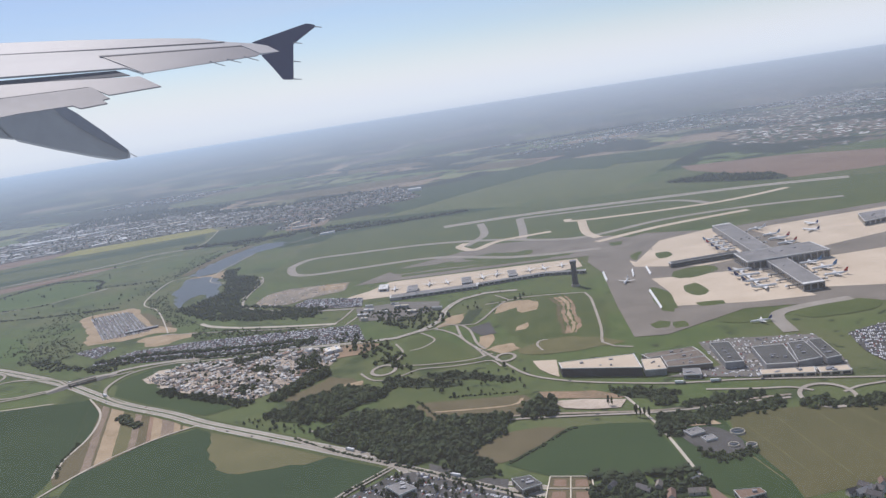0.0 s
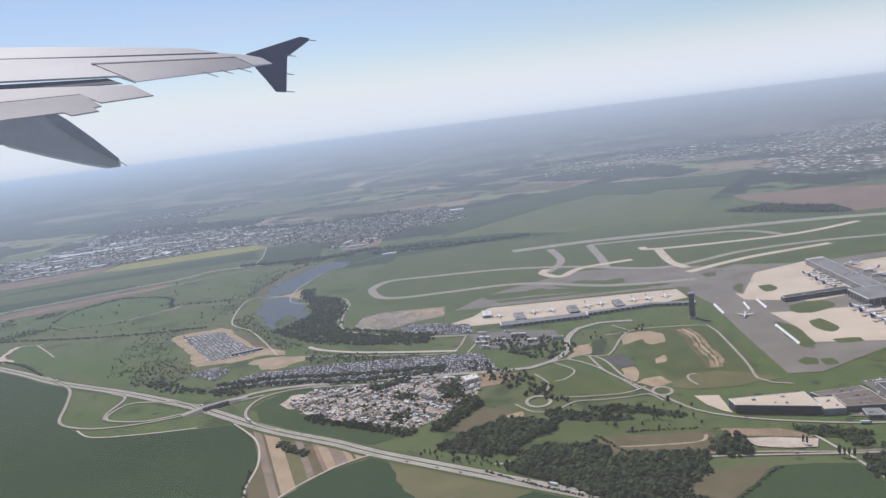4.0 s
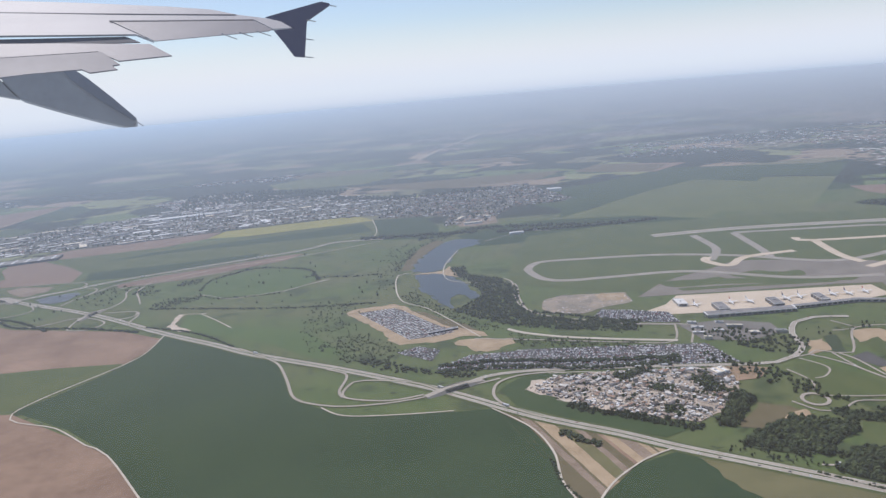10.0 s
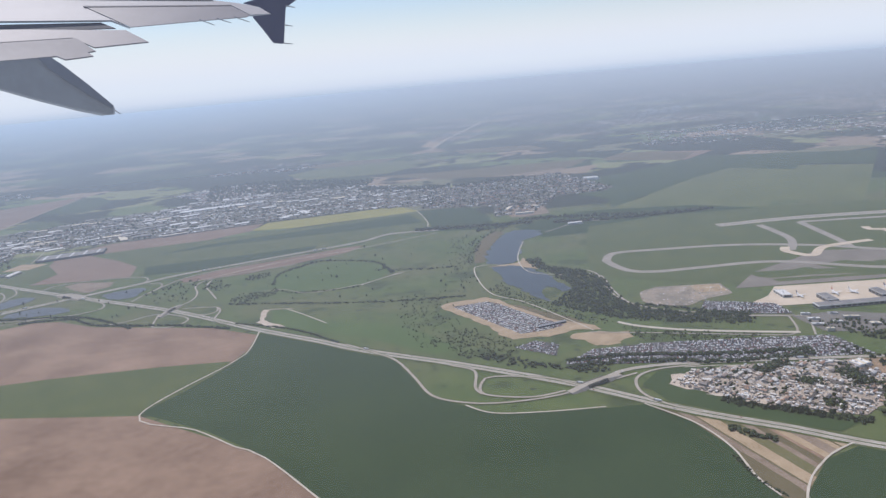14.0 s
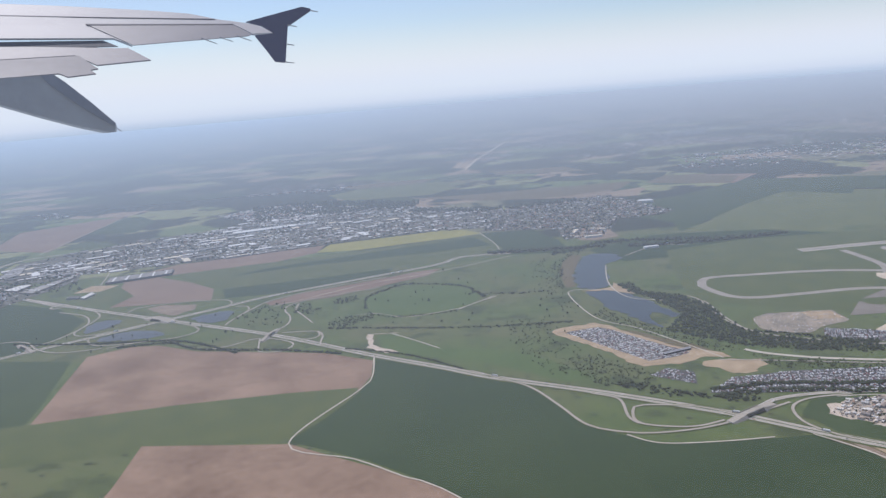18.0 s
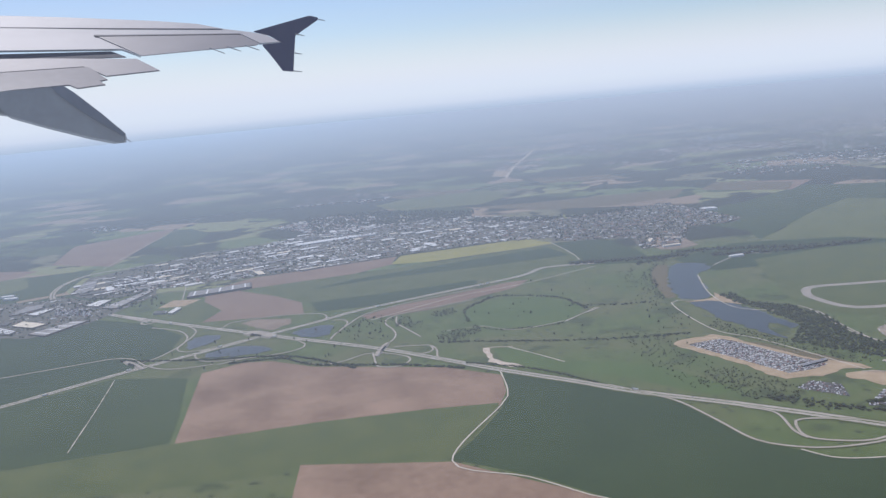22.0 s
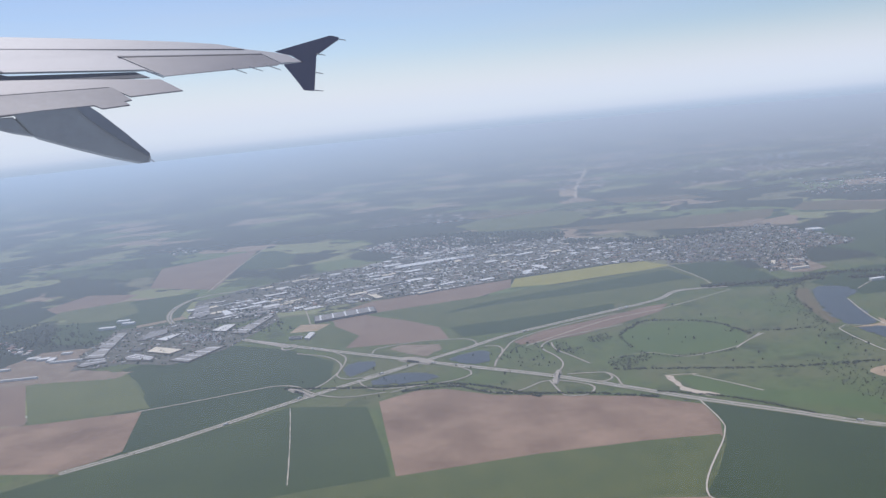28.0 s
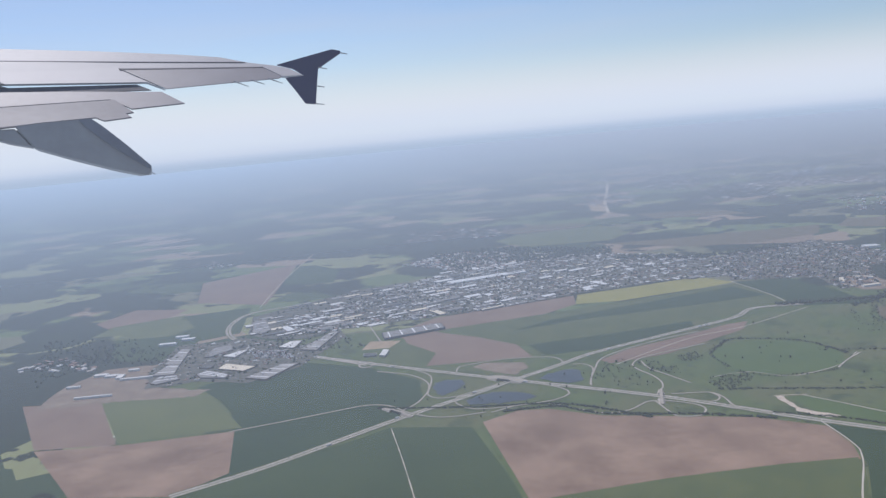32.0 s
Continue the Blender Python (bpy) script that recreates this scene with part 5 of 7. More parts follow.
def house_model(w, d, h, r, roofmat, label, group, name="house", chimney=True):
    walls, roof = gable(w, d, h, r)
    root = new(name, mesh_of("house_wall", *walls, WALL))
    tagged(root, label, "house" if name == "house" else "shed", group)
    top = part("roof", mesh_of("roof", *roof, roofmat), root)
    if chimney:
        part("chimney", mesh_of("chimney", *box_data(w * 0.2, w * 0.2 + 0.09, -0.05, 0.05, h, h + r + 0.14), BROWN_ROOF), top)
    for s in (-1, 1):
        y = s * (d / 2 + 0.008)
        for x in (-w * 0.25, w * 0.2) if chimney else (0,):
            part("window", mesh_of("window", *box_data(x - 0.08, x + 0.08, y - 0.01, y + 0.01, h * 0.35, h * 0.8), GLASS), root)
    return root


def set_at(ob, x, y, a, sx=1.0, sy=1.0, sz=1.0, z=0.0):
    return pose(x, y, z, 0, 0, math.degrees(a)) @ Matrix.Diagonal((sx, sy, sz, 1))


# ---- the aircraft wing beside the camera: it keeps pace with the flight, so it hangs far out where the path hardly shifts it ----
WING_ORIGIN = Vector((-2451.6, 4340.8, 760.0))
WING_SIDE, WING_UP, WING_OUT = Vector((0.9688, 0.2351, -0.0787)), Vector((0.0795, 0.0059, 0.9968)), Vector((-0.2348, 0.972, 0.0129))
WING_UNIT = 1.4373
WING_EYE = Vector((-155, 15, 82))


def wing_point(x, y, depth):
    flat = WING_ORIGIN + WING_UNIT * (x * WING_SIDE - y * WING_UP)
    return WING_EYE + (flat - WING_EYE) * (1 + depth / 4441)


def wing_part(name, mat, parent, label, outline, front=0.0, slope=0.0, edge=0.0, thick=30.0, bevel=4.0):
    """A plate of the wing: slope lets it run back towards the leading edge, thick is its body."""
    bm = bmesh.new()
    lower = [bm.verts.new(wing_point(x, y, front + slope * (edge - y) * WING_UNIT)) for x, y in outline]
    f = bm.faces.new(lower)
    ext = bmesh.ops.extrude_face_region(bm, geom=[f])
    down = (WING_OUT - 0.25 * WING_UP).normalized() * thick if slope == 0 else (0.35 * WING_OUT - WING_UP * 0.25).normalized() * thick
    for v in ext["geom"]:
        if isinstance(v, bmesh.types.BMVert):
            v.co += down
    bmesh.ops.recalc_face_normals(bm, faces=bm.faces)
    if bevel:
        bmesh.ops.bevel(bm, geom=list(bm.edges), offset=bevel, segments=2, affect="EDGES", clamp_overlap=True)
    return part_bm(name, bm, mat, parent, label)


wing = new("aircraft_wing")
tagged(wing, "pale grey airliner wing with flaps out and a navy winglet", "aircraft wing")
wing_part("wing_panel", WING_SKIN, wing, "pale grey upper wing skin", [(-900, 30), (-400, 36), (0, 42), (400, 46), (700, 54), (850, 62), (950, 80), (1045, 90), (1100, 99), (1157, 126), (1075, 131), (1005, 97), (490, 107), (640, 181), (575, 156), (85, 166), (0, 168), (-900, 172)], 60, 2.4, 180, 16, 2)
wing_part("aileron", WING_FLAP, wing, "slightly darker grey aileron", [(490, 109), (1003, 98), (1074, 132), (1060, 139), (860, 158), (642, 180)], 52, 2.4, 180, 5, 1)
wing_part("spoiler_seam", WING_DARK, wing, "thin dark panel seam", [(-900, 90), (0, 84), (500, 82), (940, 78), (940, 80), (500, 84), (0, 87), (-900, 93)], 50, 2.4, 180, 6, 0)
wing_part("spoiler_seam", WING_DARK, wing, "thin dark panel seam", [(0, 118), (20, 122), (98, 164), (90, 166)], 50, 2.4, 180, 6, 0)
wing_part("spoiler_seam", WING_DARK, wing, "thin dark hinge line", [(486, 107), (1005, 95), (1005, 98), (490, 111)], 46, 2.4, 180, 6, 0)
# Dark plate whose colour stands for the shade in the flap recess.
wing_part("flap_cove_shade", WING_DARK, wing, "dark plate painted as the shaded recess above the flap", [(-900, 178), (0, 170), (78, 170), (110, 178), (540, 164), (590, 184), (300, 196), (0, 200), (-900, 210)], 70, 1.4, 200, 8, 1)
wing_part("flap", WING_FLAP, wing, "extended grey flap", [(-900, 205), (0, 195), (300, 190), (625, 190), (702, 232), (512, 253), (440, 219), (0, 251), (-900, 300)], -160, 2.2, 250, 10, 2)
wing_part("flap", WING_FLAP, wing, "lower grey flap panel", [(-900, 300), (0, 252), (455, 219), (516, 265), (490, 270), (507, 283), (410, 296), (382, 284), (270, 294), (0, 328), (-900, 420)], -400, 1.5, 330, 10, 2)
wing_part("flap_fairing", WING_GREY, wing, "long pointed grey flap fairing", [(105, 312), (200, 298), (360, 286), (397, 312), (480, 385), (561, 463), (556, 490), (546, 498), (430, 471), (300, 433), (165, 389)], -430, 0, 0, 70, 6)
wing_part("fairing_ridge", WING_RIDGE, wing, "darker upper ridge of the fairing", [(318, 290), (362, 287), (397, 312), (480, 385), (561, 463), (556, 474), (500, 438), (420, 382), (350, 326)], -445, 0, 0, 10, 1)
wing_part("flap_fairing", WING_GREY, wing, "smaller grey flap fairing", [(-60, 330), (80, 322), (112, 320), (166, 388), (85, 372), (0, 345)], -410, 0, 0, 50, 8)
wing_part("winglet", NAVY, wing, "navy blue wingtip fence", [(1050, 87), (1150, 58), (1265, 25), (1298, 31), (1300, 38), (1209, 100), (1205, 140), (1196, 236), (1156, 233), (1122, 186), (1082, 136), (1157, 127), (1110, 100)], 34, 0, 0, 16, 3)
for x0, y0, x1, y1 in ((885, 148, 942, 169), (950, 143, 1002, 160), (1015, 137, 1070, 156), (1299, 37, 1326, 42), (1208, 93, 1244, 100), (1204, 165, 1232, 170), (1196, 233, 1230, 237), (556, 474, 597, 504)):
    wing_part("static_wick", WING_GREY, wing, "thin dark discharge rod", [(x0, y0), (x1, y1), (x1, y1 + 2), (x0, y0 + 4)], 20, 0, 0, 4, 0)

# ---- airport buildings ----
STEEL_ROOF = material("weathered_metal_roof", (0.215, 0.205, 0.19), (0.32, 0.305, 0.285), 5, 0.6, stretch=(1, 0.3, 1))
FALLOW_WALL = material("brown_cladding", (0.12, 0.10, 0.085), (0.17, 0.145, 0.12), 2, 0.7)
hall("long grey-roofed airport pier with glazed sides", [(81, 268), (87, 268.5), (80.3, 186), (75.3, 186)], 1.9, STEEL, GREY_ROOF, "terminal_pier", 0, GLASS, 8)
hall("grey-roofed terminal block across the pier", [(72.5, 223.5), (94, 224.5), (94, 213), (72, 211.8)], 2.3, STEEL, GREY_ROOF, "terminal_block", 0, GLASS, 8)
hall("long low dark terminal wing beside the apron", [(56, 229), (76, 231), (76, 228), (56, 226.5)], 1.3, DARKMETAL, DARK_ROOF, "terminal_wing", 0, GLASS, 4)
hall("dark curved-roof terminal along the stands", [(-24, 240.5), (2, 239.5), (2, 236), (-24, 236.5)], 0.85, STEEL, GREY_ROOF, "terminal_building", 0, GLASS, 6)
hall("long thin grey terminal pier along the stands", [(2, 240.2), (22, 241.8), (34, 237), (33.5, 235.6), (22, 239.8), (2, 238.2)], 0.8, STEEL, GREY_ROOF, "terminal_pier", 0, GLASS, 5)
for k, (x, y, w) in enumerate(((-17.5, 245, 3.2), (-1, 245.5, 3.0), (13, 246, 2.6))):
    hall("small grey pier building with boarding gates", [(x - w / 2, y - 4.5), (x + w / 2, y - 4.5), (x + w / 2, y + 3), (x - w / 2, y + 3)], 1.2, STEEL, GREY_ROOF, "gate_building", 0, GLASS, 3)
hall("white-roofed hangar with a dark glazed front", [(14.7, 157.1), (29.3, 156), (29, 148), (14.8, 153.6)], 1.7, DARKMETAL, CONCRETE, "hangar", 0, None, 4)
sheet("yard", CONCRETE, "pale concrete forecourt beside the hangar", "yard", (10.2, 165.1), (15, 163.7), (14.2, 153.7), (12.8, 155.6), (11, 159.4))
hall("grey cargo hall with a pale roof", [(30.1, 153.7), (33.6, 153.1), (33.2, 146.9), (29.4, 147.6)], 1.2, STEEL, CONCRETE, "cargo_hall", 0, None, 3)
for pts in ([(30.9, 156.6), (41, 156.9), (41.4, 154.6), (31.5, 154.2)], [(34, 154.1), (41.4, 154.6), (41.6, 151), (33.9, 151.1)], [(33.8, 150.8), (41.5, 150.7), (41.6, 146.6), (33.7, 147.9)]):
    hall("brown-roofed long cargo hall", pts, 1.1, FALLOW_WALL, BROWN_ROOF, "cargo_hall", 0, None, 3)
for pts in ([(44.3, 157), (47.8, 156), (46.6, 144.7), (43.4, 145.2)], [(50.5, 151.4), (56.1, 150.5), (54.4, 140.2), (49.4, 141.5)], [(57.1, 151), (60, 150.7), (59.2, 141.2), (54.8, 140.7)], [(60.9, 151), (63.1, 150.6), (62.3, 140.7), (59.6, 140.4)]):
    hall("slate-roofed cargo hall with white edges", pts, 1.4, STEEL, DARK_ROOF, "cargo_hall", 0, None, 5)
hall("low grey office beside cargo halls", [(36, 146.7), (38.9, 145.8), (38.3, 142.6), (35.3, 143.6)], 0.8, WALL, GREY_ROOF, "office_block", 0, GLASS, 3)
for pts in ([(48, 141.1), (56.7, 139.1), (55.9, 136.5), (47.5, 138.9)], [(57, 138.7), (61.8, 137.7), (61.4, 135.3), (56.5, 136.2)]):
    hall("long beige office block by the airport road", pts, 0.7, CONCRETE, CONCRETE, "office_block", 0, GLASS, 4)
hall("grey terminal hall at the airfield edge", [(122.5, 255.6), (131.5, 256.1), (125.6, 245), (118.3, 243.1)], 1.5, STEEL, GREY_ROOF, "terminal_hall", 0, GLASS, 3)
hall("small white terminal annexe at the stands", [(-28.5, 257), (-25.5, 256), (-25.5, 250), (-28.5, 250.5)], 0.9, WHITE, PALE_ROOF, "gate_building", 0, GLASS, 2)


def control_tower(x, y):
    root = new("control_tower")
    root.location = (x, y, 0)
    tagged(root, "tall dark concrete airport control tower", "tower")
    def ring(name, r0, r1, z0, z1, mat, label=""):
        bm = bmesh.new()
        bmesh.ops.create_cone(bm, segments=18, radius1=r0, radius2=r1, depth=z1 - z0, cap_ends=True, matrix=Matrix.Translation((0, 0, (z0 + z1) / 2)))
        part_bm(name, bm, mat, root, label)
    ring("base", 1.15, 1.1, 0, 0.6, CONCRETE_GREY)
    ring("shaft", 0.85, 0.72, 0.6, 5.9, DARKMETAL)
    ring("gallery", 0.72, 0.9, 5.9, 6.4, DARKMETAL)
    ring("cab", 0.88, 0.95, 6.4, 7.1, GLASS, "dark glazed control cab")
    ring("cab_roof", 1.0, 0.9, 7.1, 7.25, STEEL)
    ring("mast", 0.06, 0.03, 7.25, 8.4, STEEL)


control_tower(28.5, 222.5)


def aircraft_model():
    """A parked airliner about five metres long at this scale, nose to +x."""
    root = new("airliner")
    tagged(root, "white parked airliner with a coloured tail", "aircraft", "aircraft on the stands")
    n, rings = 12, ((2.45, 0.03, -0.05), (2.3, 0.16, -0.03), (2.0, 0.25, 0), (-1.1, 0.25, 0), (-1.9, 0.17, 0.07), (-2.4, 0.05, 0.14))
    v = [(x, r * math.cos(k * 2 * math.pi / n), 0.52 + c + r * math.sin(k * 2 * math.pi / n)) for x, r, c in rings for k in range(n)]
    f = [(i * n + k, i * n + (k + 1) % n, (i + 1) * n + (k + 1) % n, (i + 1) * n + k) for i in range(len(rings) - 1) for k in range(n)]
    part("fuselage", mesh_of("fuselage", v, f + [tuple(range(n)), tuple(range((len(rings) - 1) * n, len(rings) * n))], WHITE, True), root)
    def slab(name, pts, t, mat, axis=2, label=""):
        up = [tuple(a + (t if i == axis else 0) for i, a in enumerate(p)) for p in pts]
        k = len(pts)
        part(name, mesh_of(name, list(pts) + up, [tuple(range(k)), tuple(range(2 * k - 1, k - 1, -1))] + [(i, (i + 1) % k, k + (i + 1) % k, k + i) for i in range(k)], mat), root, label)
    for s in (1, -1):
        slab("wing", [(0.55, s * 0.2, 0.42), (-0.45, s * 0.2, 0.42), (-0.75, s * 2.2, 0.60), (-0.5, s * 2.2, 0.60)], 0.05, PALE_ROOF, 2, "pale grey swept wing")
        slab("tailplane", [(-1.75, s * 0.1, 0.68), (-2.2, s * 0.1, 0.68), (-2.4, s * 0.8, 0.74), (-2.2, s * 0.8, 0.74)], 0.03, PALE_ROOF)
        bm = bmesh.new()
        bmesh.ops.create_cone(bm, segments=10, radius1=0.13, radius2=0.10, depth=0.45, cap_ends=True, matrix=Matrix.Translation((0.25, s * 0.75, 0.30)) @ Euler((0, radians(-90), 0)).to_matrix().to_4x4())
        part_bm("engine", bm, STEEL, root, "grey engine nacelle")
        part("wheel", mesh_of("wheel", *box_data(-0.3, -0.12, s * 0.35 - 0.05, s * 0.35 + 0.05, 0, 0.3), DARKMETAL), root)
    part("nose_wheel", mesh_of("nose_wheel", *box_data(1.85, 1.95, -0.04, 0.04, 0, 0.32), DARKMETAL), root)
    slab("tail_fin", [(-1.55, -0.02, 0.80), (-2.35, -0.02, 0.72), (-2.6, -0.02, 1.55), (-2.25, -0.02, 1.55)], 0.04, TAILS, 1, "coloured tail fin")
    return root


TAILS = palette("tail_paint", [(0.04, 0.06, 0.18), (0.70, 0.70, 0.70), (0.05, 0.07, 0.16), (0.45, 0.06, 0.05), (0.10, 0.22, 0.40), (0.05, 0.06, 0.14)])
first = aircraft_model()
first.matrix_basis = set_at(first, 41.5, 218.0, -2.0)
for x, y, deg, s in ((-23.3, 250, -90, 1.00), (-12.5, 249.5, -95, 1.06), (-7, 249, -80, 1.00), (4, 248.5, -85, 1.12), (8.5, 249.5, -100, 1.06), (18.5, 249, -90, 1.00), (23, 248.5, -85, 1.00), (28.5, 249, -95, 1.00),
                     (76.1, 254, 5, 1.05), (75.8, 248.5, 0, 1.2), (75.4, 243, 3, 1.2), (75.1, 237.5, -4, 1.2), (92.6, 260, 185, 1.2), (92.8, 249, 183, 1.1), (92.3, 242, 178, 1.3), (91.8, 235, 182, 1.2),
                     (69.9, 211.5, 4, 1.3), (69.6, 205.5, 0, 1.35), (69.4, 199.5, -3, 1.35), (69.2, 193.5, 2, 1.3), (87.2, 209.5, 180, 1.2), (87.6, 202.5, 184, 1.35), (87.1, 195.5, 178, 1.2), (59, 169, 176, 0.9), (104, 247, 120, 1.2), (108, 256, 110, 1.2)):
    copy_thing(first, set_at(first, x, y, radians(deg), s, s, s))


def jet_bridge(x, y, deg):
    root = new("jet_bridge")
    tagged(root, "grey boarding bridge between terminal and aircraft", "jet bridge", "boarding bridges")
    part("tunnel", mesh_of("tunnel", *box_data(0, 2.2, -0.18, 0.18, 0.5, 0.85), STEEL), root)
    part("cab", mesh_of("cab", *box_data(2.2, 2.65, -0.26, 0.26, 0.45, 0.92), WHITE), root)
    part("leg", mesh_of("leg", *box_data(1.7, 1.85, -0.12, 0.12, 0, 0.5), DARKMETAL), root)
    root.matrix_basis = set_at(root, x, y, radians(deg))
    return root


bridge = jet_bridge(80.3, 256.5, 180)
for x, y, deg in ((79.9, 251, 180), (79.5, 245.5, 180), (79.1, 240, 180), (86, 257, 0), (85.4, 246, 0), (84.8, 239, 0), (76.5, 208.5, 180), (76.2, 202.5, 180), (75.9, 196.5, 180), (75.6, 190.5, 180), (82, 206, 0), (81.6, 199, 0), (81.1, 192.5, 0)):
    copy_thing(bridge, set_at(bridge, x, y, radians(deg)))


# ---- cars ----
CAR_BODY = ([(-0.28, -0.11, 0.03), (0.28, -0.11, 0.03), (0.28, 0.11, 0.03), (-0.28, 0.11, 0.03), (-0.27, -0.11, 0.11), (0.28, -0.10, 0.10), (0.28, 0.10, 0.10), (-0.27, 0.11, 0.11),
             (-0.20, -0.09, 0.18), (0.07, -0.09, 0.18), (0.07, 0.09, 0.18), (-0.20, 0.09, 0.18), (-0.26, -0.10, 0.12), (0.16, -0.10, 0.11), (0.16, 0.10, 0.11), (-0.26, 0.10, 0.12)],
            [(3, 2, 1, 0), (0, 1, 5, 4), (1, 2, 6, 5), (2, 3, 7, 6), (3, 0, 4, 7), (4, 5, 6, 7), (8, 9, 10, 11), (12, 13, 9, 8), (13, 14, 10, 9), (14, 15, 11, 10), (15, 12, 8, 11)])


def car_model():
    root = new("car", mesh_of("car_body", *CAR_BODY, CAR_PAINT))
    tagged(root, "parked car in a row of an open car park", "car", "parked cars")
    for x in (0.125, -0.235):
        part("windscreen", mesh_of("windscreen", *box_data(x - 0.03, x + 0.03, -0.085, 0.085, 0.118, 0.166), GLASS), root)
    return root


CAR = car_model()
CAR.matrix_basis = set_at(CAR, -109, 226, 0.3)
LOT_SPACES = []


def car_lot(poly, start, angle, pitch, fill, seed, pair=True):
    """Rows of spaces inside an outline, nose to nose along an angle."""
    rng = random.Random(seed)
    d, s = Vector((math.cos(angle), math.sin(angle))), Vector((-math.sin(angle), math.cos(angle)))
    o = Vector(start)
    for i in range(-60, 60):
        for j in range(-220, 220):
            p = o + s * ((i // 2) * pitch + (i % 2) * 0.62 if pair else i * pitch) + d * (j * 0.34)
            if inside(p, poly) and rng.random() < fill:
                LOT_SPACES.append((p.x + rng.gauss(0, 0.02), p.y + rng.gauss(0, 0.03), angle + math.pi / 2 + (math.pi if i % 2 else 0)))


car_lot([(-114.8, 228.4), (-108.8, 232.9), (-102.3, 228), (-104.7, 219)], (-108, 226), -0.95, 1.7, 0.35, 1)
car_lot([(-129.8, 274.5), (-117.4, 277), (-97.9, 244), (-103.9, 241.2), (-111.5, 240)], (-114, 258), -1.08, 1.22, 0.88, 2, False)
car_lot([(-103.9, 212.1), (-94.6, 221.1), (-75.8, 222), (-31.4, 214.8), (-28, 199.4), (-43, 201.1), (-70.7, 204.7)], (-70, 212), -0.13, 1.9, 0.62, 3)
car_lot([(-55.1, 247.5), (-51.6, 254.8), (-32.9, 245.9), (-32.3, 234.6), (-48, 240.4)], (-45, 245), -0.3, 1.8, 0.7, 4)
car_lot([(-24, 114.9), (-16.8, 120.9), (-12, 121.5), (-3.1, 113.9), (5.2, 107.1)], (-22, 118), -0.6, 2.3, 0.4, 5)
car_lot([(43.5, 161.9), (49.6, 161.6), (64.7, 157.2), (63.4, 141), (61.8, 135.7), (47, 139.7), (38.2, 143.4), (32.8, 145.7), (43.2, 147.5)], (55, 158), -0.1, 2.3, 0.45, 6)
car_lot([(-69.4, 260.7), (-67.6, 270.9), (-60.8, 275.3), (-49.3, 273.4), (-39.7, 272.4), (-40.3, 260.3), (-52.1, 256), (-57.7, 251.7), (-67.5, 255)], (-40, 250), -0.3, 3.2, 0.16, 8)
car_lot([(70.3, 155.1), (79.3, 158.3), (68.8, 138.5), (68.5, 145.1)], (72, 155), -0.4, 1.9, 0.7, 7)
random.Random(3).shuffle(LOT_SPACES)
for x, y, a in LOT_SPACES[:290]:
    copy_thing(CAR, set_at(CAR, x, y, a, 1.1, 1.15, 1.1, z=0.045))
stuff("parked_cars", CAR_BODY, [(x, y, 0.045, a, 1.1, 1.15, random.uniform(0.9, 1.25)) for x, y, a in LOT_SPACES[290:9500]], CAR_STUFF, "rows of parked cars in many colours", "cars")
hall("long grey canopy at the end of the car lot", [(-106, 244.5), (-97, 247.5), (-96.8, 246.4), (-105.8, 243.3)], 0.6, DARKMETAL, STEEL, "canopy_hall", 0, None, 0)

# ---- the crowded settlement ----
CAMP = [(-81.8, 192.7), (-73.5, 200.4), (-57.3, 200.1), (-32.6, 196.4), (-33.9, 185.2), (-40.1, 173), (-48.4, 166.3), (-57.7, 171.2), (-70.5, 181.3)]
rng = random.Random(11)
MODELS = [house_model(1.5, 0.8, 0.42, 0.16, SHED_ROOFS, "small low home with a sheet roof", "homes of the settlement", "shed", False),
          house_model(0.95, 0.55, 0.36, 0.05, SHED_ROOFS, "pale caravan-like hut on dusty ground", "homes of the settlement", "shed", False),
          house_model(2.3, 1.0, 0.5, 0.22, SHED_ROOFS, "long low workshop with a sheet roof", "homes of the settlement", "shed", False)]
spots = scatter_in(CAMP, 330, 0.95, 12)
spots = [p for p in spots if math.sin(0.55 * (p[0] * 0.55 + p[1] * 0.84)) > -0.75]
for k, (x, y) in enumerate(spots):
    m = MODELS[rng.choice((0, 0, 1, 1, 2))]
    at = set_at(m, x, y, 0.75 + rng.choice((0, math.pi / 2)) + rng.gauss(0, 0.08), rng.uniform(0.55, 0.95), rng.uniform(0.6, 0.95), rng.uniform(0.7, 1.1), 0.06)
    if k < 3:
        MODELS[k].matrix_basis = set_at(m, x, y, 0.75, z=0.06)
    else:
        copy_thing(m, at)
BOX = box_data(-0.5, 0.5, -0.5, 0.5, 0, 1)
stuff("pale_clutter", BOX, [(x, y, 0.05, 0.75 + rng.choice((0, 1.57)) + rng.gauss(0, 0.1), rng.uniform(0.3, 1.1), rng.uniform(0.2, 0.45), rng.uniform(0.15, 0.4)) for x, y in scatter_in(CAMP, 260, 0, 14)], WHITE, "white vans and pale huts between homes", "vans")
stuff("yard_clutter", BOX, [(x, y, 0.05, 0.75 + rng.choice((0, 1.57)) + rng.gauss(0, 0.3), rng.uniform(0.12, 0.7), rng.uniform(0.1, 0.3), rng.uniform(0.06, 0.24)) for x, y in scatter_in(CAMP, 2000, 0, 13)], JUNK, "scattered scrap, vans and crates on dusty ground", "clutter")
hall("long pale shed at the settlement's edge", [(-37.5, 194.5), (-34, 195.8), (-33, 192.4), (-36.5, 191.2)], 0.7, WHITE, CREAM_ROOF, "shed_hall", 2, None, 2)
hall("white-roofed shed in the settlement", [(-43.5, 197), (-40.8, 197), (-40.8, 195.4), (-43.5, 195.4)], 0.6, WHITE, PALE_ROOF, "shed_hall", 0, None, 1)

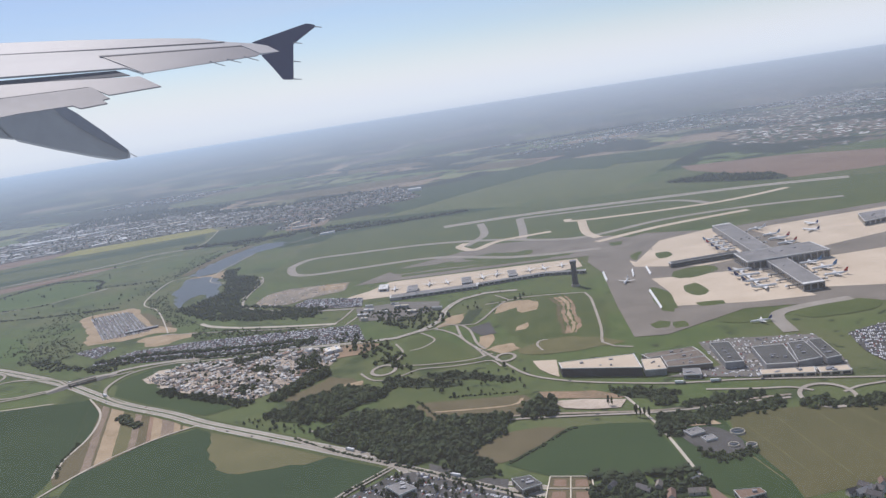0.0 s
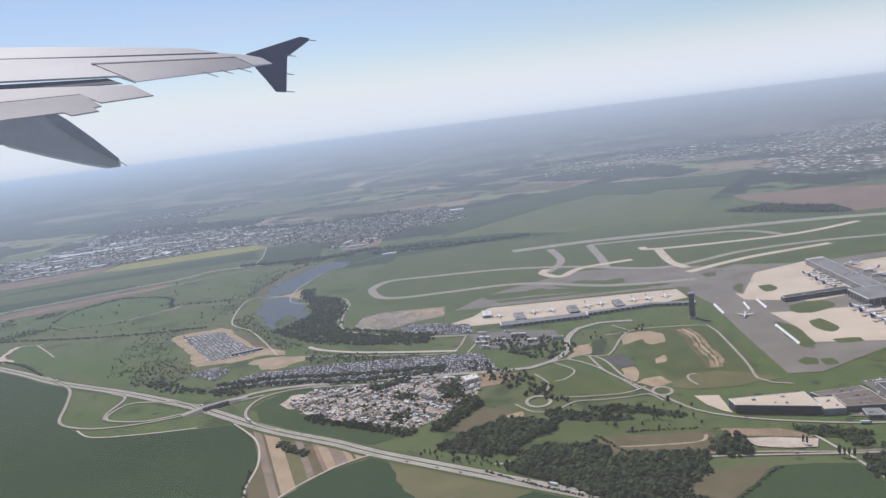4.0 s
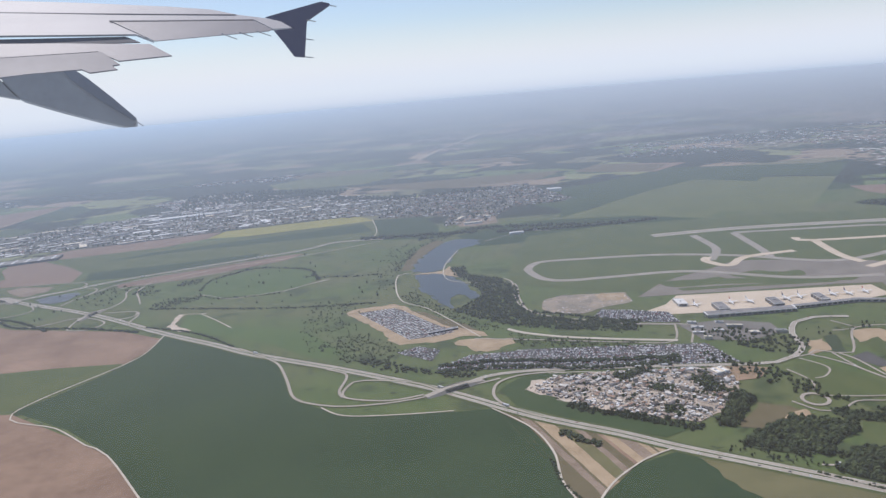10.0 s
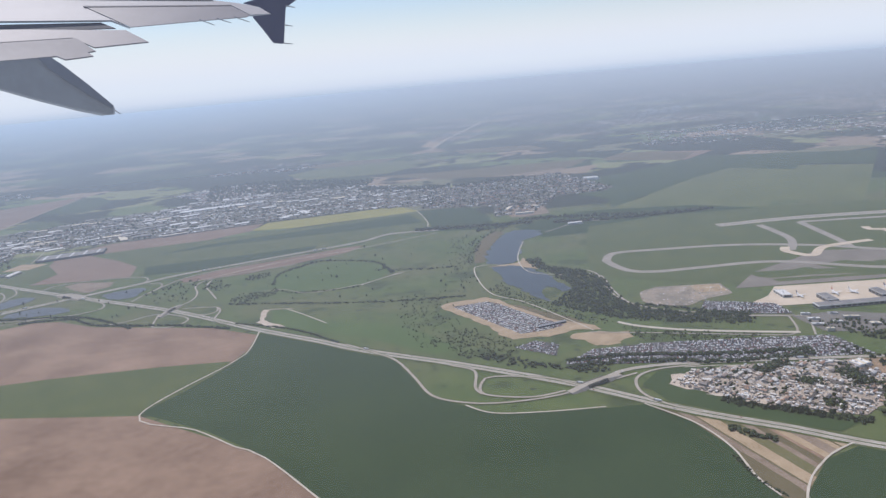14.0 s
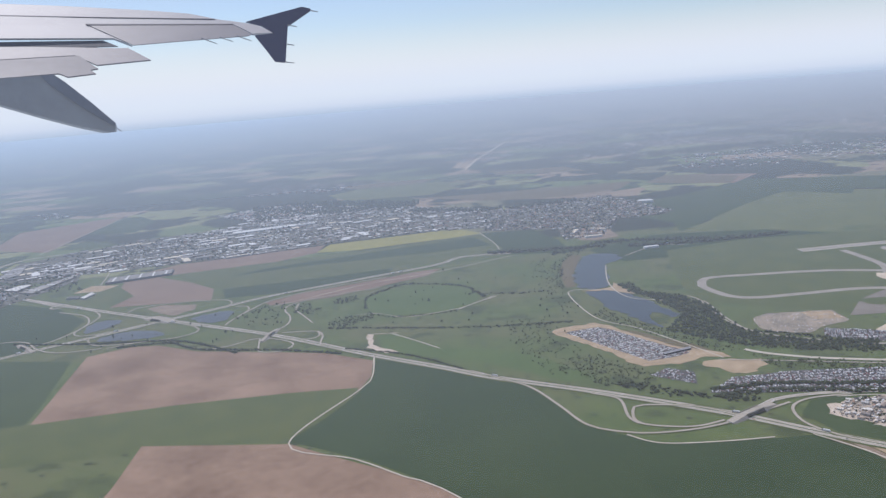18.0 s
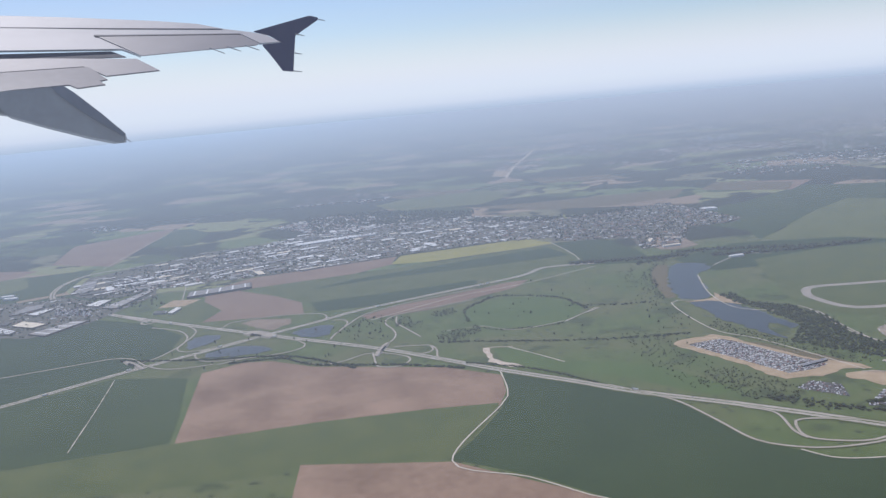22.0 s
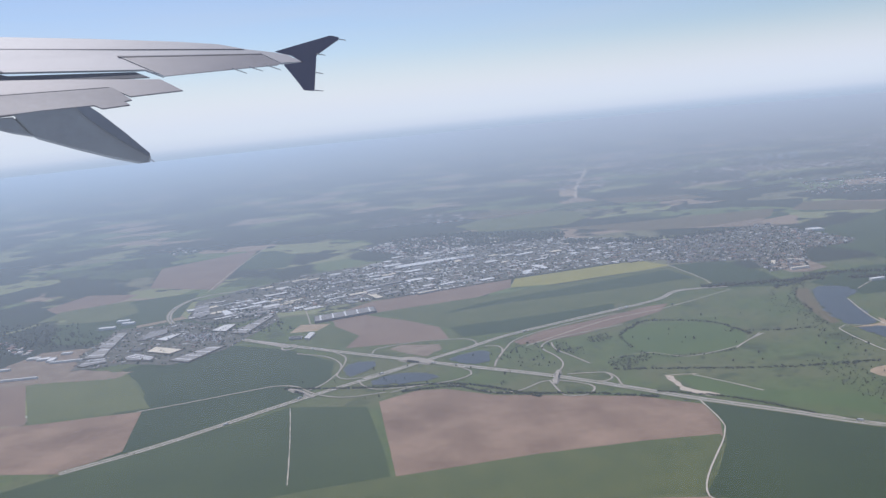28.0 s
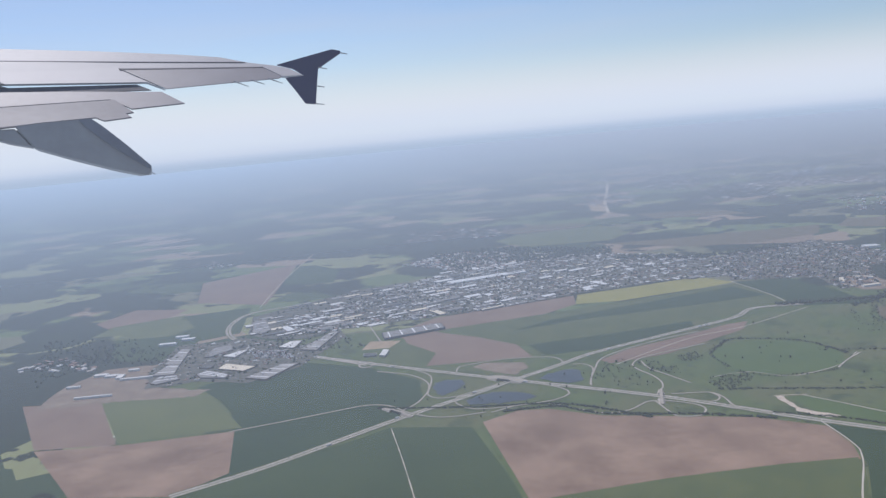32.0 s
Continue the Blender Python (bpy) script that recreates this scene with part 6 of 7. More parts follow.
# ---- works, yards and offices near the road ----
sheet("yard", ASPHALT, "grey asphalt yard behind the cargo halls", "yard", (43.5, 161.9), (49.6, 161.6), (64.7, 157.2), (63.4, 141), (61.8, 135.7), (47, 139.7), (38.2, 143.4), (32.8, 145.7), (43.2, 147.5))
sheet("car_park", LOTGREY, "asphalt parking area by the cargo road", "car park", (70.3, 155.1), (79.3, 158.3), (68.8, 138.5), (68.5, 145.1))
sheet("car_park", LOTGREY, "asphalt parking among office buildings", "car park", (-24, 114.9), (-16.8, 120.9), (-12, 121.5), (-3.1, 113.9), (5.2, 107.1))
sheet("car_park", LOTGREY, "asphalt parking among office buildings", "car park", (-10.7, 123.5), (-3, 116.4), (1.1, 114.5), (0.8, 111), (-3.1, 114.3), (-10.7, 120.9))
sheet("yard", LOTGREY, "grey ground of the water treatment works", "yard", (28.7, 122.8), (32.6, 122.6), (35.8, 119.1), (35.6, 113.7), (32.6, 112.6), (29.8, 113.9), (28.6, 118), smooth=True, rag=0.8)
sheet("bare_ground", SAND, "sandy heap strip beside the works", "ground", (29.4, 125.8), (31.4, 125.7), (34.9, 124.7), (35.1, 122.8), (31.9, 123.3), (29, 123.9), smooth=True, rag=0.6)
sheet("bare_ground", DUST, "pale cleared building plot", "ground", (11, 142.3), (19.2, 139.9), (23.7, 137.9), (22.1, 134.8), (17.4, 135.6), (12.9, 137.8), rag=0.8)
sheet("yard", SOIL_RED, "reddish farm yard", "yard", (27.2, 105.5), (28.5, 100.7), (26.6, 101))
hall("grey flat-roofed office building", [(-17, 115.8), (-14.5, 116.7), (-12.3, 114), (-14.7, 112.5)], 1.0, WALL, GREY_ROOF, "office_building", 0, GLASS, 4)
hall("dark flat-roofed office building", [(1.5, 112.5), (4.2, 112.7), (5.6, 109.8), (2.7, 108.7)], 1.1, WALL, DARK_ROOF, "office_building", 0, GLASS, 4)
hall("large red-roofed house by a track", [(29.5, 101.5), (32.8, 101.2), (33.1, 99.8), (29.6, 99.1)], 0.7, WALL, SOIL_RED, "manor_house", 0, GLASS, 1)
COURT = [(7.1, 113.3), (12.8, 111.6), (12.2, 104.5), (5.5, 106.4)]
sheet("garden_ground", FALLOW, "brown garden beds inside a cream walled court", "garden", (7.1, 113.3), (12.8, 111.6), (12.2, 104.5), (5.5, 106.4))


def court_wall(a, b, w=0.16, h=0.28):
    """A low cream wall of the garden court."""
    a, b = Vector(a), Vector(b)
    s = Vector((-(b - a).y, (b - a).x)).normalized() * w / 2
    ob = new("garden_wall", mesh_of("garden_wall", *prism([(a - s)[:], (b - s)[:], (b + s)[:], (a + s)[:]], 0, h), CREAM_ROOF))
    tagged(ob, "cream stone wall round garden beds", "wall", "garden court walls")


qa, qb, qc, qd = (Vector(p) for p in COURT)
for k in (0, 0.5, 1):
    court_wall(qa.lerp(qb, k), qd.lerp(qc, k))
    court_wall(qa.lerp(qd, k), qb.lerp(qc, k))
for i in range(2):
    for j in range(2):
        corner = lambda u, v: qa.lerp(qb, (i + u) / 2).lerp(qd.lerp(qc, (i + u) / 2), (j + v) / 2)
        bed = [corner(u, v)[:] for u, v in ((0.22, 0.22), (0.78, 0.22), (0.78, 0.78), (0.22, 0.78))]
        sheet("garden_bed", SOIL, "square brown planted bed in a court", "garden bed", *bed)
        for u in (0.22, 0.5, 0.78):
            court_wall(corner(u, 0.22), corner(u, 0.78), 0.06, 0.12)
HAMLET = [house_model(1.5, 1.0, 0.55, 0.42, ROOFS, "red-roofed house in a hamlet garden", "hamlet houses"), house_model(2.2, 1.0, 0.5, 0.4, ROOFS, "long red-roofed farmhouse in a hamlet", "hamlet houses")]
rng = random.Random(55)
for k, (x, y) in enumerate(scatter_in([(12.6, 109.6), (20.3, 108.6), (26.7, 106.3), (25.2, 101.7), (11.9, 105.5)], 6, 2.0, 56) + scatter_in([(42.1, 97.3), (44.9, 98.6), (47.9, 99.2), (46, 95.7)], 16, 1.2, 57)):
    m = HAMLET[k % 2]
    at = set_at(m, x, y, rng.uniform(0, 3.1), rng.uniform(0.7, 1.1), rng.uniform(0.8, 1.1))
    if k < 2:
        m.matrix_basis = at
    else:
        copy_thing(m, at)
hall("small treatment works building", [(28.8, 121.5), (31.2, 122.2), (31.8, 120.2), (29.4, 119.5)], 0.5, STEEL, GREY_ROOF, "works_building", 0, None, 2)
hall("small treatment works shed", [(30.6, 118.8), (32.4, 119.2), (32.8, 117.6), (31, 117.2)], 0.4, WALL, GREY_ROOF, "works_building", 0, None, 1)


def settling_tank(x, y, r):
    root = new("settling_tank")
    root.location = (x, y, 0.05)
    tagged(root, "round concrete settling tank with dark water", "tank", "treatment tanks")
    bm = bmesh.new()
    bmesh.ops.create_cone(bm, segments=28, radius1=r, radius2=r, depth=0.3, cap_ends=False, matrix=Matrix.Translation((0, 0, 0.15)))
    bmesh.ops.solidify(bm, geom=list(bm.faces), thickness=0.12)
    part_bm("rim", bm, CHALK, root)
    bm = bmesh.new()
    bmesh.ops.create_circle(bm, cap_ends=True, segments=28, radius=r - 0.1, matrix=Matrix.Translation((0, 0, 0.18)))
    part_bm("water", bm, WATER, root)
    part("walkway", mesh_of("walkway", *box_data(-r, r, -0.06, 0.06, 0.3, 0.36), STEEL), root)


for x, y, r in ((36.3, 119.3, 1.1), (34.3, 115.2, 0.8), (36.6, 114.4, 0.8)):
    settling_tank(x, y, r)

# ---- warehouses beside the interchange ----
sheet("yard", TOWN, "grey yards and verges between warehouses", "yard", (-437, 377.4), (-444, 403), (-443, 452.9), (-418.1, 450.2), (-410.5, 456.5), (-373.8, 426.5), (-359.2, 454.1), (-354.3, 436.6), (-371.6, 388.7), (-391.3, 371.9), (-415.5, 381.6), rag=1.5)
sheet("grass_patch", MEADOW, "green island inside an oval road", "grass", (-400, 480), (-383, 500.7), (-360.3, 507.2), (-360.9, 474.2), (-385.2, 468.5), smooth=True)
for label, pts, roof, strips in (
        ("cream-roofed square warehouse beside others", [(-410.3, 397.4), (-408.1, 404.9), (-392.5, 394.8), (-397, 389.3)], CREAM_ROOF, 0), ("long pale grey warehouse by a field", [(-394.1, 378.1), (-380.1, 394.9), (-372.6, 393.2), (-384, 372.3)], STEEL_ROOF, 4), ("grey warehouse with a rounded end", [(-422.5, 420.7), (-421, 437.9), (-412.9, 440.3), (-410.3, 430.6), (-418.5, 421.3)], GREY_ROOF, 0),
        ("pale-roofed warehouse beside a car park", [(-413.1, 419.3), (-405.9, 426.8), (-401.8, 427.4), (-406.2, 414.8)], PALE_ROOF, 3), ("long grey warehouse beside a tree belt", [(-439.8, 414.2), (-438.8, 442.4), (-433.7, 440.5), (-431.4, 411.3)], STEEL_ROOF, 2), ("grey warehouse beside a tree belt", [(-440.2, 396.2), (-437.1, 414.2), (-431.7, 412.3), (-429.6, 395.2)], STEEL_ROOF, 2),
        ("low grey warehouse with loading yard", [(-437.3, 384.3), (-435.9, 393.9), (-428.2, 393.9), (-424.7, 386.7), (-433.9, 381.6)], GREY_ROOF, 2), ("grey banded warehouse beside other halls", [(-418.6, 391.5), (-415.3, 396.4), (-402.7, 386), (-402.9, 381.1), (-415, 385.2)], GREY_ROOF, 3), ("small dark hall between warehouses", [(-420.2, 402.7), (-417.9, 407.4), (-413.4, 404.9), (-414.2, 399.7)], DARK_ROOF, 0), ("pale-roofed hall beside the town road", [(-387.1, 426.1), (-382, 436.1), (-376.2, 435), (-378.6, 421.8)], PALE_ROOF, 0),
        ("long grey hall along the town road", [(-375.3, 417.4), (-361.7, 449), (-358.5, 446.5), (-366.6, 413.1)], STEEL_ROOF, 3), ("large grey-roofed factory at a bend", [(-406.6, 463.6), (-411.1, 489), (-404.7, 493.3), (-397, 466), (-401, 457.7)], GREY_ROOF, 2)):
    hall(label, pts, 0.7, FALLOW_WALL, roof, "warehouse", strips, None, 3, "warehouses")
woods("trees between warehouses", [(-437, 377.4), (-444, 403), (-443, 452.9), (-418.1, 450.2), (-410.5, 456.5), (-373.8, 426.5), (-359.2, 454.1), (-354.3, 436.6), (-371.6, 388.7), (-391.3, 371.9), (-415.5, 381.6)], 330, (0.4, 1.1), 401)
stuff("yard_boxes", BOX, [(x, y, 0, 0.4, rng.uniform(0.5, 2.5), rng.uniform(0.4, 1.2), rng.uniform(0.3, 0.6)) for x, y in scatter_in([(-437, 377.4), (-444, 403), (-443, 452.9), (-418.1, 450.2), (-410.5, 456.5), (-373.8, 426.5), (-359.2, 454.1), (-354.3, 436.6), (-371.6, 388.7), (-391.3, 371.9), (-415.5, 381.6)], 160, 0, 402)], FAR_ROOFS, "containers and sheds between warehouses", "sheds")
LOT = [(-401.2, 426.2), (-384.3, 422), (-374.9, 403.6), (-395.8, 412.2)]
stuff("parked_cars", CAR_BODY, [(x, y, 0.05, 0.4 + random.choice((0, 3.14)), 1.6, 1.5, 1.8) for x, y in scatter_in(LOT, 260, 0.6, 27)], CAR_STUFF, "cars and vans parked between warehouses", "cars")
for k, (x, y) in enumerate(scatter_in([(-400, 480), (-383, 500.7), (-360.3, 507.2), (-360.9, 474.2), (-385.2, 468.5)], 16, 4.0, 28)):
    hall("small white works building inside an oval road", [(x - 1.8, y - 1), (x + 1.8, y - 0.4), (x + 1.6, y + 0.9), (x - 2, y + 0.3)], 0.7, WALL, WHITE, "works_hall", 0, None, 0, "works halls")
hall("long dark shed with white roof bands", [(-335.9, 433), (-305.5, 442), (-303.6, 431.5), (-334.1, 421)], 1.0, DARKMETAL, GREY_ROOF, "warehouse", 5, None, 0, "warehouses")
hall("small white-roofed farm shed", [(-334, 402), (-331.3, 400), (-333, 390.5), (-335.7, 392.5)], 0.8, WALL, PALE_ROOF, "farm_shed", 0, None, 0)
hall("small dark farm shed", [(-343, 398), (-337, 397), (-337, 393.5), (-343, 394.5)], 0.7, WALL, DARK_ROOF, "farm_shed", 0, None, 0)
hall("very long white factory roof in the town", [(-297, 554), (-245, 569), (-243.5, 562), (-295, 546)], 0.8, WHITE, WHITE, "factory", 8, None, 4)
for x, y, w, d in ((-450, 456, 9, 3), (-441, 463, 7, 3), (-446, 470, 7, 3)):
    hall("white farm hall among fields", [(x - w / 2, y - d / 2), (x + w / 2, y - d / 2), (x + w / 2, y + d / 2), (x - w / 2, y + d / 2)], 1.0, WHITE, WHITE, "farm_hall", 0, None, 0)
for x, y, w, d in ((-475, 391, 3, 1.6), (-472, 391, 3, 1.6), (-453, 411, 5, 2), (-458, 373, 16, 1.2), (-447, 396, 15, 1.4), (-461, 404, 6, 3), (-467, 407, 6, 3), (-456, 401, 3, 6)):
    hall("pale farm shed at the field's edge", [(x - w / 2, y - d / 2), (x + w / 2, y - d / 2), (x + w / 2, y + d / 2), (x - w / 2, y + d / 2)], 0.8, WHITE, PALE_ROOF, "farm_hall", 0, None, 0)

# ---- the town: works and houses ----
rng = random.Random(21)
BAND = [(-390.4, 448.7), (-386.6, 495), (-342.7, 541), (-296.6, 589.1), (-241.2, 647.1), (-175.1, 601.2), (-124.2, 565.8), (-132.3, 490.3), (-172.3, 494.3), (-226.6, 482.7), (-271.3, 466.9), (-308.2, 461.1), (-343.7, 453.9)]
sheet("town_ground", TOWN, "dry grass and yards of an industrial estate", "ground", (-390.4, 448.7), (-386.6, 495), (-342.7, 541), (-296.6, 589.1), (-241.2, 647.1), (-175.1, 601.2), (-124.2, 565.8), (-132.3, 490.3), (-172.3, 494.3), (-226.6, 482.7), (-271.3, 466.9), (-308.2, 461.1), (-343.7, 453.9), rag=3)
for k, (x, y) in enumerate(scatter_in(BAND, 150, 6.5, 22)):
    a = 0.42 + rng.choice((0, math.pi / 2)) * (rng.random() < 0.25)
    w, d, h = rng.uniform(4, 15) * (0.6 + 0.4 * (x < -200)), rng.uniform(2.2, 5.5), rng.uniform(0.4, 0.85)
    c, s = math.cos(a), math.sin(a)
    pts = [(x + c * u * w / 2 - s * v * d / 2, y + s * u * w / 2 + c * v * d / 2) for u, v in ((-1, -1), (1, -1), (1, 1), (-1, 1))]
    hall("flat-roofed works hall in the industrial estate", pts, h, rng.choice((WALL, FALLOW_WALL, STEEL)), rng.choice((GREY_ROOF, GREY_ROOF, STEEL_ROOF, WHITE, DARK_ROOF, CREAM_ROOF, PALE_ROOF, WHITE)), "works_hall", rng.choice((0, 0, 3)), None, 0, "works halls")
sheet("town_ground", TOWN, "grey yards round an oval road", "ground", (-408.8, 463.1), (-414.3, 505.6), (-393, 525.3), (-353.1, 558.8), (-323.3, 569.1), (-330.4, 534.6), (-348.7, 479.9), (-359.2, 454.1), (-375.5, 440.4), (-397.2, 448.9), rag=1.5)
for k, (x, y) in enumerate(scatter_in([(-408.8, 463.1), (-414.3, 505.6), (-393, 525.3), (-353.1, 558.8), (-323.3, 569.1), (-330.4, 534.6), (-348.7, 479.9), (-359.2, 454.1), (-375.5, 440.4), (-397.2, 448.9)], 46, 5.5, 29)):
    a, w, d = 0.42 + rng.gauss(0, 0.06), rng.uniform(4, 13), rng.uniform(2, 5)
    c, q = math.cos(a), math.sin(a)
    pts = [(x + c * u * w / 2 - q * v * d / 2, y + q * u * w / 2 + c * v * d / 2) for u, v in ((-1, -1), (1, -1), (1, 1), (-1, 1))]
    hall("flat-roofed works hall beside an oval road", pts, rng.uniform(0.4, 0.7), rng.choice((WALL, FALLOW_WALL)), rng.choice((GREY_ROOF, STEEL_ROOF, CREAM_ROOF, DARK_ROOF, PALE_ROOF)), "works_hall", 0, None, 0, "works halls")
woods("trees among the works", [(-408.8, 463.1), (-414.3, 505.6), (-393, 525.3), (-353.1, 558.8), (-323.3, 569.1), (-330.4, 534.6), (-348.7, 479.9), (-359.2, 454.1), (-375.5, 440.4), (-397.2, 448.9)], 380, (0.4, 1.1), 403)
far_box = lambda p, lo, hi, h, a=0.4: (p[0], p[1], 0, a + rng.choice((0, 1.57)) + rng.gauss(0, 0.1), rng.uniform(lo, hi), rng.uniform(lo, hi) * 0.7, rng.uniform(h * 0.6, h * 1.3))
stuff("town_houses", BOX, [far_box(p, 0.9, 2.6, 0.5) for p in scatter_in(BAND, 1100, 0, 23)], FAR_ROOFS, "small works and houses between the halls", "houses")
PALE_TOWN = palette("pale_town_roofs", [(0.84, 0.83, 0.80), (0.62, 0.59, 0.55), (0.42, 0.39, 0.36), (0.86, 0.85, 0.83)], obj=False)
stuff("town_sheds", BOX, [far_box(p, 0.7, 2.8, 0.4) for p in scatter_in(BAND, 900, 0, 230)], PALE_TOWN, "pale sheds and vans between the halls", "sheds")
stuff("town_cars", CAR_BODY, [(x, y, 0.05, 0.4 + rng.choice((0, 1.57)), 1.3, 1.3, 1.4) for x, y in scatter_in(BAND, 1200, 0, 24)], CAR_STUFF, "cars and vans parked round the works", "cars")
VILLAGE = [(-127.4, 549.8), (-82, 563.1), (-42.1, 577.2), (-21.6, 494.5), (-29.5, 483.9), (-57.7, 480.8), (-76.3, 438.7), (-99.7, 432), (-95.9, 464.7), (-138.1, 478.3)]
sheet("garden_ground", TOWN, "gardens and yards of a village", "ground", *VILLAGE, rag=3)
HOUSES = [house_model(1.7, 1.1, 0.6, 0.42, ROOFS, "village house with a pitched tiled roof", "village houses"),
          house_model(2.6, 1.2, 0.7, 0.45, ROOFS, "long village house with a pitched roof", "village houses")]
for k, (x, y) in enumerate(scatter_in(VILLAGE, 230, 2.2, 25)):
    m = HOUSES[k % 2]
    at = set_at(m, x, y, rng.choice((0.3, 0.3 + math.pi / 2)) + rng.gauss(0, 0.25), rng.uniform(0.95, 1.5), rng.uniform(1.0, 1.4), rng.uniform(0.9, 1.2))
    if k < 2:
        m.matrix_basis = at
    else:
        copy_thing(m, at)
stuff("village_outbuildings", BOX, [far_box(p, 0.6, 1.6, 0.5) for p in scatter_in(VILLAGE, 350, 0, 26)], FAR_ROOFS, "garages and sheds among village gardens", "houses")
sheet("yard", FALLOW_EARTH, "brown yard of a walled farm", "yard", (-94, 446.1), (-82.6, 459.4), (-70.8, 449.8), (-70.9, 429.5), (-83.5, 423.9), (-91.3, 426.6))
for pts in ([(-93.6, 445), (-89, 455), (-87, 454), (-91.6, 444)], [(-88.5, 433.5), (-79, 434.5), (-79, 432), (-88.5, 431)], [(-80, 455), (-73, 450), (-74, 448), (-81, 453)]):
    hall("long white farm building round a brown yard", pts, 1.0, WHITE, CREAM_ROOF, "farm_court", 0, None, 0, "farm court buildings")
hall("white flat-roofed village hall", [(-31, 537), (-22, 536), (-22, 530), (-31, 531)], 1.4, WHITE, WHITE, "village_hall", 0, None, 0)
hall("white shed by the pond", [(-68, 395.5), (-61, 396.5), (-61, 394), (-68, 393)], 0.8, WHITE, WHITE, "pond_shed", 0, None, 0)
hall("white shed by the pond", [(-58, 401), (-54, 402), (-54, 400), (-58, 399)], 0.6, WHITE, PALE_ROOF, "pond_shed", 0, None, 0)


def far_town(name, label, outline, count, seed, big=0.0):
    """A distant town: roofs thick in some quarters and thin in others."""
    places = []
    for p in scatter_in(outline, count, 0, seed):
        if noise.noise(Vector((p[0] * 0.012, p[1] * 0.008, seed))) > -0.12:
            s = rng.uniform(0.9, 2.1) * (1 + p[1] / 2200)
            if rng.random() < big:
                s *= 2.4
            places.append((p[0], p[1], 0, rng.uniform(0, 3.1), s * 1.3, s, rng.uniform(0.4, 0.9)))
    stuff(name, BOX, places, FAR_ROOFS, label, "town")


far_town("distant_town", "reddish roofs of a wide distant town", [(30, 800), (60, 680), (200, 660), (330, 560), (520, 600), (1100, 1200), (1100, 2000), (300, 1700), (60, 1100)], 15000, 31, 0.02)
far_town("distant_town", "roofs of a far suburb in haze", [(-120, 900), (20, 860), (60, 1100), (200, 1500), (-100, 1400)], 2200, 32, 0.04)
far_town("distant_village", "pale roofs of a far village", [(-330, 760), (-240, 740), (-220, 800), (-320, 830)], 160, 33, 0.06)
far_town("distant_village", "pale roofs of a far village", [(-560, 700), (-470, 720), (-500, 760)], 60, 34, 0.1)
far_town("distant_hamlet", "roofs of a hamlet among trees", [(-500, 470), (-440, 430), (-470, 415), (-520, 430)], 120, 35)
far_town("suburb_houses", "small pitched houses behind the works", [(-325, 639), (-298.1, 675.6), (-254.1, 662.8), (-242.3, 631.1), (-248.8, 585.9), (-292, 598.7)], 520, 36)
stuff("suburb_sheds", BOX, [far_box(p, 0.8, 2.0, 0.8) for p in scatter_in([(-325, 639), (-298.1, 675.6), (-254.1, 662.8), (-242.3, 631.1), (-248.8, 585.9), (-292, 598.7)], 160, 0, 37)], PALE_TOWN, "pale houses among gardens behind the works", "houses")
stuff("village_white_roofs", BOX, [far_box(p, 0.9, 2.4, 0.6) for p in scatter_in(VILLAGE, 120, 0, 261)], PALE_TOWN, "pale roofs and walls in the village", "houses")
stuff("tower_blocks", BOX, [(150 + 7 * k, 1030 + rng.uniform(-6, 6), 0, 0.3, 4, 3, rng.uniform(4, 8)) for k in range(7)], WHITE, "white distant tower blocks above a town", "tower blocks")

# ---- bridges ----
def overpass(label, x, y, deg, length, width):
    root = new("overpass")
    tagged(root, label, "bridge", "road bridges")
    part("deck", mesh_of("deck", *box_data(-length / 2, length / 2, -width / 2, width / 2, 0.72, 0.84), ROADGREY), root)
    for s in (-1, 1):
        y0 = s * width / 2
        part("parapet", mesh_of("parapet", *box_data(-length / 2, length / 2, y0 - 0.05, y0 + 0.05, 0.62, 1.0), CONCRETE_GREY), root)
        x0 = s * length / 2
        v = [(x0, -width / 2, 0.8), (x0, width / 2, 0.8), (x0 + s * 5, width / 2, 0.28), (x0 + s * 5, -width / 2, 0.28), (x0, -width / 2 - 0.9, 0), (x0, width / 2 + 0.9, 0), (x0 + s * 5, width / 2 + 0.3, 0), (x0 + s * 5, -width / 2 - 0.3, 0)]
        part("ramp", mesh_of("ramp", v, [(0, 1, 2, 3), (0, 3, 7, 4), (1, 5, 6, 2), (0, 4, 5, 1), (2, 6, 7, 3)], ROADGREY), root)
        part("pier", mesh_of("pier", *box_data(s * length * 0.22 - 0.1, s * length * 0.22 + 0.1, -width * 0.4, width * 0.4, 0, 0.72), CONCRETE_GREY), root)
    root.matrix_basis = set_at(root, x, y, radians(deg))


overpass("grey concrete bridge over the motorway", -99, 197.3, 30, 6.5, 1.9)
overpass("grey motorway bridge at the interchange", -283.5, 340.5, -38, 6, 4.2)
overpass("grey slip road bridge over the motorway", -326.5, 315, -48, 6, 1.2)
overpass("small grey bridge over the motorway", -233, 303.5, 75, 5, 1.2)


def ring_road(x, y, r, w):
    pts = [(x + r * math.cos(k * math.pi / 12), y + 1.25 * r * math.sin(k * math.pi / 12)) for k in range(24)]
    z = level() + 0.008
    v = [((x + (p - x) * k), (y + (q - y) * k), z) for p, q in pts for k in (1 - w / r / 2, 1 + w / r / 2)]
    f = [(2 * i, 2 * i + 1, (2 * i + 3) % 48, (2 * i + 2) % 48) for i in range(24)]
    tagged(new("roundabout", mesh_of("roundabout", v, f, ROADGREY)), "grey asphalt roundabout with a grass middle", "roundabout", kind="structure")


ring_road(-21.4, 173, 2.6, 0.8)
ring_road(5.0, 170, 2.0, 0.7)
ring_road(-341, 381, 3.2, 0.9)
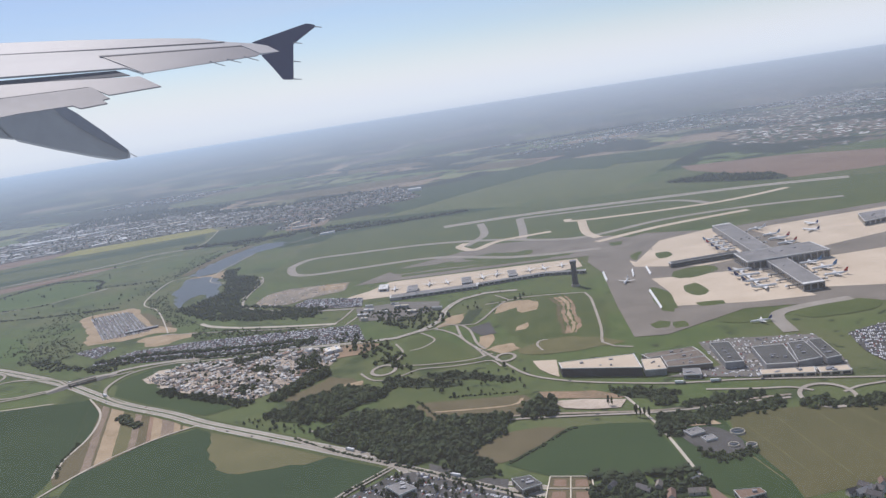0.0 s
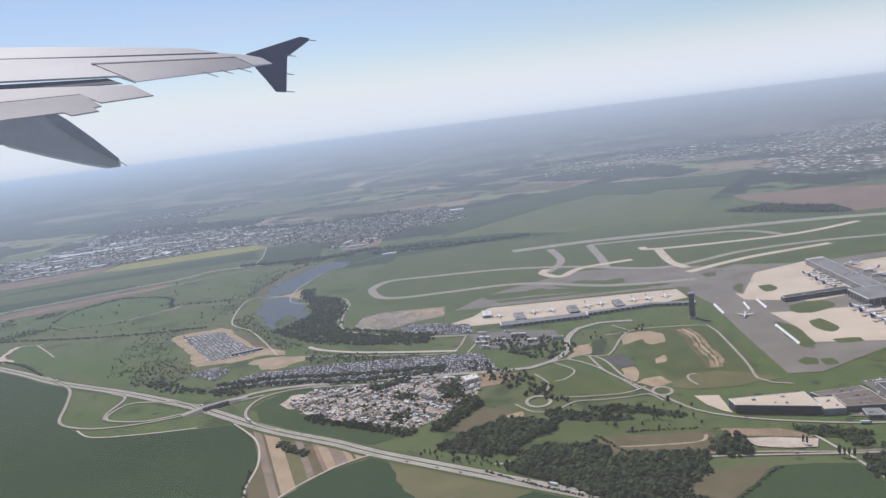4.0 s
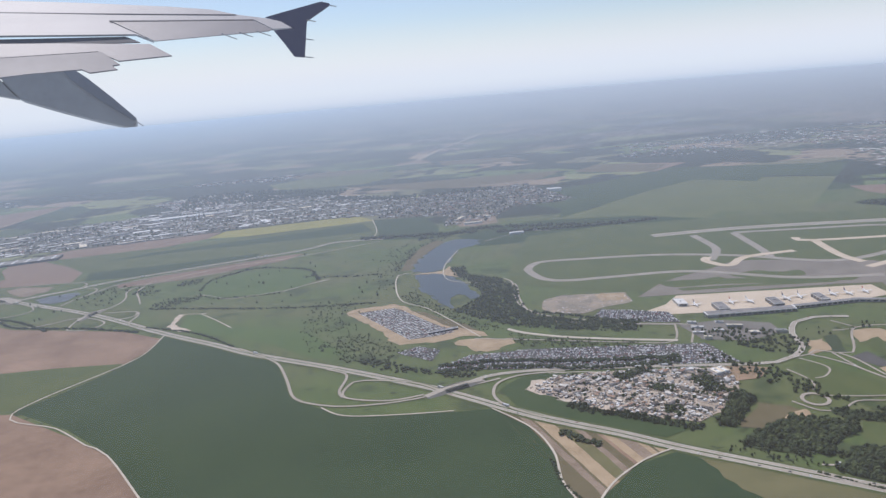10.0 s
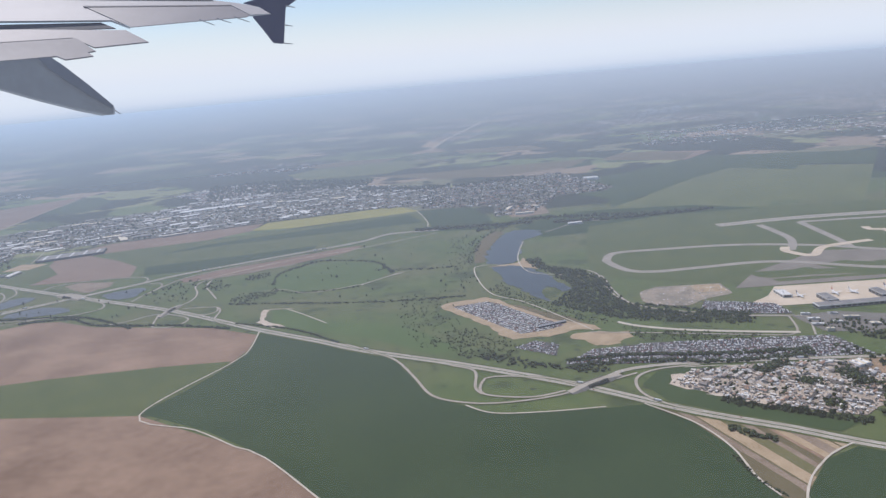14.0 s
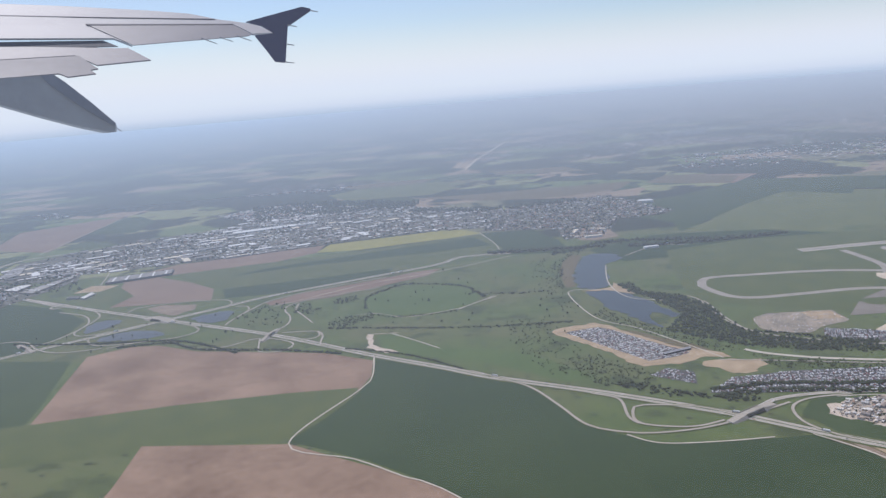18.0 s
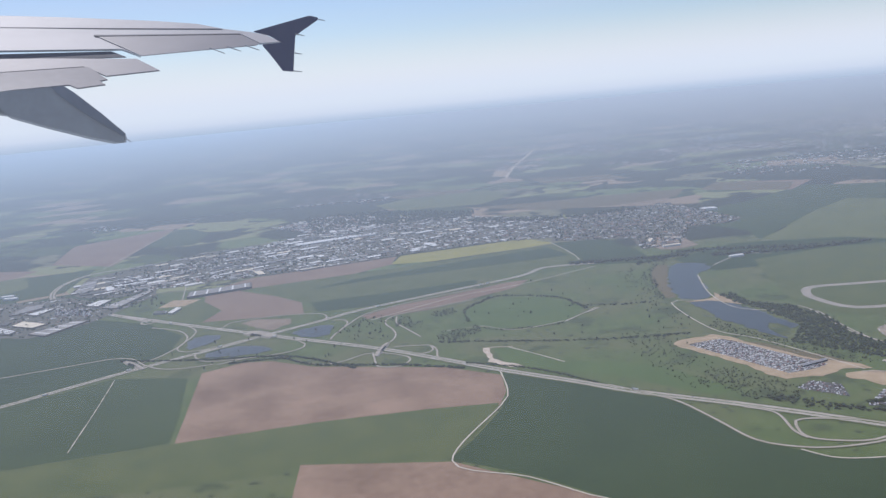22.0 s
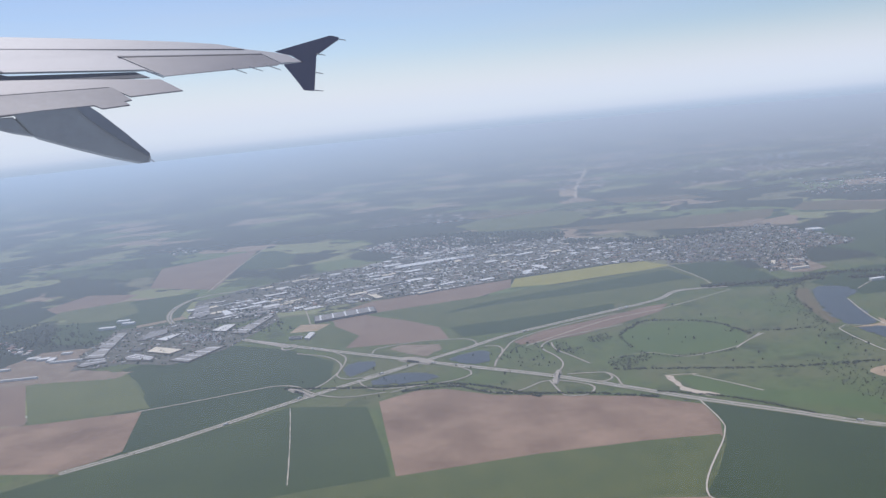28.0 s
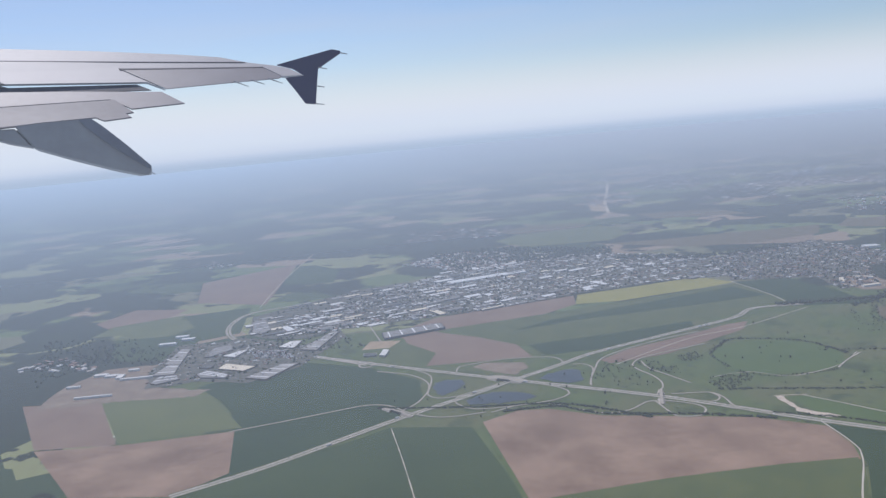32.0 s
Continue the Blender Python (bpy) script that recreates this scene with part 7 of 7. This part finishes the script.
road("grey avenue with a planted middle", 0.55, ROADGREY, (-35.6, 141.6), (-26.3, 132.8), (-17.1, 125.3), (-10.7, 120.3), (-2.3, 113.3), (5.2, 107.4), dual=0.4)
road("grey avenue with a planted middle", 0.45, ROADGREY, (-16.2, 124.4), (-19.5, 121.1), (-22.7, 118), (-24.9, 115.1), dual=0.35)
ring_road(*((53.9, 128)), 4.0, 0.7)

# ---- trees and hedges ----
for outline, count, seed in (([(-30.9, 143.2), (-27.7, 144.1), (-23.5, 143.9), (-13, 140.1), (-7, 136.7), (0.8, 135.2), (2, 131.6), (-1.5, 128.3), (-4.4, 126), (-10.7, 125.5), (-13, 123.6), (-17.2, 126.4), (-22.4, 133.1), (-27.8, 137.2), (-30.8, 140.7)], 1700, 41), ([(-28, 146.6), (-24, 148.7), (-13.7, 145.7), (-12.5, 141.3), (-23.5, 143.9), (-27.7, 144.4)], 420, 42), ([(-35.2, 151.5), (-36.2, 160.8), (-30.2, 164.2), (-25.3, 162.9), (-19.3, 159.8), (-21.3, 156.5), (-23.4, 154.3), (-28.8, 153.4), (-29.2, 147.9), (-32.5, 148.6)], 800, 43), ([(-12.5, 140.5), (-6.9, 139.7), (1.5, 137.7), (3.4, 136.7), (2.8, 135.4), (-6.9, 138)], 260, 40)):
    woods("dense dark green broadleaf wood", outline, count, (0.5, 1.3), seed)
for outline, count, seed in (([(5.4, 137), (7, 142.5), (8.1, 141.2), (7.7, 135.6)], 60, 141), ([(8.3, 136.7), (9.9, 144.2), (11.1, 142.9), (10.6, 135.8)], 50, 142)):
    woods("tall dark trees at the building site", outline, count, (0.6, 1.4), seed)
for outline, count, seed in (([(-20.6, 167.1), (-18.6, 167.6), (-11.3, 161.8), (-4.4, 157.6), (-6.7, 156.9), (-18.2, 161.3), (-20.2, 162.8)], 190, 143), ([(-11.9, 165.9), (-6.6, 166), (-0.8, 162.1), (6.1, 155.8), (4.9, 154.7), (-2.1, 159.3), (-10.1, 162)], 150, 144)):
    woods("low dark thicket in a meadow", outline, count, (0.35, 0.75), seed, LEAF_DARK)
for outline, count, seed in (([(22, 143.7), (28.6, 141.5), (32.2, 138.1), (30.4, 133.5), (28.3, 133), (27.5, 137.2), (22.7, 139.9)], 190, 44), ([(27.5, 126.4), (28.9, 128.3), (39.2, 128.8), (46.9, 128.6), (47, 126.8), (38.2, 126), (34.6, 124.6), (27.9, 124.7)], 620, 45), ([(49.7, 126.7), (51.4, 127.5), (53.9, 125.1), (61.7, 125.2), (59.9, 121.8), (53.9, 123.4), (49.3, 124.7)], 240, 46), ([(30.3, 131.7), (33.6, 133), (44.6, 133.4), (45, 131.6), (34.4, 131.1)], 240, 146)):
    woods("belt of trees along the rail cutting", outline, count, (0.35, 0.9), seed)
woods("trees beside the water works", [(25.6, 124.4), (28.3, 129.2), (29.3, 126.5), (27.9, 121.4), (26.4, 120.9)], 90, (0.5, 1.1), 147, LEAF_DARK)
woods("low scrub beside the water works", [(29.6, 113.2), (29.4, 115.2), (32.5, 112.2), (35.9, 113.6), (35.7, 112.1), (32.1, 111.1)], 80, (0.3, 0.7), 148)
woods("garden trees of a hamlet", [(12.6, 109.2), (16.6, 109.4), (20.1, 107.6), (26.8, 106.6), (27.1, 104.1), (22.5, 102.4), (12.6, 105.3)], 170, (0.4, 1.0), 149, LEAF_DARK)
woods("trees between offices and wood", [(-7.1, 123.7), (-3.9, 124.8), (-1.5, 120.5), (-0.9, 116), (-3.8, 116), (-8, 120.1)], 150, (0.5, 1.1), 150, LEAF_DARK)
woods("wood along the pond shore", [(-97, 331), (-92.4, 332.7), (-90.6, 316.7), (-79.9, 306.9), (-74.5, 289.5), (-76.5, 269.4), (-73.5, 255.2), (-60.5, 245.4), (-43.4, 240), (-46.3, 229.1), (-66.3, 238.2), (-80.4, 245.8), (-89.6, 256.2), (-97.7, 266.7), (-97.2, 269.1), (-90.2, 278.7), (-86.7, 284.7), (-91.3, 306.9), (-96.2, 319.6)], 1300, (0.45, 1.0), 47)
woods("wood along the pond shore", [(-97, 331), (-92.4, 332.7), (-90.6, 316.7), (-79.9, 306.9), (-74.5, 289.5), (-76.5, 269.4), (-73.5, 255.2), (-60.5, 245.4), (-43.4, 240), (-46.3, 229.1), (-66.3, 238.2), (-80.4, 245.8), (-89.6, 256.2), (-97.7, 266.7), (-97.2, 269.1), (-90.2, 278.7), (-86.7, 284.7), (-91.3, 306.9), (-96.2, 319.6)], 900, (0.35, 0.85), 147, LEAF_MID)
woods("tall dark tree belt beside the settlement", [(-44.6, 165.3), (-40.6, 172.2), (-36, 181.2), (-33.8, 178), (-34.7, 174.4), (-39.3, 169), (-42.9, 163.4)], 330, (0.68, 1.3), 48)
woods("scrubby wood below the settlement", [(-44.1, 155.9), (-37.3, 160.3), (-28.6, 161.7), (-20.1, 159.8), (-20, 157.2), (-25.3, 154.5), (-29.1, 150.1), (-34.9, 148.7), (-41.9, 153)], 640, (0.4, 1.0), 49)
woods("trees between airport car parks", [(-31.7, 225.6), (-20.5, 225.8), (-9.5, 220), (-7, 207.3), (-14.4, 200.6), (-23.3, 210)], 220, (0.48, 0.92), 50)
woods("trees beside the roundabout", [(-40.1, 212.7), (-25.9, 201), (-17.3, 183.6), (-14.9, 167.2), (-22.4, 177.7), (-29.5, 188.9)], 110, (0.54, 0.99), 51)
for outline, count, seed in (([(-149.1, 299.9), (-133.1, 288.5), (-134.9, 272.2), (-125.1, 247.5), (-115.4, 232.2), (-115.7, 223.8), (-128.8, 229.9), (-142.1, 237.4), (-146.5, 258.2)], 520, 161), ([(-116.4, 292), (-111.3, 297.9), (-102.5, 274.5), (-91.4, 255.3), (-82.4, 241.9), (-88.9, 243.3), (-97.9, 253.4), (-104.5, 268.1), (-111.3, 279.6)], 420, 162), ([(-81.7, 238.6), (-72.8, 231), (-47.8, 220.8), (-49.2, 216.6), (-70, 221.5), (-81.3, 226.1)], 460, 163), ([(-125.5, 389.3), (-115.9, 390.3), (-114.5, 364.2), (-118.9, 335.3), (-120.3, 299.7), (-125.2, 308), (-128.1, 338.9)], 260, 164)):
    woods("low dark scrub in wet meadow", outline, count, (0.15, 0.5), seed, LEAF)
woods("low dark scrub inside the interchange", [(-251.4, 336.8), (-243.5, 351.9), (-232, 352.3), (-234, 330.6), (-231.1, 315.5), (-243.6, 319.4), (-251.8, 326.6)], 130, (0.2, 0.7), 165, LEAF_MID)
woods("low scrub beside the car lot", [(-135.2, 247.7), (-126.8, 251.1), (-112, 230.6), (-117.7, 217.7), (-130.9, 225.7)], 300, (0.18, 0.5), 52, LEAF)
woods("dark scrub in the meadow", [(-212.2, 309.9), (-208.5, 319.9), (-195.4, 319), (-195.9, 313.1), (-207.2, 303.9)], 200, (0.2, 0.6), 53, LEAF_MID)
woods("dark scrub in the meadow", [(-230.7, 344.6), (-223.6, 346.4), (-216.9, 333.4), (-218.1, 327.3), (-228.2, 332.7)], 70, (0.25, 0.7), 531, LEAF_MID)
woods("dark scrub in the meadow", [(-214.2, 347.2), (-204.3, 352.7), (-203.7, 343.2), (-210.9, 339.8)], 90, (0.25, 0.7), 532, LEAF_MID)
woods("trees beyond the warehouses", [(-397.5, 428.1), (-384.8, 459), (-357, 446.8), (-341.7, 410.8), (-364.9, 414.9)], 163, (0.61, 1.2), 54)
woods("trees behind the town", [(-305.6, 676.1), (-241.5, 679.2), (-172.3, 628.9), (-175.1, 601.2), (-240.8, 604.3), (-289.3, 596.8)], 1190, (1, 2), 55)
woods("dark trees round a farm", [(-517.6, 450), (-527.6, 493.8), (-491.8, 483.6), (-470.8, 433.3), (-487.5, 412.5), (-493.2, 395.6)], 260, (0.5, 1.3), 166)
woods("trees round a hamlet", [(-478.3, 480.8), (-430.4, 418.8), (-466.9, 422), (-497.1, 442.7)], 190, (0.5, 1.2), 56)
woods("trees among village gardens", VILLAGE, 1000, (0.5, 1.3), 57, LEAF_DARK)
woods("trees among the works", BAND, 1530, (0.54, 1.3), 58)
woods("trees and bushes in the settlement", CAMP, 260, (0.25, 0.8), 59)
for k, (x, y) in enumerate(((-55.2, 197.2), (-51.2, 186.4), (-40.6, 186.8), (-51.9, 173.7), (-52.1, 198.4), (-39.8, 183), (-57.7, 195.4), (-40.9, 189.8))):
    ring = [(x + 2.2 * math.cos(a) * (1 + 0.3 * math.sin(3 * a + k)), y + 1.8 * math.sin(a)) for a in (0, 0.8, 1.6, 2.4, 3.2, 4, 4.8, 5.6)]
    woods("clump of dark trees between homes", ring, 34, (0.45, 1.1), 300 + k)
woods("belt of trees on a far field edge", [(100.7, 395.8), (122, 402.7), (144.1, 375.2), (137.7, 356)], 442, (0.82, 1.5), 60)
for label, pts, gap, size, spread, seed in (
        ("bushy hedge along the car park", [(-102.4, 209.6), (-84.7, 209.5), (-63.8, 203.4), (-42.4, 203.1)], 0.35, (0.6, 1.1), 0.6, 1), ("bushes along the road", [(-124.4, 224), (-105.4, 210.3), (-95.2, 205.7)], 0.4, (0.5, 1.1), 1.2, 2), ("line of bushes in the meadow", [(-211.3, 305.3), (-187.1, 298.3), (-167.7, 292.3), (-152.3, 289), (-138.9, 287), (-125.2, 286.3)], 0.5, (0.35, 0.9), 0.5, 3), ("line of bushes in the meadow", [(-158.5, 339.1), (-141.5, 332.3), (-125.9, 330.6)], 0.9, (0.35, 0.9), 0.8, 26),
        ("hedge round an oval field", [(-199, 328.5), (-199.5, 346.1), (-191.8, 357.4), (-183.7, 364.2), (-171.8, 360.2), (-158.5, 351.6), (-153.8, 339.1), (-151, 330.7)], 0.6, (0.3, 0.8), 0.5, 4), ("hedge along the motorway fields", [(-333.8, 322.1), (-301.8, 313.5), (-267.2, 306.6), (-241.8, 285.7)], 0.35, (0.4, 0.8), 0.25, 5), ("dark tree line at the village fields", [(-139.8, 414.1), (-112, 411.2), (-84.5, 408.3)], 0.5, (1.0, 1.9), 1.2, 6),
        ("dark tree line beyond the airfield", [(-72.8, 402), (-32.7, 397.8), (2.3, 401.1)], 0.5, (1.0, 2.0), 1.2, 7), ("bushes below the settlement", [(-73.2, 180.3), (-63.3, 173.3), (-56.2, 167.9), (-49.2, 163.6)], 0.3, (0.5, 1.1), 0.7, 8), ("bushes between car rows", [(-102.4, 213.9), (-84.3, 213.8), (-62.8, 208.3), (-41.4, 206.4)], 0.3, (0.6, 1.1), 0.5, 9),
        ("bushes along the motorway", [(-203.6, 279.1), (-183, 266.7), (-166.1, 248.2)], 0.4, (0.35, 0.7), 0.25, 10), ("bushes on the pond bank", [(-120.2, 335), (-111.8, 378.7), (-95.4, 407.3)], 1.2, (0.5, 1.0), 1.4, 11), ("trees behind the pond", [(-110.8, 399.3), (-95.4, 407.3), (-80.8, 416.4), (-52.8, 410.6), (-13, 398.5)], 0.7, (0.8, 1.6), 1.4, 12),
        ("trees behind the town", [(-176.9, 583.2), (-125.6, 558.8), (-65.7, 565.3)], 0.8, (1.2, 2.6), 3.0, 13), ("ragged hedge across a field", [(2, 119.8), (7.3, 124.2), (11.5, 128.3), (13.5, 129.2)], 0.35, (0.3, 0.55), 0.12, 14), ("ragged trees at a field's end", [(12.5, 111.3), (19.2, 110.3), (23.4, 109.7), (25.8, 110), (25.7, 108.3)], 0.35, (0.6, 1.2), 0.6, 15),
        ("hedge round an oval field", [(-197.4, 321.4), (-189.4, 313.8), (-176.7, 312.2), (-163.5, 313.6)], 0.7, (0.25, 0.6), 0.4, 16), ("trees below an asphalt yard", [(-75.6, 253.3), (-70.3, 256.3), (-57.8, 247.8), (-46.2, 238.7)], 0.4, (0.4, 0.9), 0.6, 25), ("thin line of bushes in a meadow", [(-7.3, 151), (-1.4, 150.1), (5.5, 148.9)], 0.4, (0.25, 0.5), 0.2, 20), ("thin line of bushes in a meadow", [(-13.3, 151.2), (-11, 145.8), (-9.1, 140.5)], 0.4, (0.25, 0.5), 0.2, 21), ("street trees along an avenue", [(-35.6, 141.6), (-26.3, 132.8), (-17.1, 125.3), (-10.7, 120.3), (-2.3, 113.3), (5.2, 107.4)], 1.0, (0.4, 0.7), 0.0, 22), ("street trees along an avenue", [(-16.2, 124.4), (-19.5, 121.1), (-22.7, 118), (-24.9, 115.1)], 1.0, (0.4, 0.7), 0.0, 23), ("dark line of trees across a far town", [(61.6, 812.6), (125.1, 833.2), (199.2, 843.5)], 2.0, (2.5, 4.0), 1.5, 24), ("scrubby trees at the ploughed field's edge", [(-289, 305), (-270, 305), (-256, 293.5), (-226, 284), (-205, 274)], 0.4, (0.45, 0.85), 0.3, 17),
        ("bushes in the striped plots", [(-77, 167), (-74, 163), (-71, 160)], 0.25, (0.5, 1.0), 0.5, 18), ("bushes on the plot's border", [(-81, 155), (-80.5, 146), (-78, 139)], 0.4, (0.3, 0.6), 0.3, 19)):
    hedge(label, pts, gap, size, spread, seed)
TREES = [tree_model(71, 1.5, LEAF, "green broadleaf tree standing alone"), tree_model(72, 1.25, LEAF_DARK, "dark green broadleaf tree standing alone"), tree_model(73, 2.6, LEAF_DARK, "tall slim dark poplar")]
singles = []
for outline, count, seed in (([(-200.1, 328.9), (-198.7, 347.6), (-189.4, 357.4), (-172.2, 357.3), (-159, 348.9), (-153, 332.3), (-162.9, 316.6), (-176.4, 314.4), (-189.1, 316.7)], 5, 81), ([(-240, 345), (-200, 372), (-150, 395), (-120, 340), (-140, 290), (-200, 300)], 28, 82), ([(-130, 330), (-118, 330), (-120, 270), (-138, 265)], 20, 83), ([(-48, 152), (-30, 139), (-28, 141), (-46, 155)], 30, 84),
                             ([(-15, 160), (10, 165), (8, 150), (-12, 148)], 20, 85), ([(-20, 200), (0, 225), (20, 220), (0, 205)], 16, 86), ([(-24, 114.9), (-16.8, 120.9), (-12, 121.5), (-3.1, 113.9), (5.2, 107.1)], 55, 87), ([(-330, 330), (-250, 355), (-240, 300), (-310, 300)], 30, 88)):
    singles += scatter_in(outline, count, 0.8, seed)
for k, (x, y) in enumerate(singles):
    m = TREES[k % 2]
    s = rng.uniform(0.5, 1.0)
    at = set_at(m, x, y, rng.uniform(0, 6.3), s, s, s * rng.uniform(0.8, 1.1))
    if k < 2:
        m.matrix_basis = at
    else:
        copy_thing(m, at)
TREES[2].matrix_basis = set_at(TREES[2], 23.6, 130.5, 0, 0.7, 0.7, 0.9)
for x, y in ((24.2, 130.0), (24.8, 129.6), (25.4, 129.0), (20.2, 136.4), (20.8, 136.2)):
    copy_thing(TREES[2], set_at(TREES[2], x, y, x, 0.7, 0.7, rng.uniform(0.8, 1.05)))

# ---- traffic ----
def lorry_model():
    root = new("lorry")
    tagged(root, "white lorry driving on the road", "lorry", "vehicles on the roads")
    part("trailer", mesh_of("trailer", *box_data(-0.95, 0.55, -0.16, 0.16, 0.14, 0.5), WHITE), root)
    part("cab", mesh_of("cab", *box_data(0.6, 0.9, -0.15, 0.15, 0.1, 0.42), STEEL), root)
    for x in (-0.75, -0.5, 0.72):
        part("axle", mesh_of("axle", *box_data(x - 0.06, x + 0.06, -0.15, 0.15, 0, 0.13), DARKMETAL), root)
    return root


LORRY = lorry_model()
placed = 0
for line, off, count, seed in ((spline([(-403.1, 432), (-369.6, 405.9), (-319.9, 367.9), (-275.9, 335.4), (-232.2, 303.7), (-195.9, 270.9), (-172.3, 251.3), (-157.5, 238.3), (-130.6, 219.4), (-108, 201.8), (-99.8, 194.6), (-81.4, 176.5), (-65.4, 164.1), (-56.1, 155.9), (-39.4, 143.2), (-15.2, 124.6), (-7.2, 117.1), (60, 80)]), 0.95, 34, 91), (spline([(-393.7, 262.2), (-366.2, 278.3), (-327, 307.7), (-295, 328.9), (-283, 337.7), (-261.5, 351.7), (-243.4, 364.7), (-206.3, 381.8), (-168.6, 398.8)]), 0.9, 22, 92), (spline([(-340.7, 381.3), (-365.6, 403.1), (-393.2, 425.3), (-410.1, 447.1), (-420.4, 467.8), (-423.9, 491.3), (-418.7, 515), (-399.9, 525.3), (-358.6, 530.8)]), 0.8, 10, 93), (spline([(-33.4, 144.1), (-23.2, 141.3), (-12.4, 137.9), (-5.5, 136.7), (2.9, 136.4), (12.4, 134.4), (25.1, 131.2), (30.4, 130.2), (38.7, 130), (48.5, 129.2)]), 0.18, 8, 94), (spline([(-14.5, 199.2), (-10.7, 200), (-5.6, 192.9), (-1.4, 181.1), (5.7, 163.5), (8.5, 157.4), (13.4, 152.4), (20.7, 147.8), (33.8, 142), (43.1, 139.9), (51.8, 137), (65.4, 132.1)]), 0.18, 8, 95), (spline([(-99.7, 196.8), (-91, 203.8), (-77.9, 205.2), (-56.9, 202.1), (-43.3, 200), (-26.3, 197), (-20, 196.8), (-14.2, 200), (-9.3, 206.8), (-7.8, 216.7), (-3, 226.1), (3.6, 229.2), (12.7, 227.3)]), 0.35, 12, 96)):
    pick = random.Random(seed)
    for k in range(count):
        i = pick.randrange(1, len(line) - 1)
        d = (line[i + 1] - line[i - 1]).normalized()
        side = pick.choice((-1, 1))
        p = line[i] + Vector((-d.y, d.x)) * off * side + d * pick.uniform(-1.5, 1.5)
        a = math.atan2(d.y, d.x) + (math.pi if side > 0 else 0)
        model = LORRY if k % 4 == 0 else CAR
        if model is LORRY and not placed:
            LORRY.matrix_basis, placed = set_at(LORRY, p.x, p.y, a, z=0.09), 1
        else:
            copy_thing(model, set_at(model, p.x, p.y, a, z=0.085))

# ---- small buildings round the terminal forecourt ----
rng = random.Random(61)
for k, (x, y) in enumerate(scatter_in([(-33.8, 232.9), (-20.6, 233.5), (-9.2, 227.3), (-9.5, 218.8), (-20.3, 214), (-31.3, 218.3)], 9, 3.0, 62)):
    w, d = rng.uniform(1.5, 4), rng.uniform(0.8, 1.6)
    hall("low pale service building by the terminal", [(x - w / 2, y - d / 2 + w * 0.15), (x + w / 2, y - d / 2 - w * 0.15), (x + w / 2, y + d / 2 - w * 0.15), (x - w / 2, y + d / 2 + w * 0.15)], rng.uniform(0.4, 0.9), WALL, rng.choice((PALE_ROOF, GREY_ROOF, CREAM_ROOF)), "service_building", 0, None, 1, "service buildings")


def blast_fence(x0, y0, x1, y1):
    """A low white slatted fence that turns jet wash upwards."""
    root = new("blast_fence")
    tagged(root, "low white blast fence beside the taxiway", "fence", "blast fences")
    a, b = Vector((x0, y0)), Vector((x1, y1))
    n = max(3, int((b - a).length / 1.6))
    d = (b - a).normalized()
    s = Vector((-d.y, d.x)) * 0.22
    for k in range(n):
        p, q = a.lerp(b, k / n), a.lerp(b, (k + 0.94) / n)
        v = [(*(p - s), 0), (*(q - s), 0), (*(q + s), 0.5), (*(p + s), 0.5), (*(p - s * 0.7), 0), (*(q - s * 0.7), 0), (*(q + s * 1.3), 0.5), (*(p + s * 1.3), 0.5)]
        part("panel", mesh_of("panel", v, [(0, 1, 2, 3), (7, 6, 5, 4), (0, 4, 5, 1), (1, 5, 6, 2), (2, 6, 7, 3), (3, 7, 4, 0)], WHITE), root)


for row in (((38.1, 233.2), (37.1, 222.3)), ((50.3, 232.4), (49.2, 222.7)), ((44.8, 206.5), (43.3, 189.1)), ((46, 231.2), (44.6, 223.1))):
    blast_fence(*row[0], *row[1])
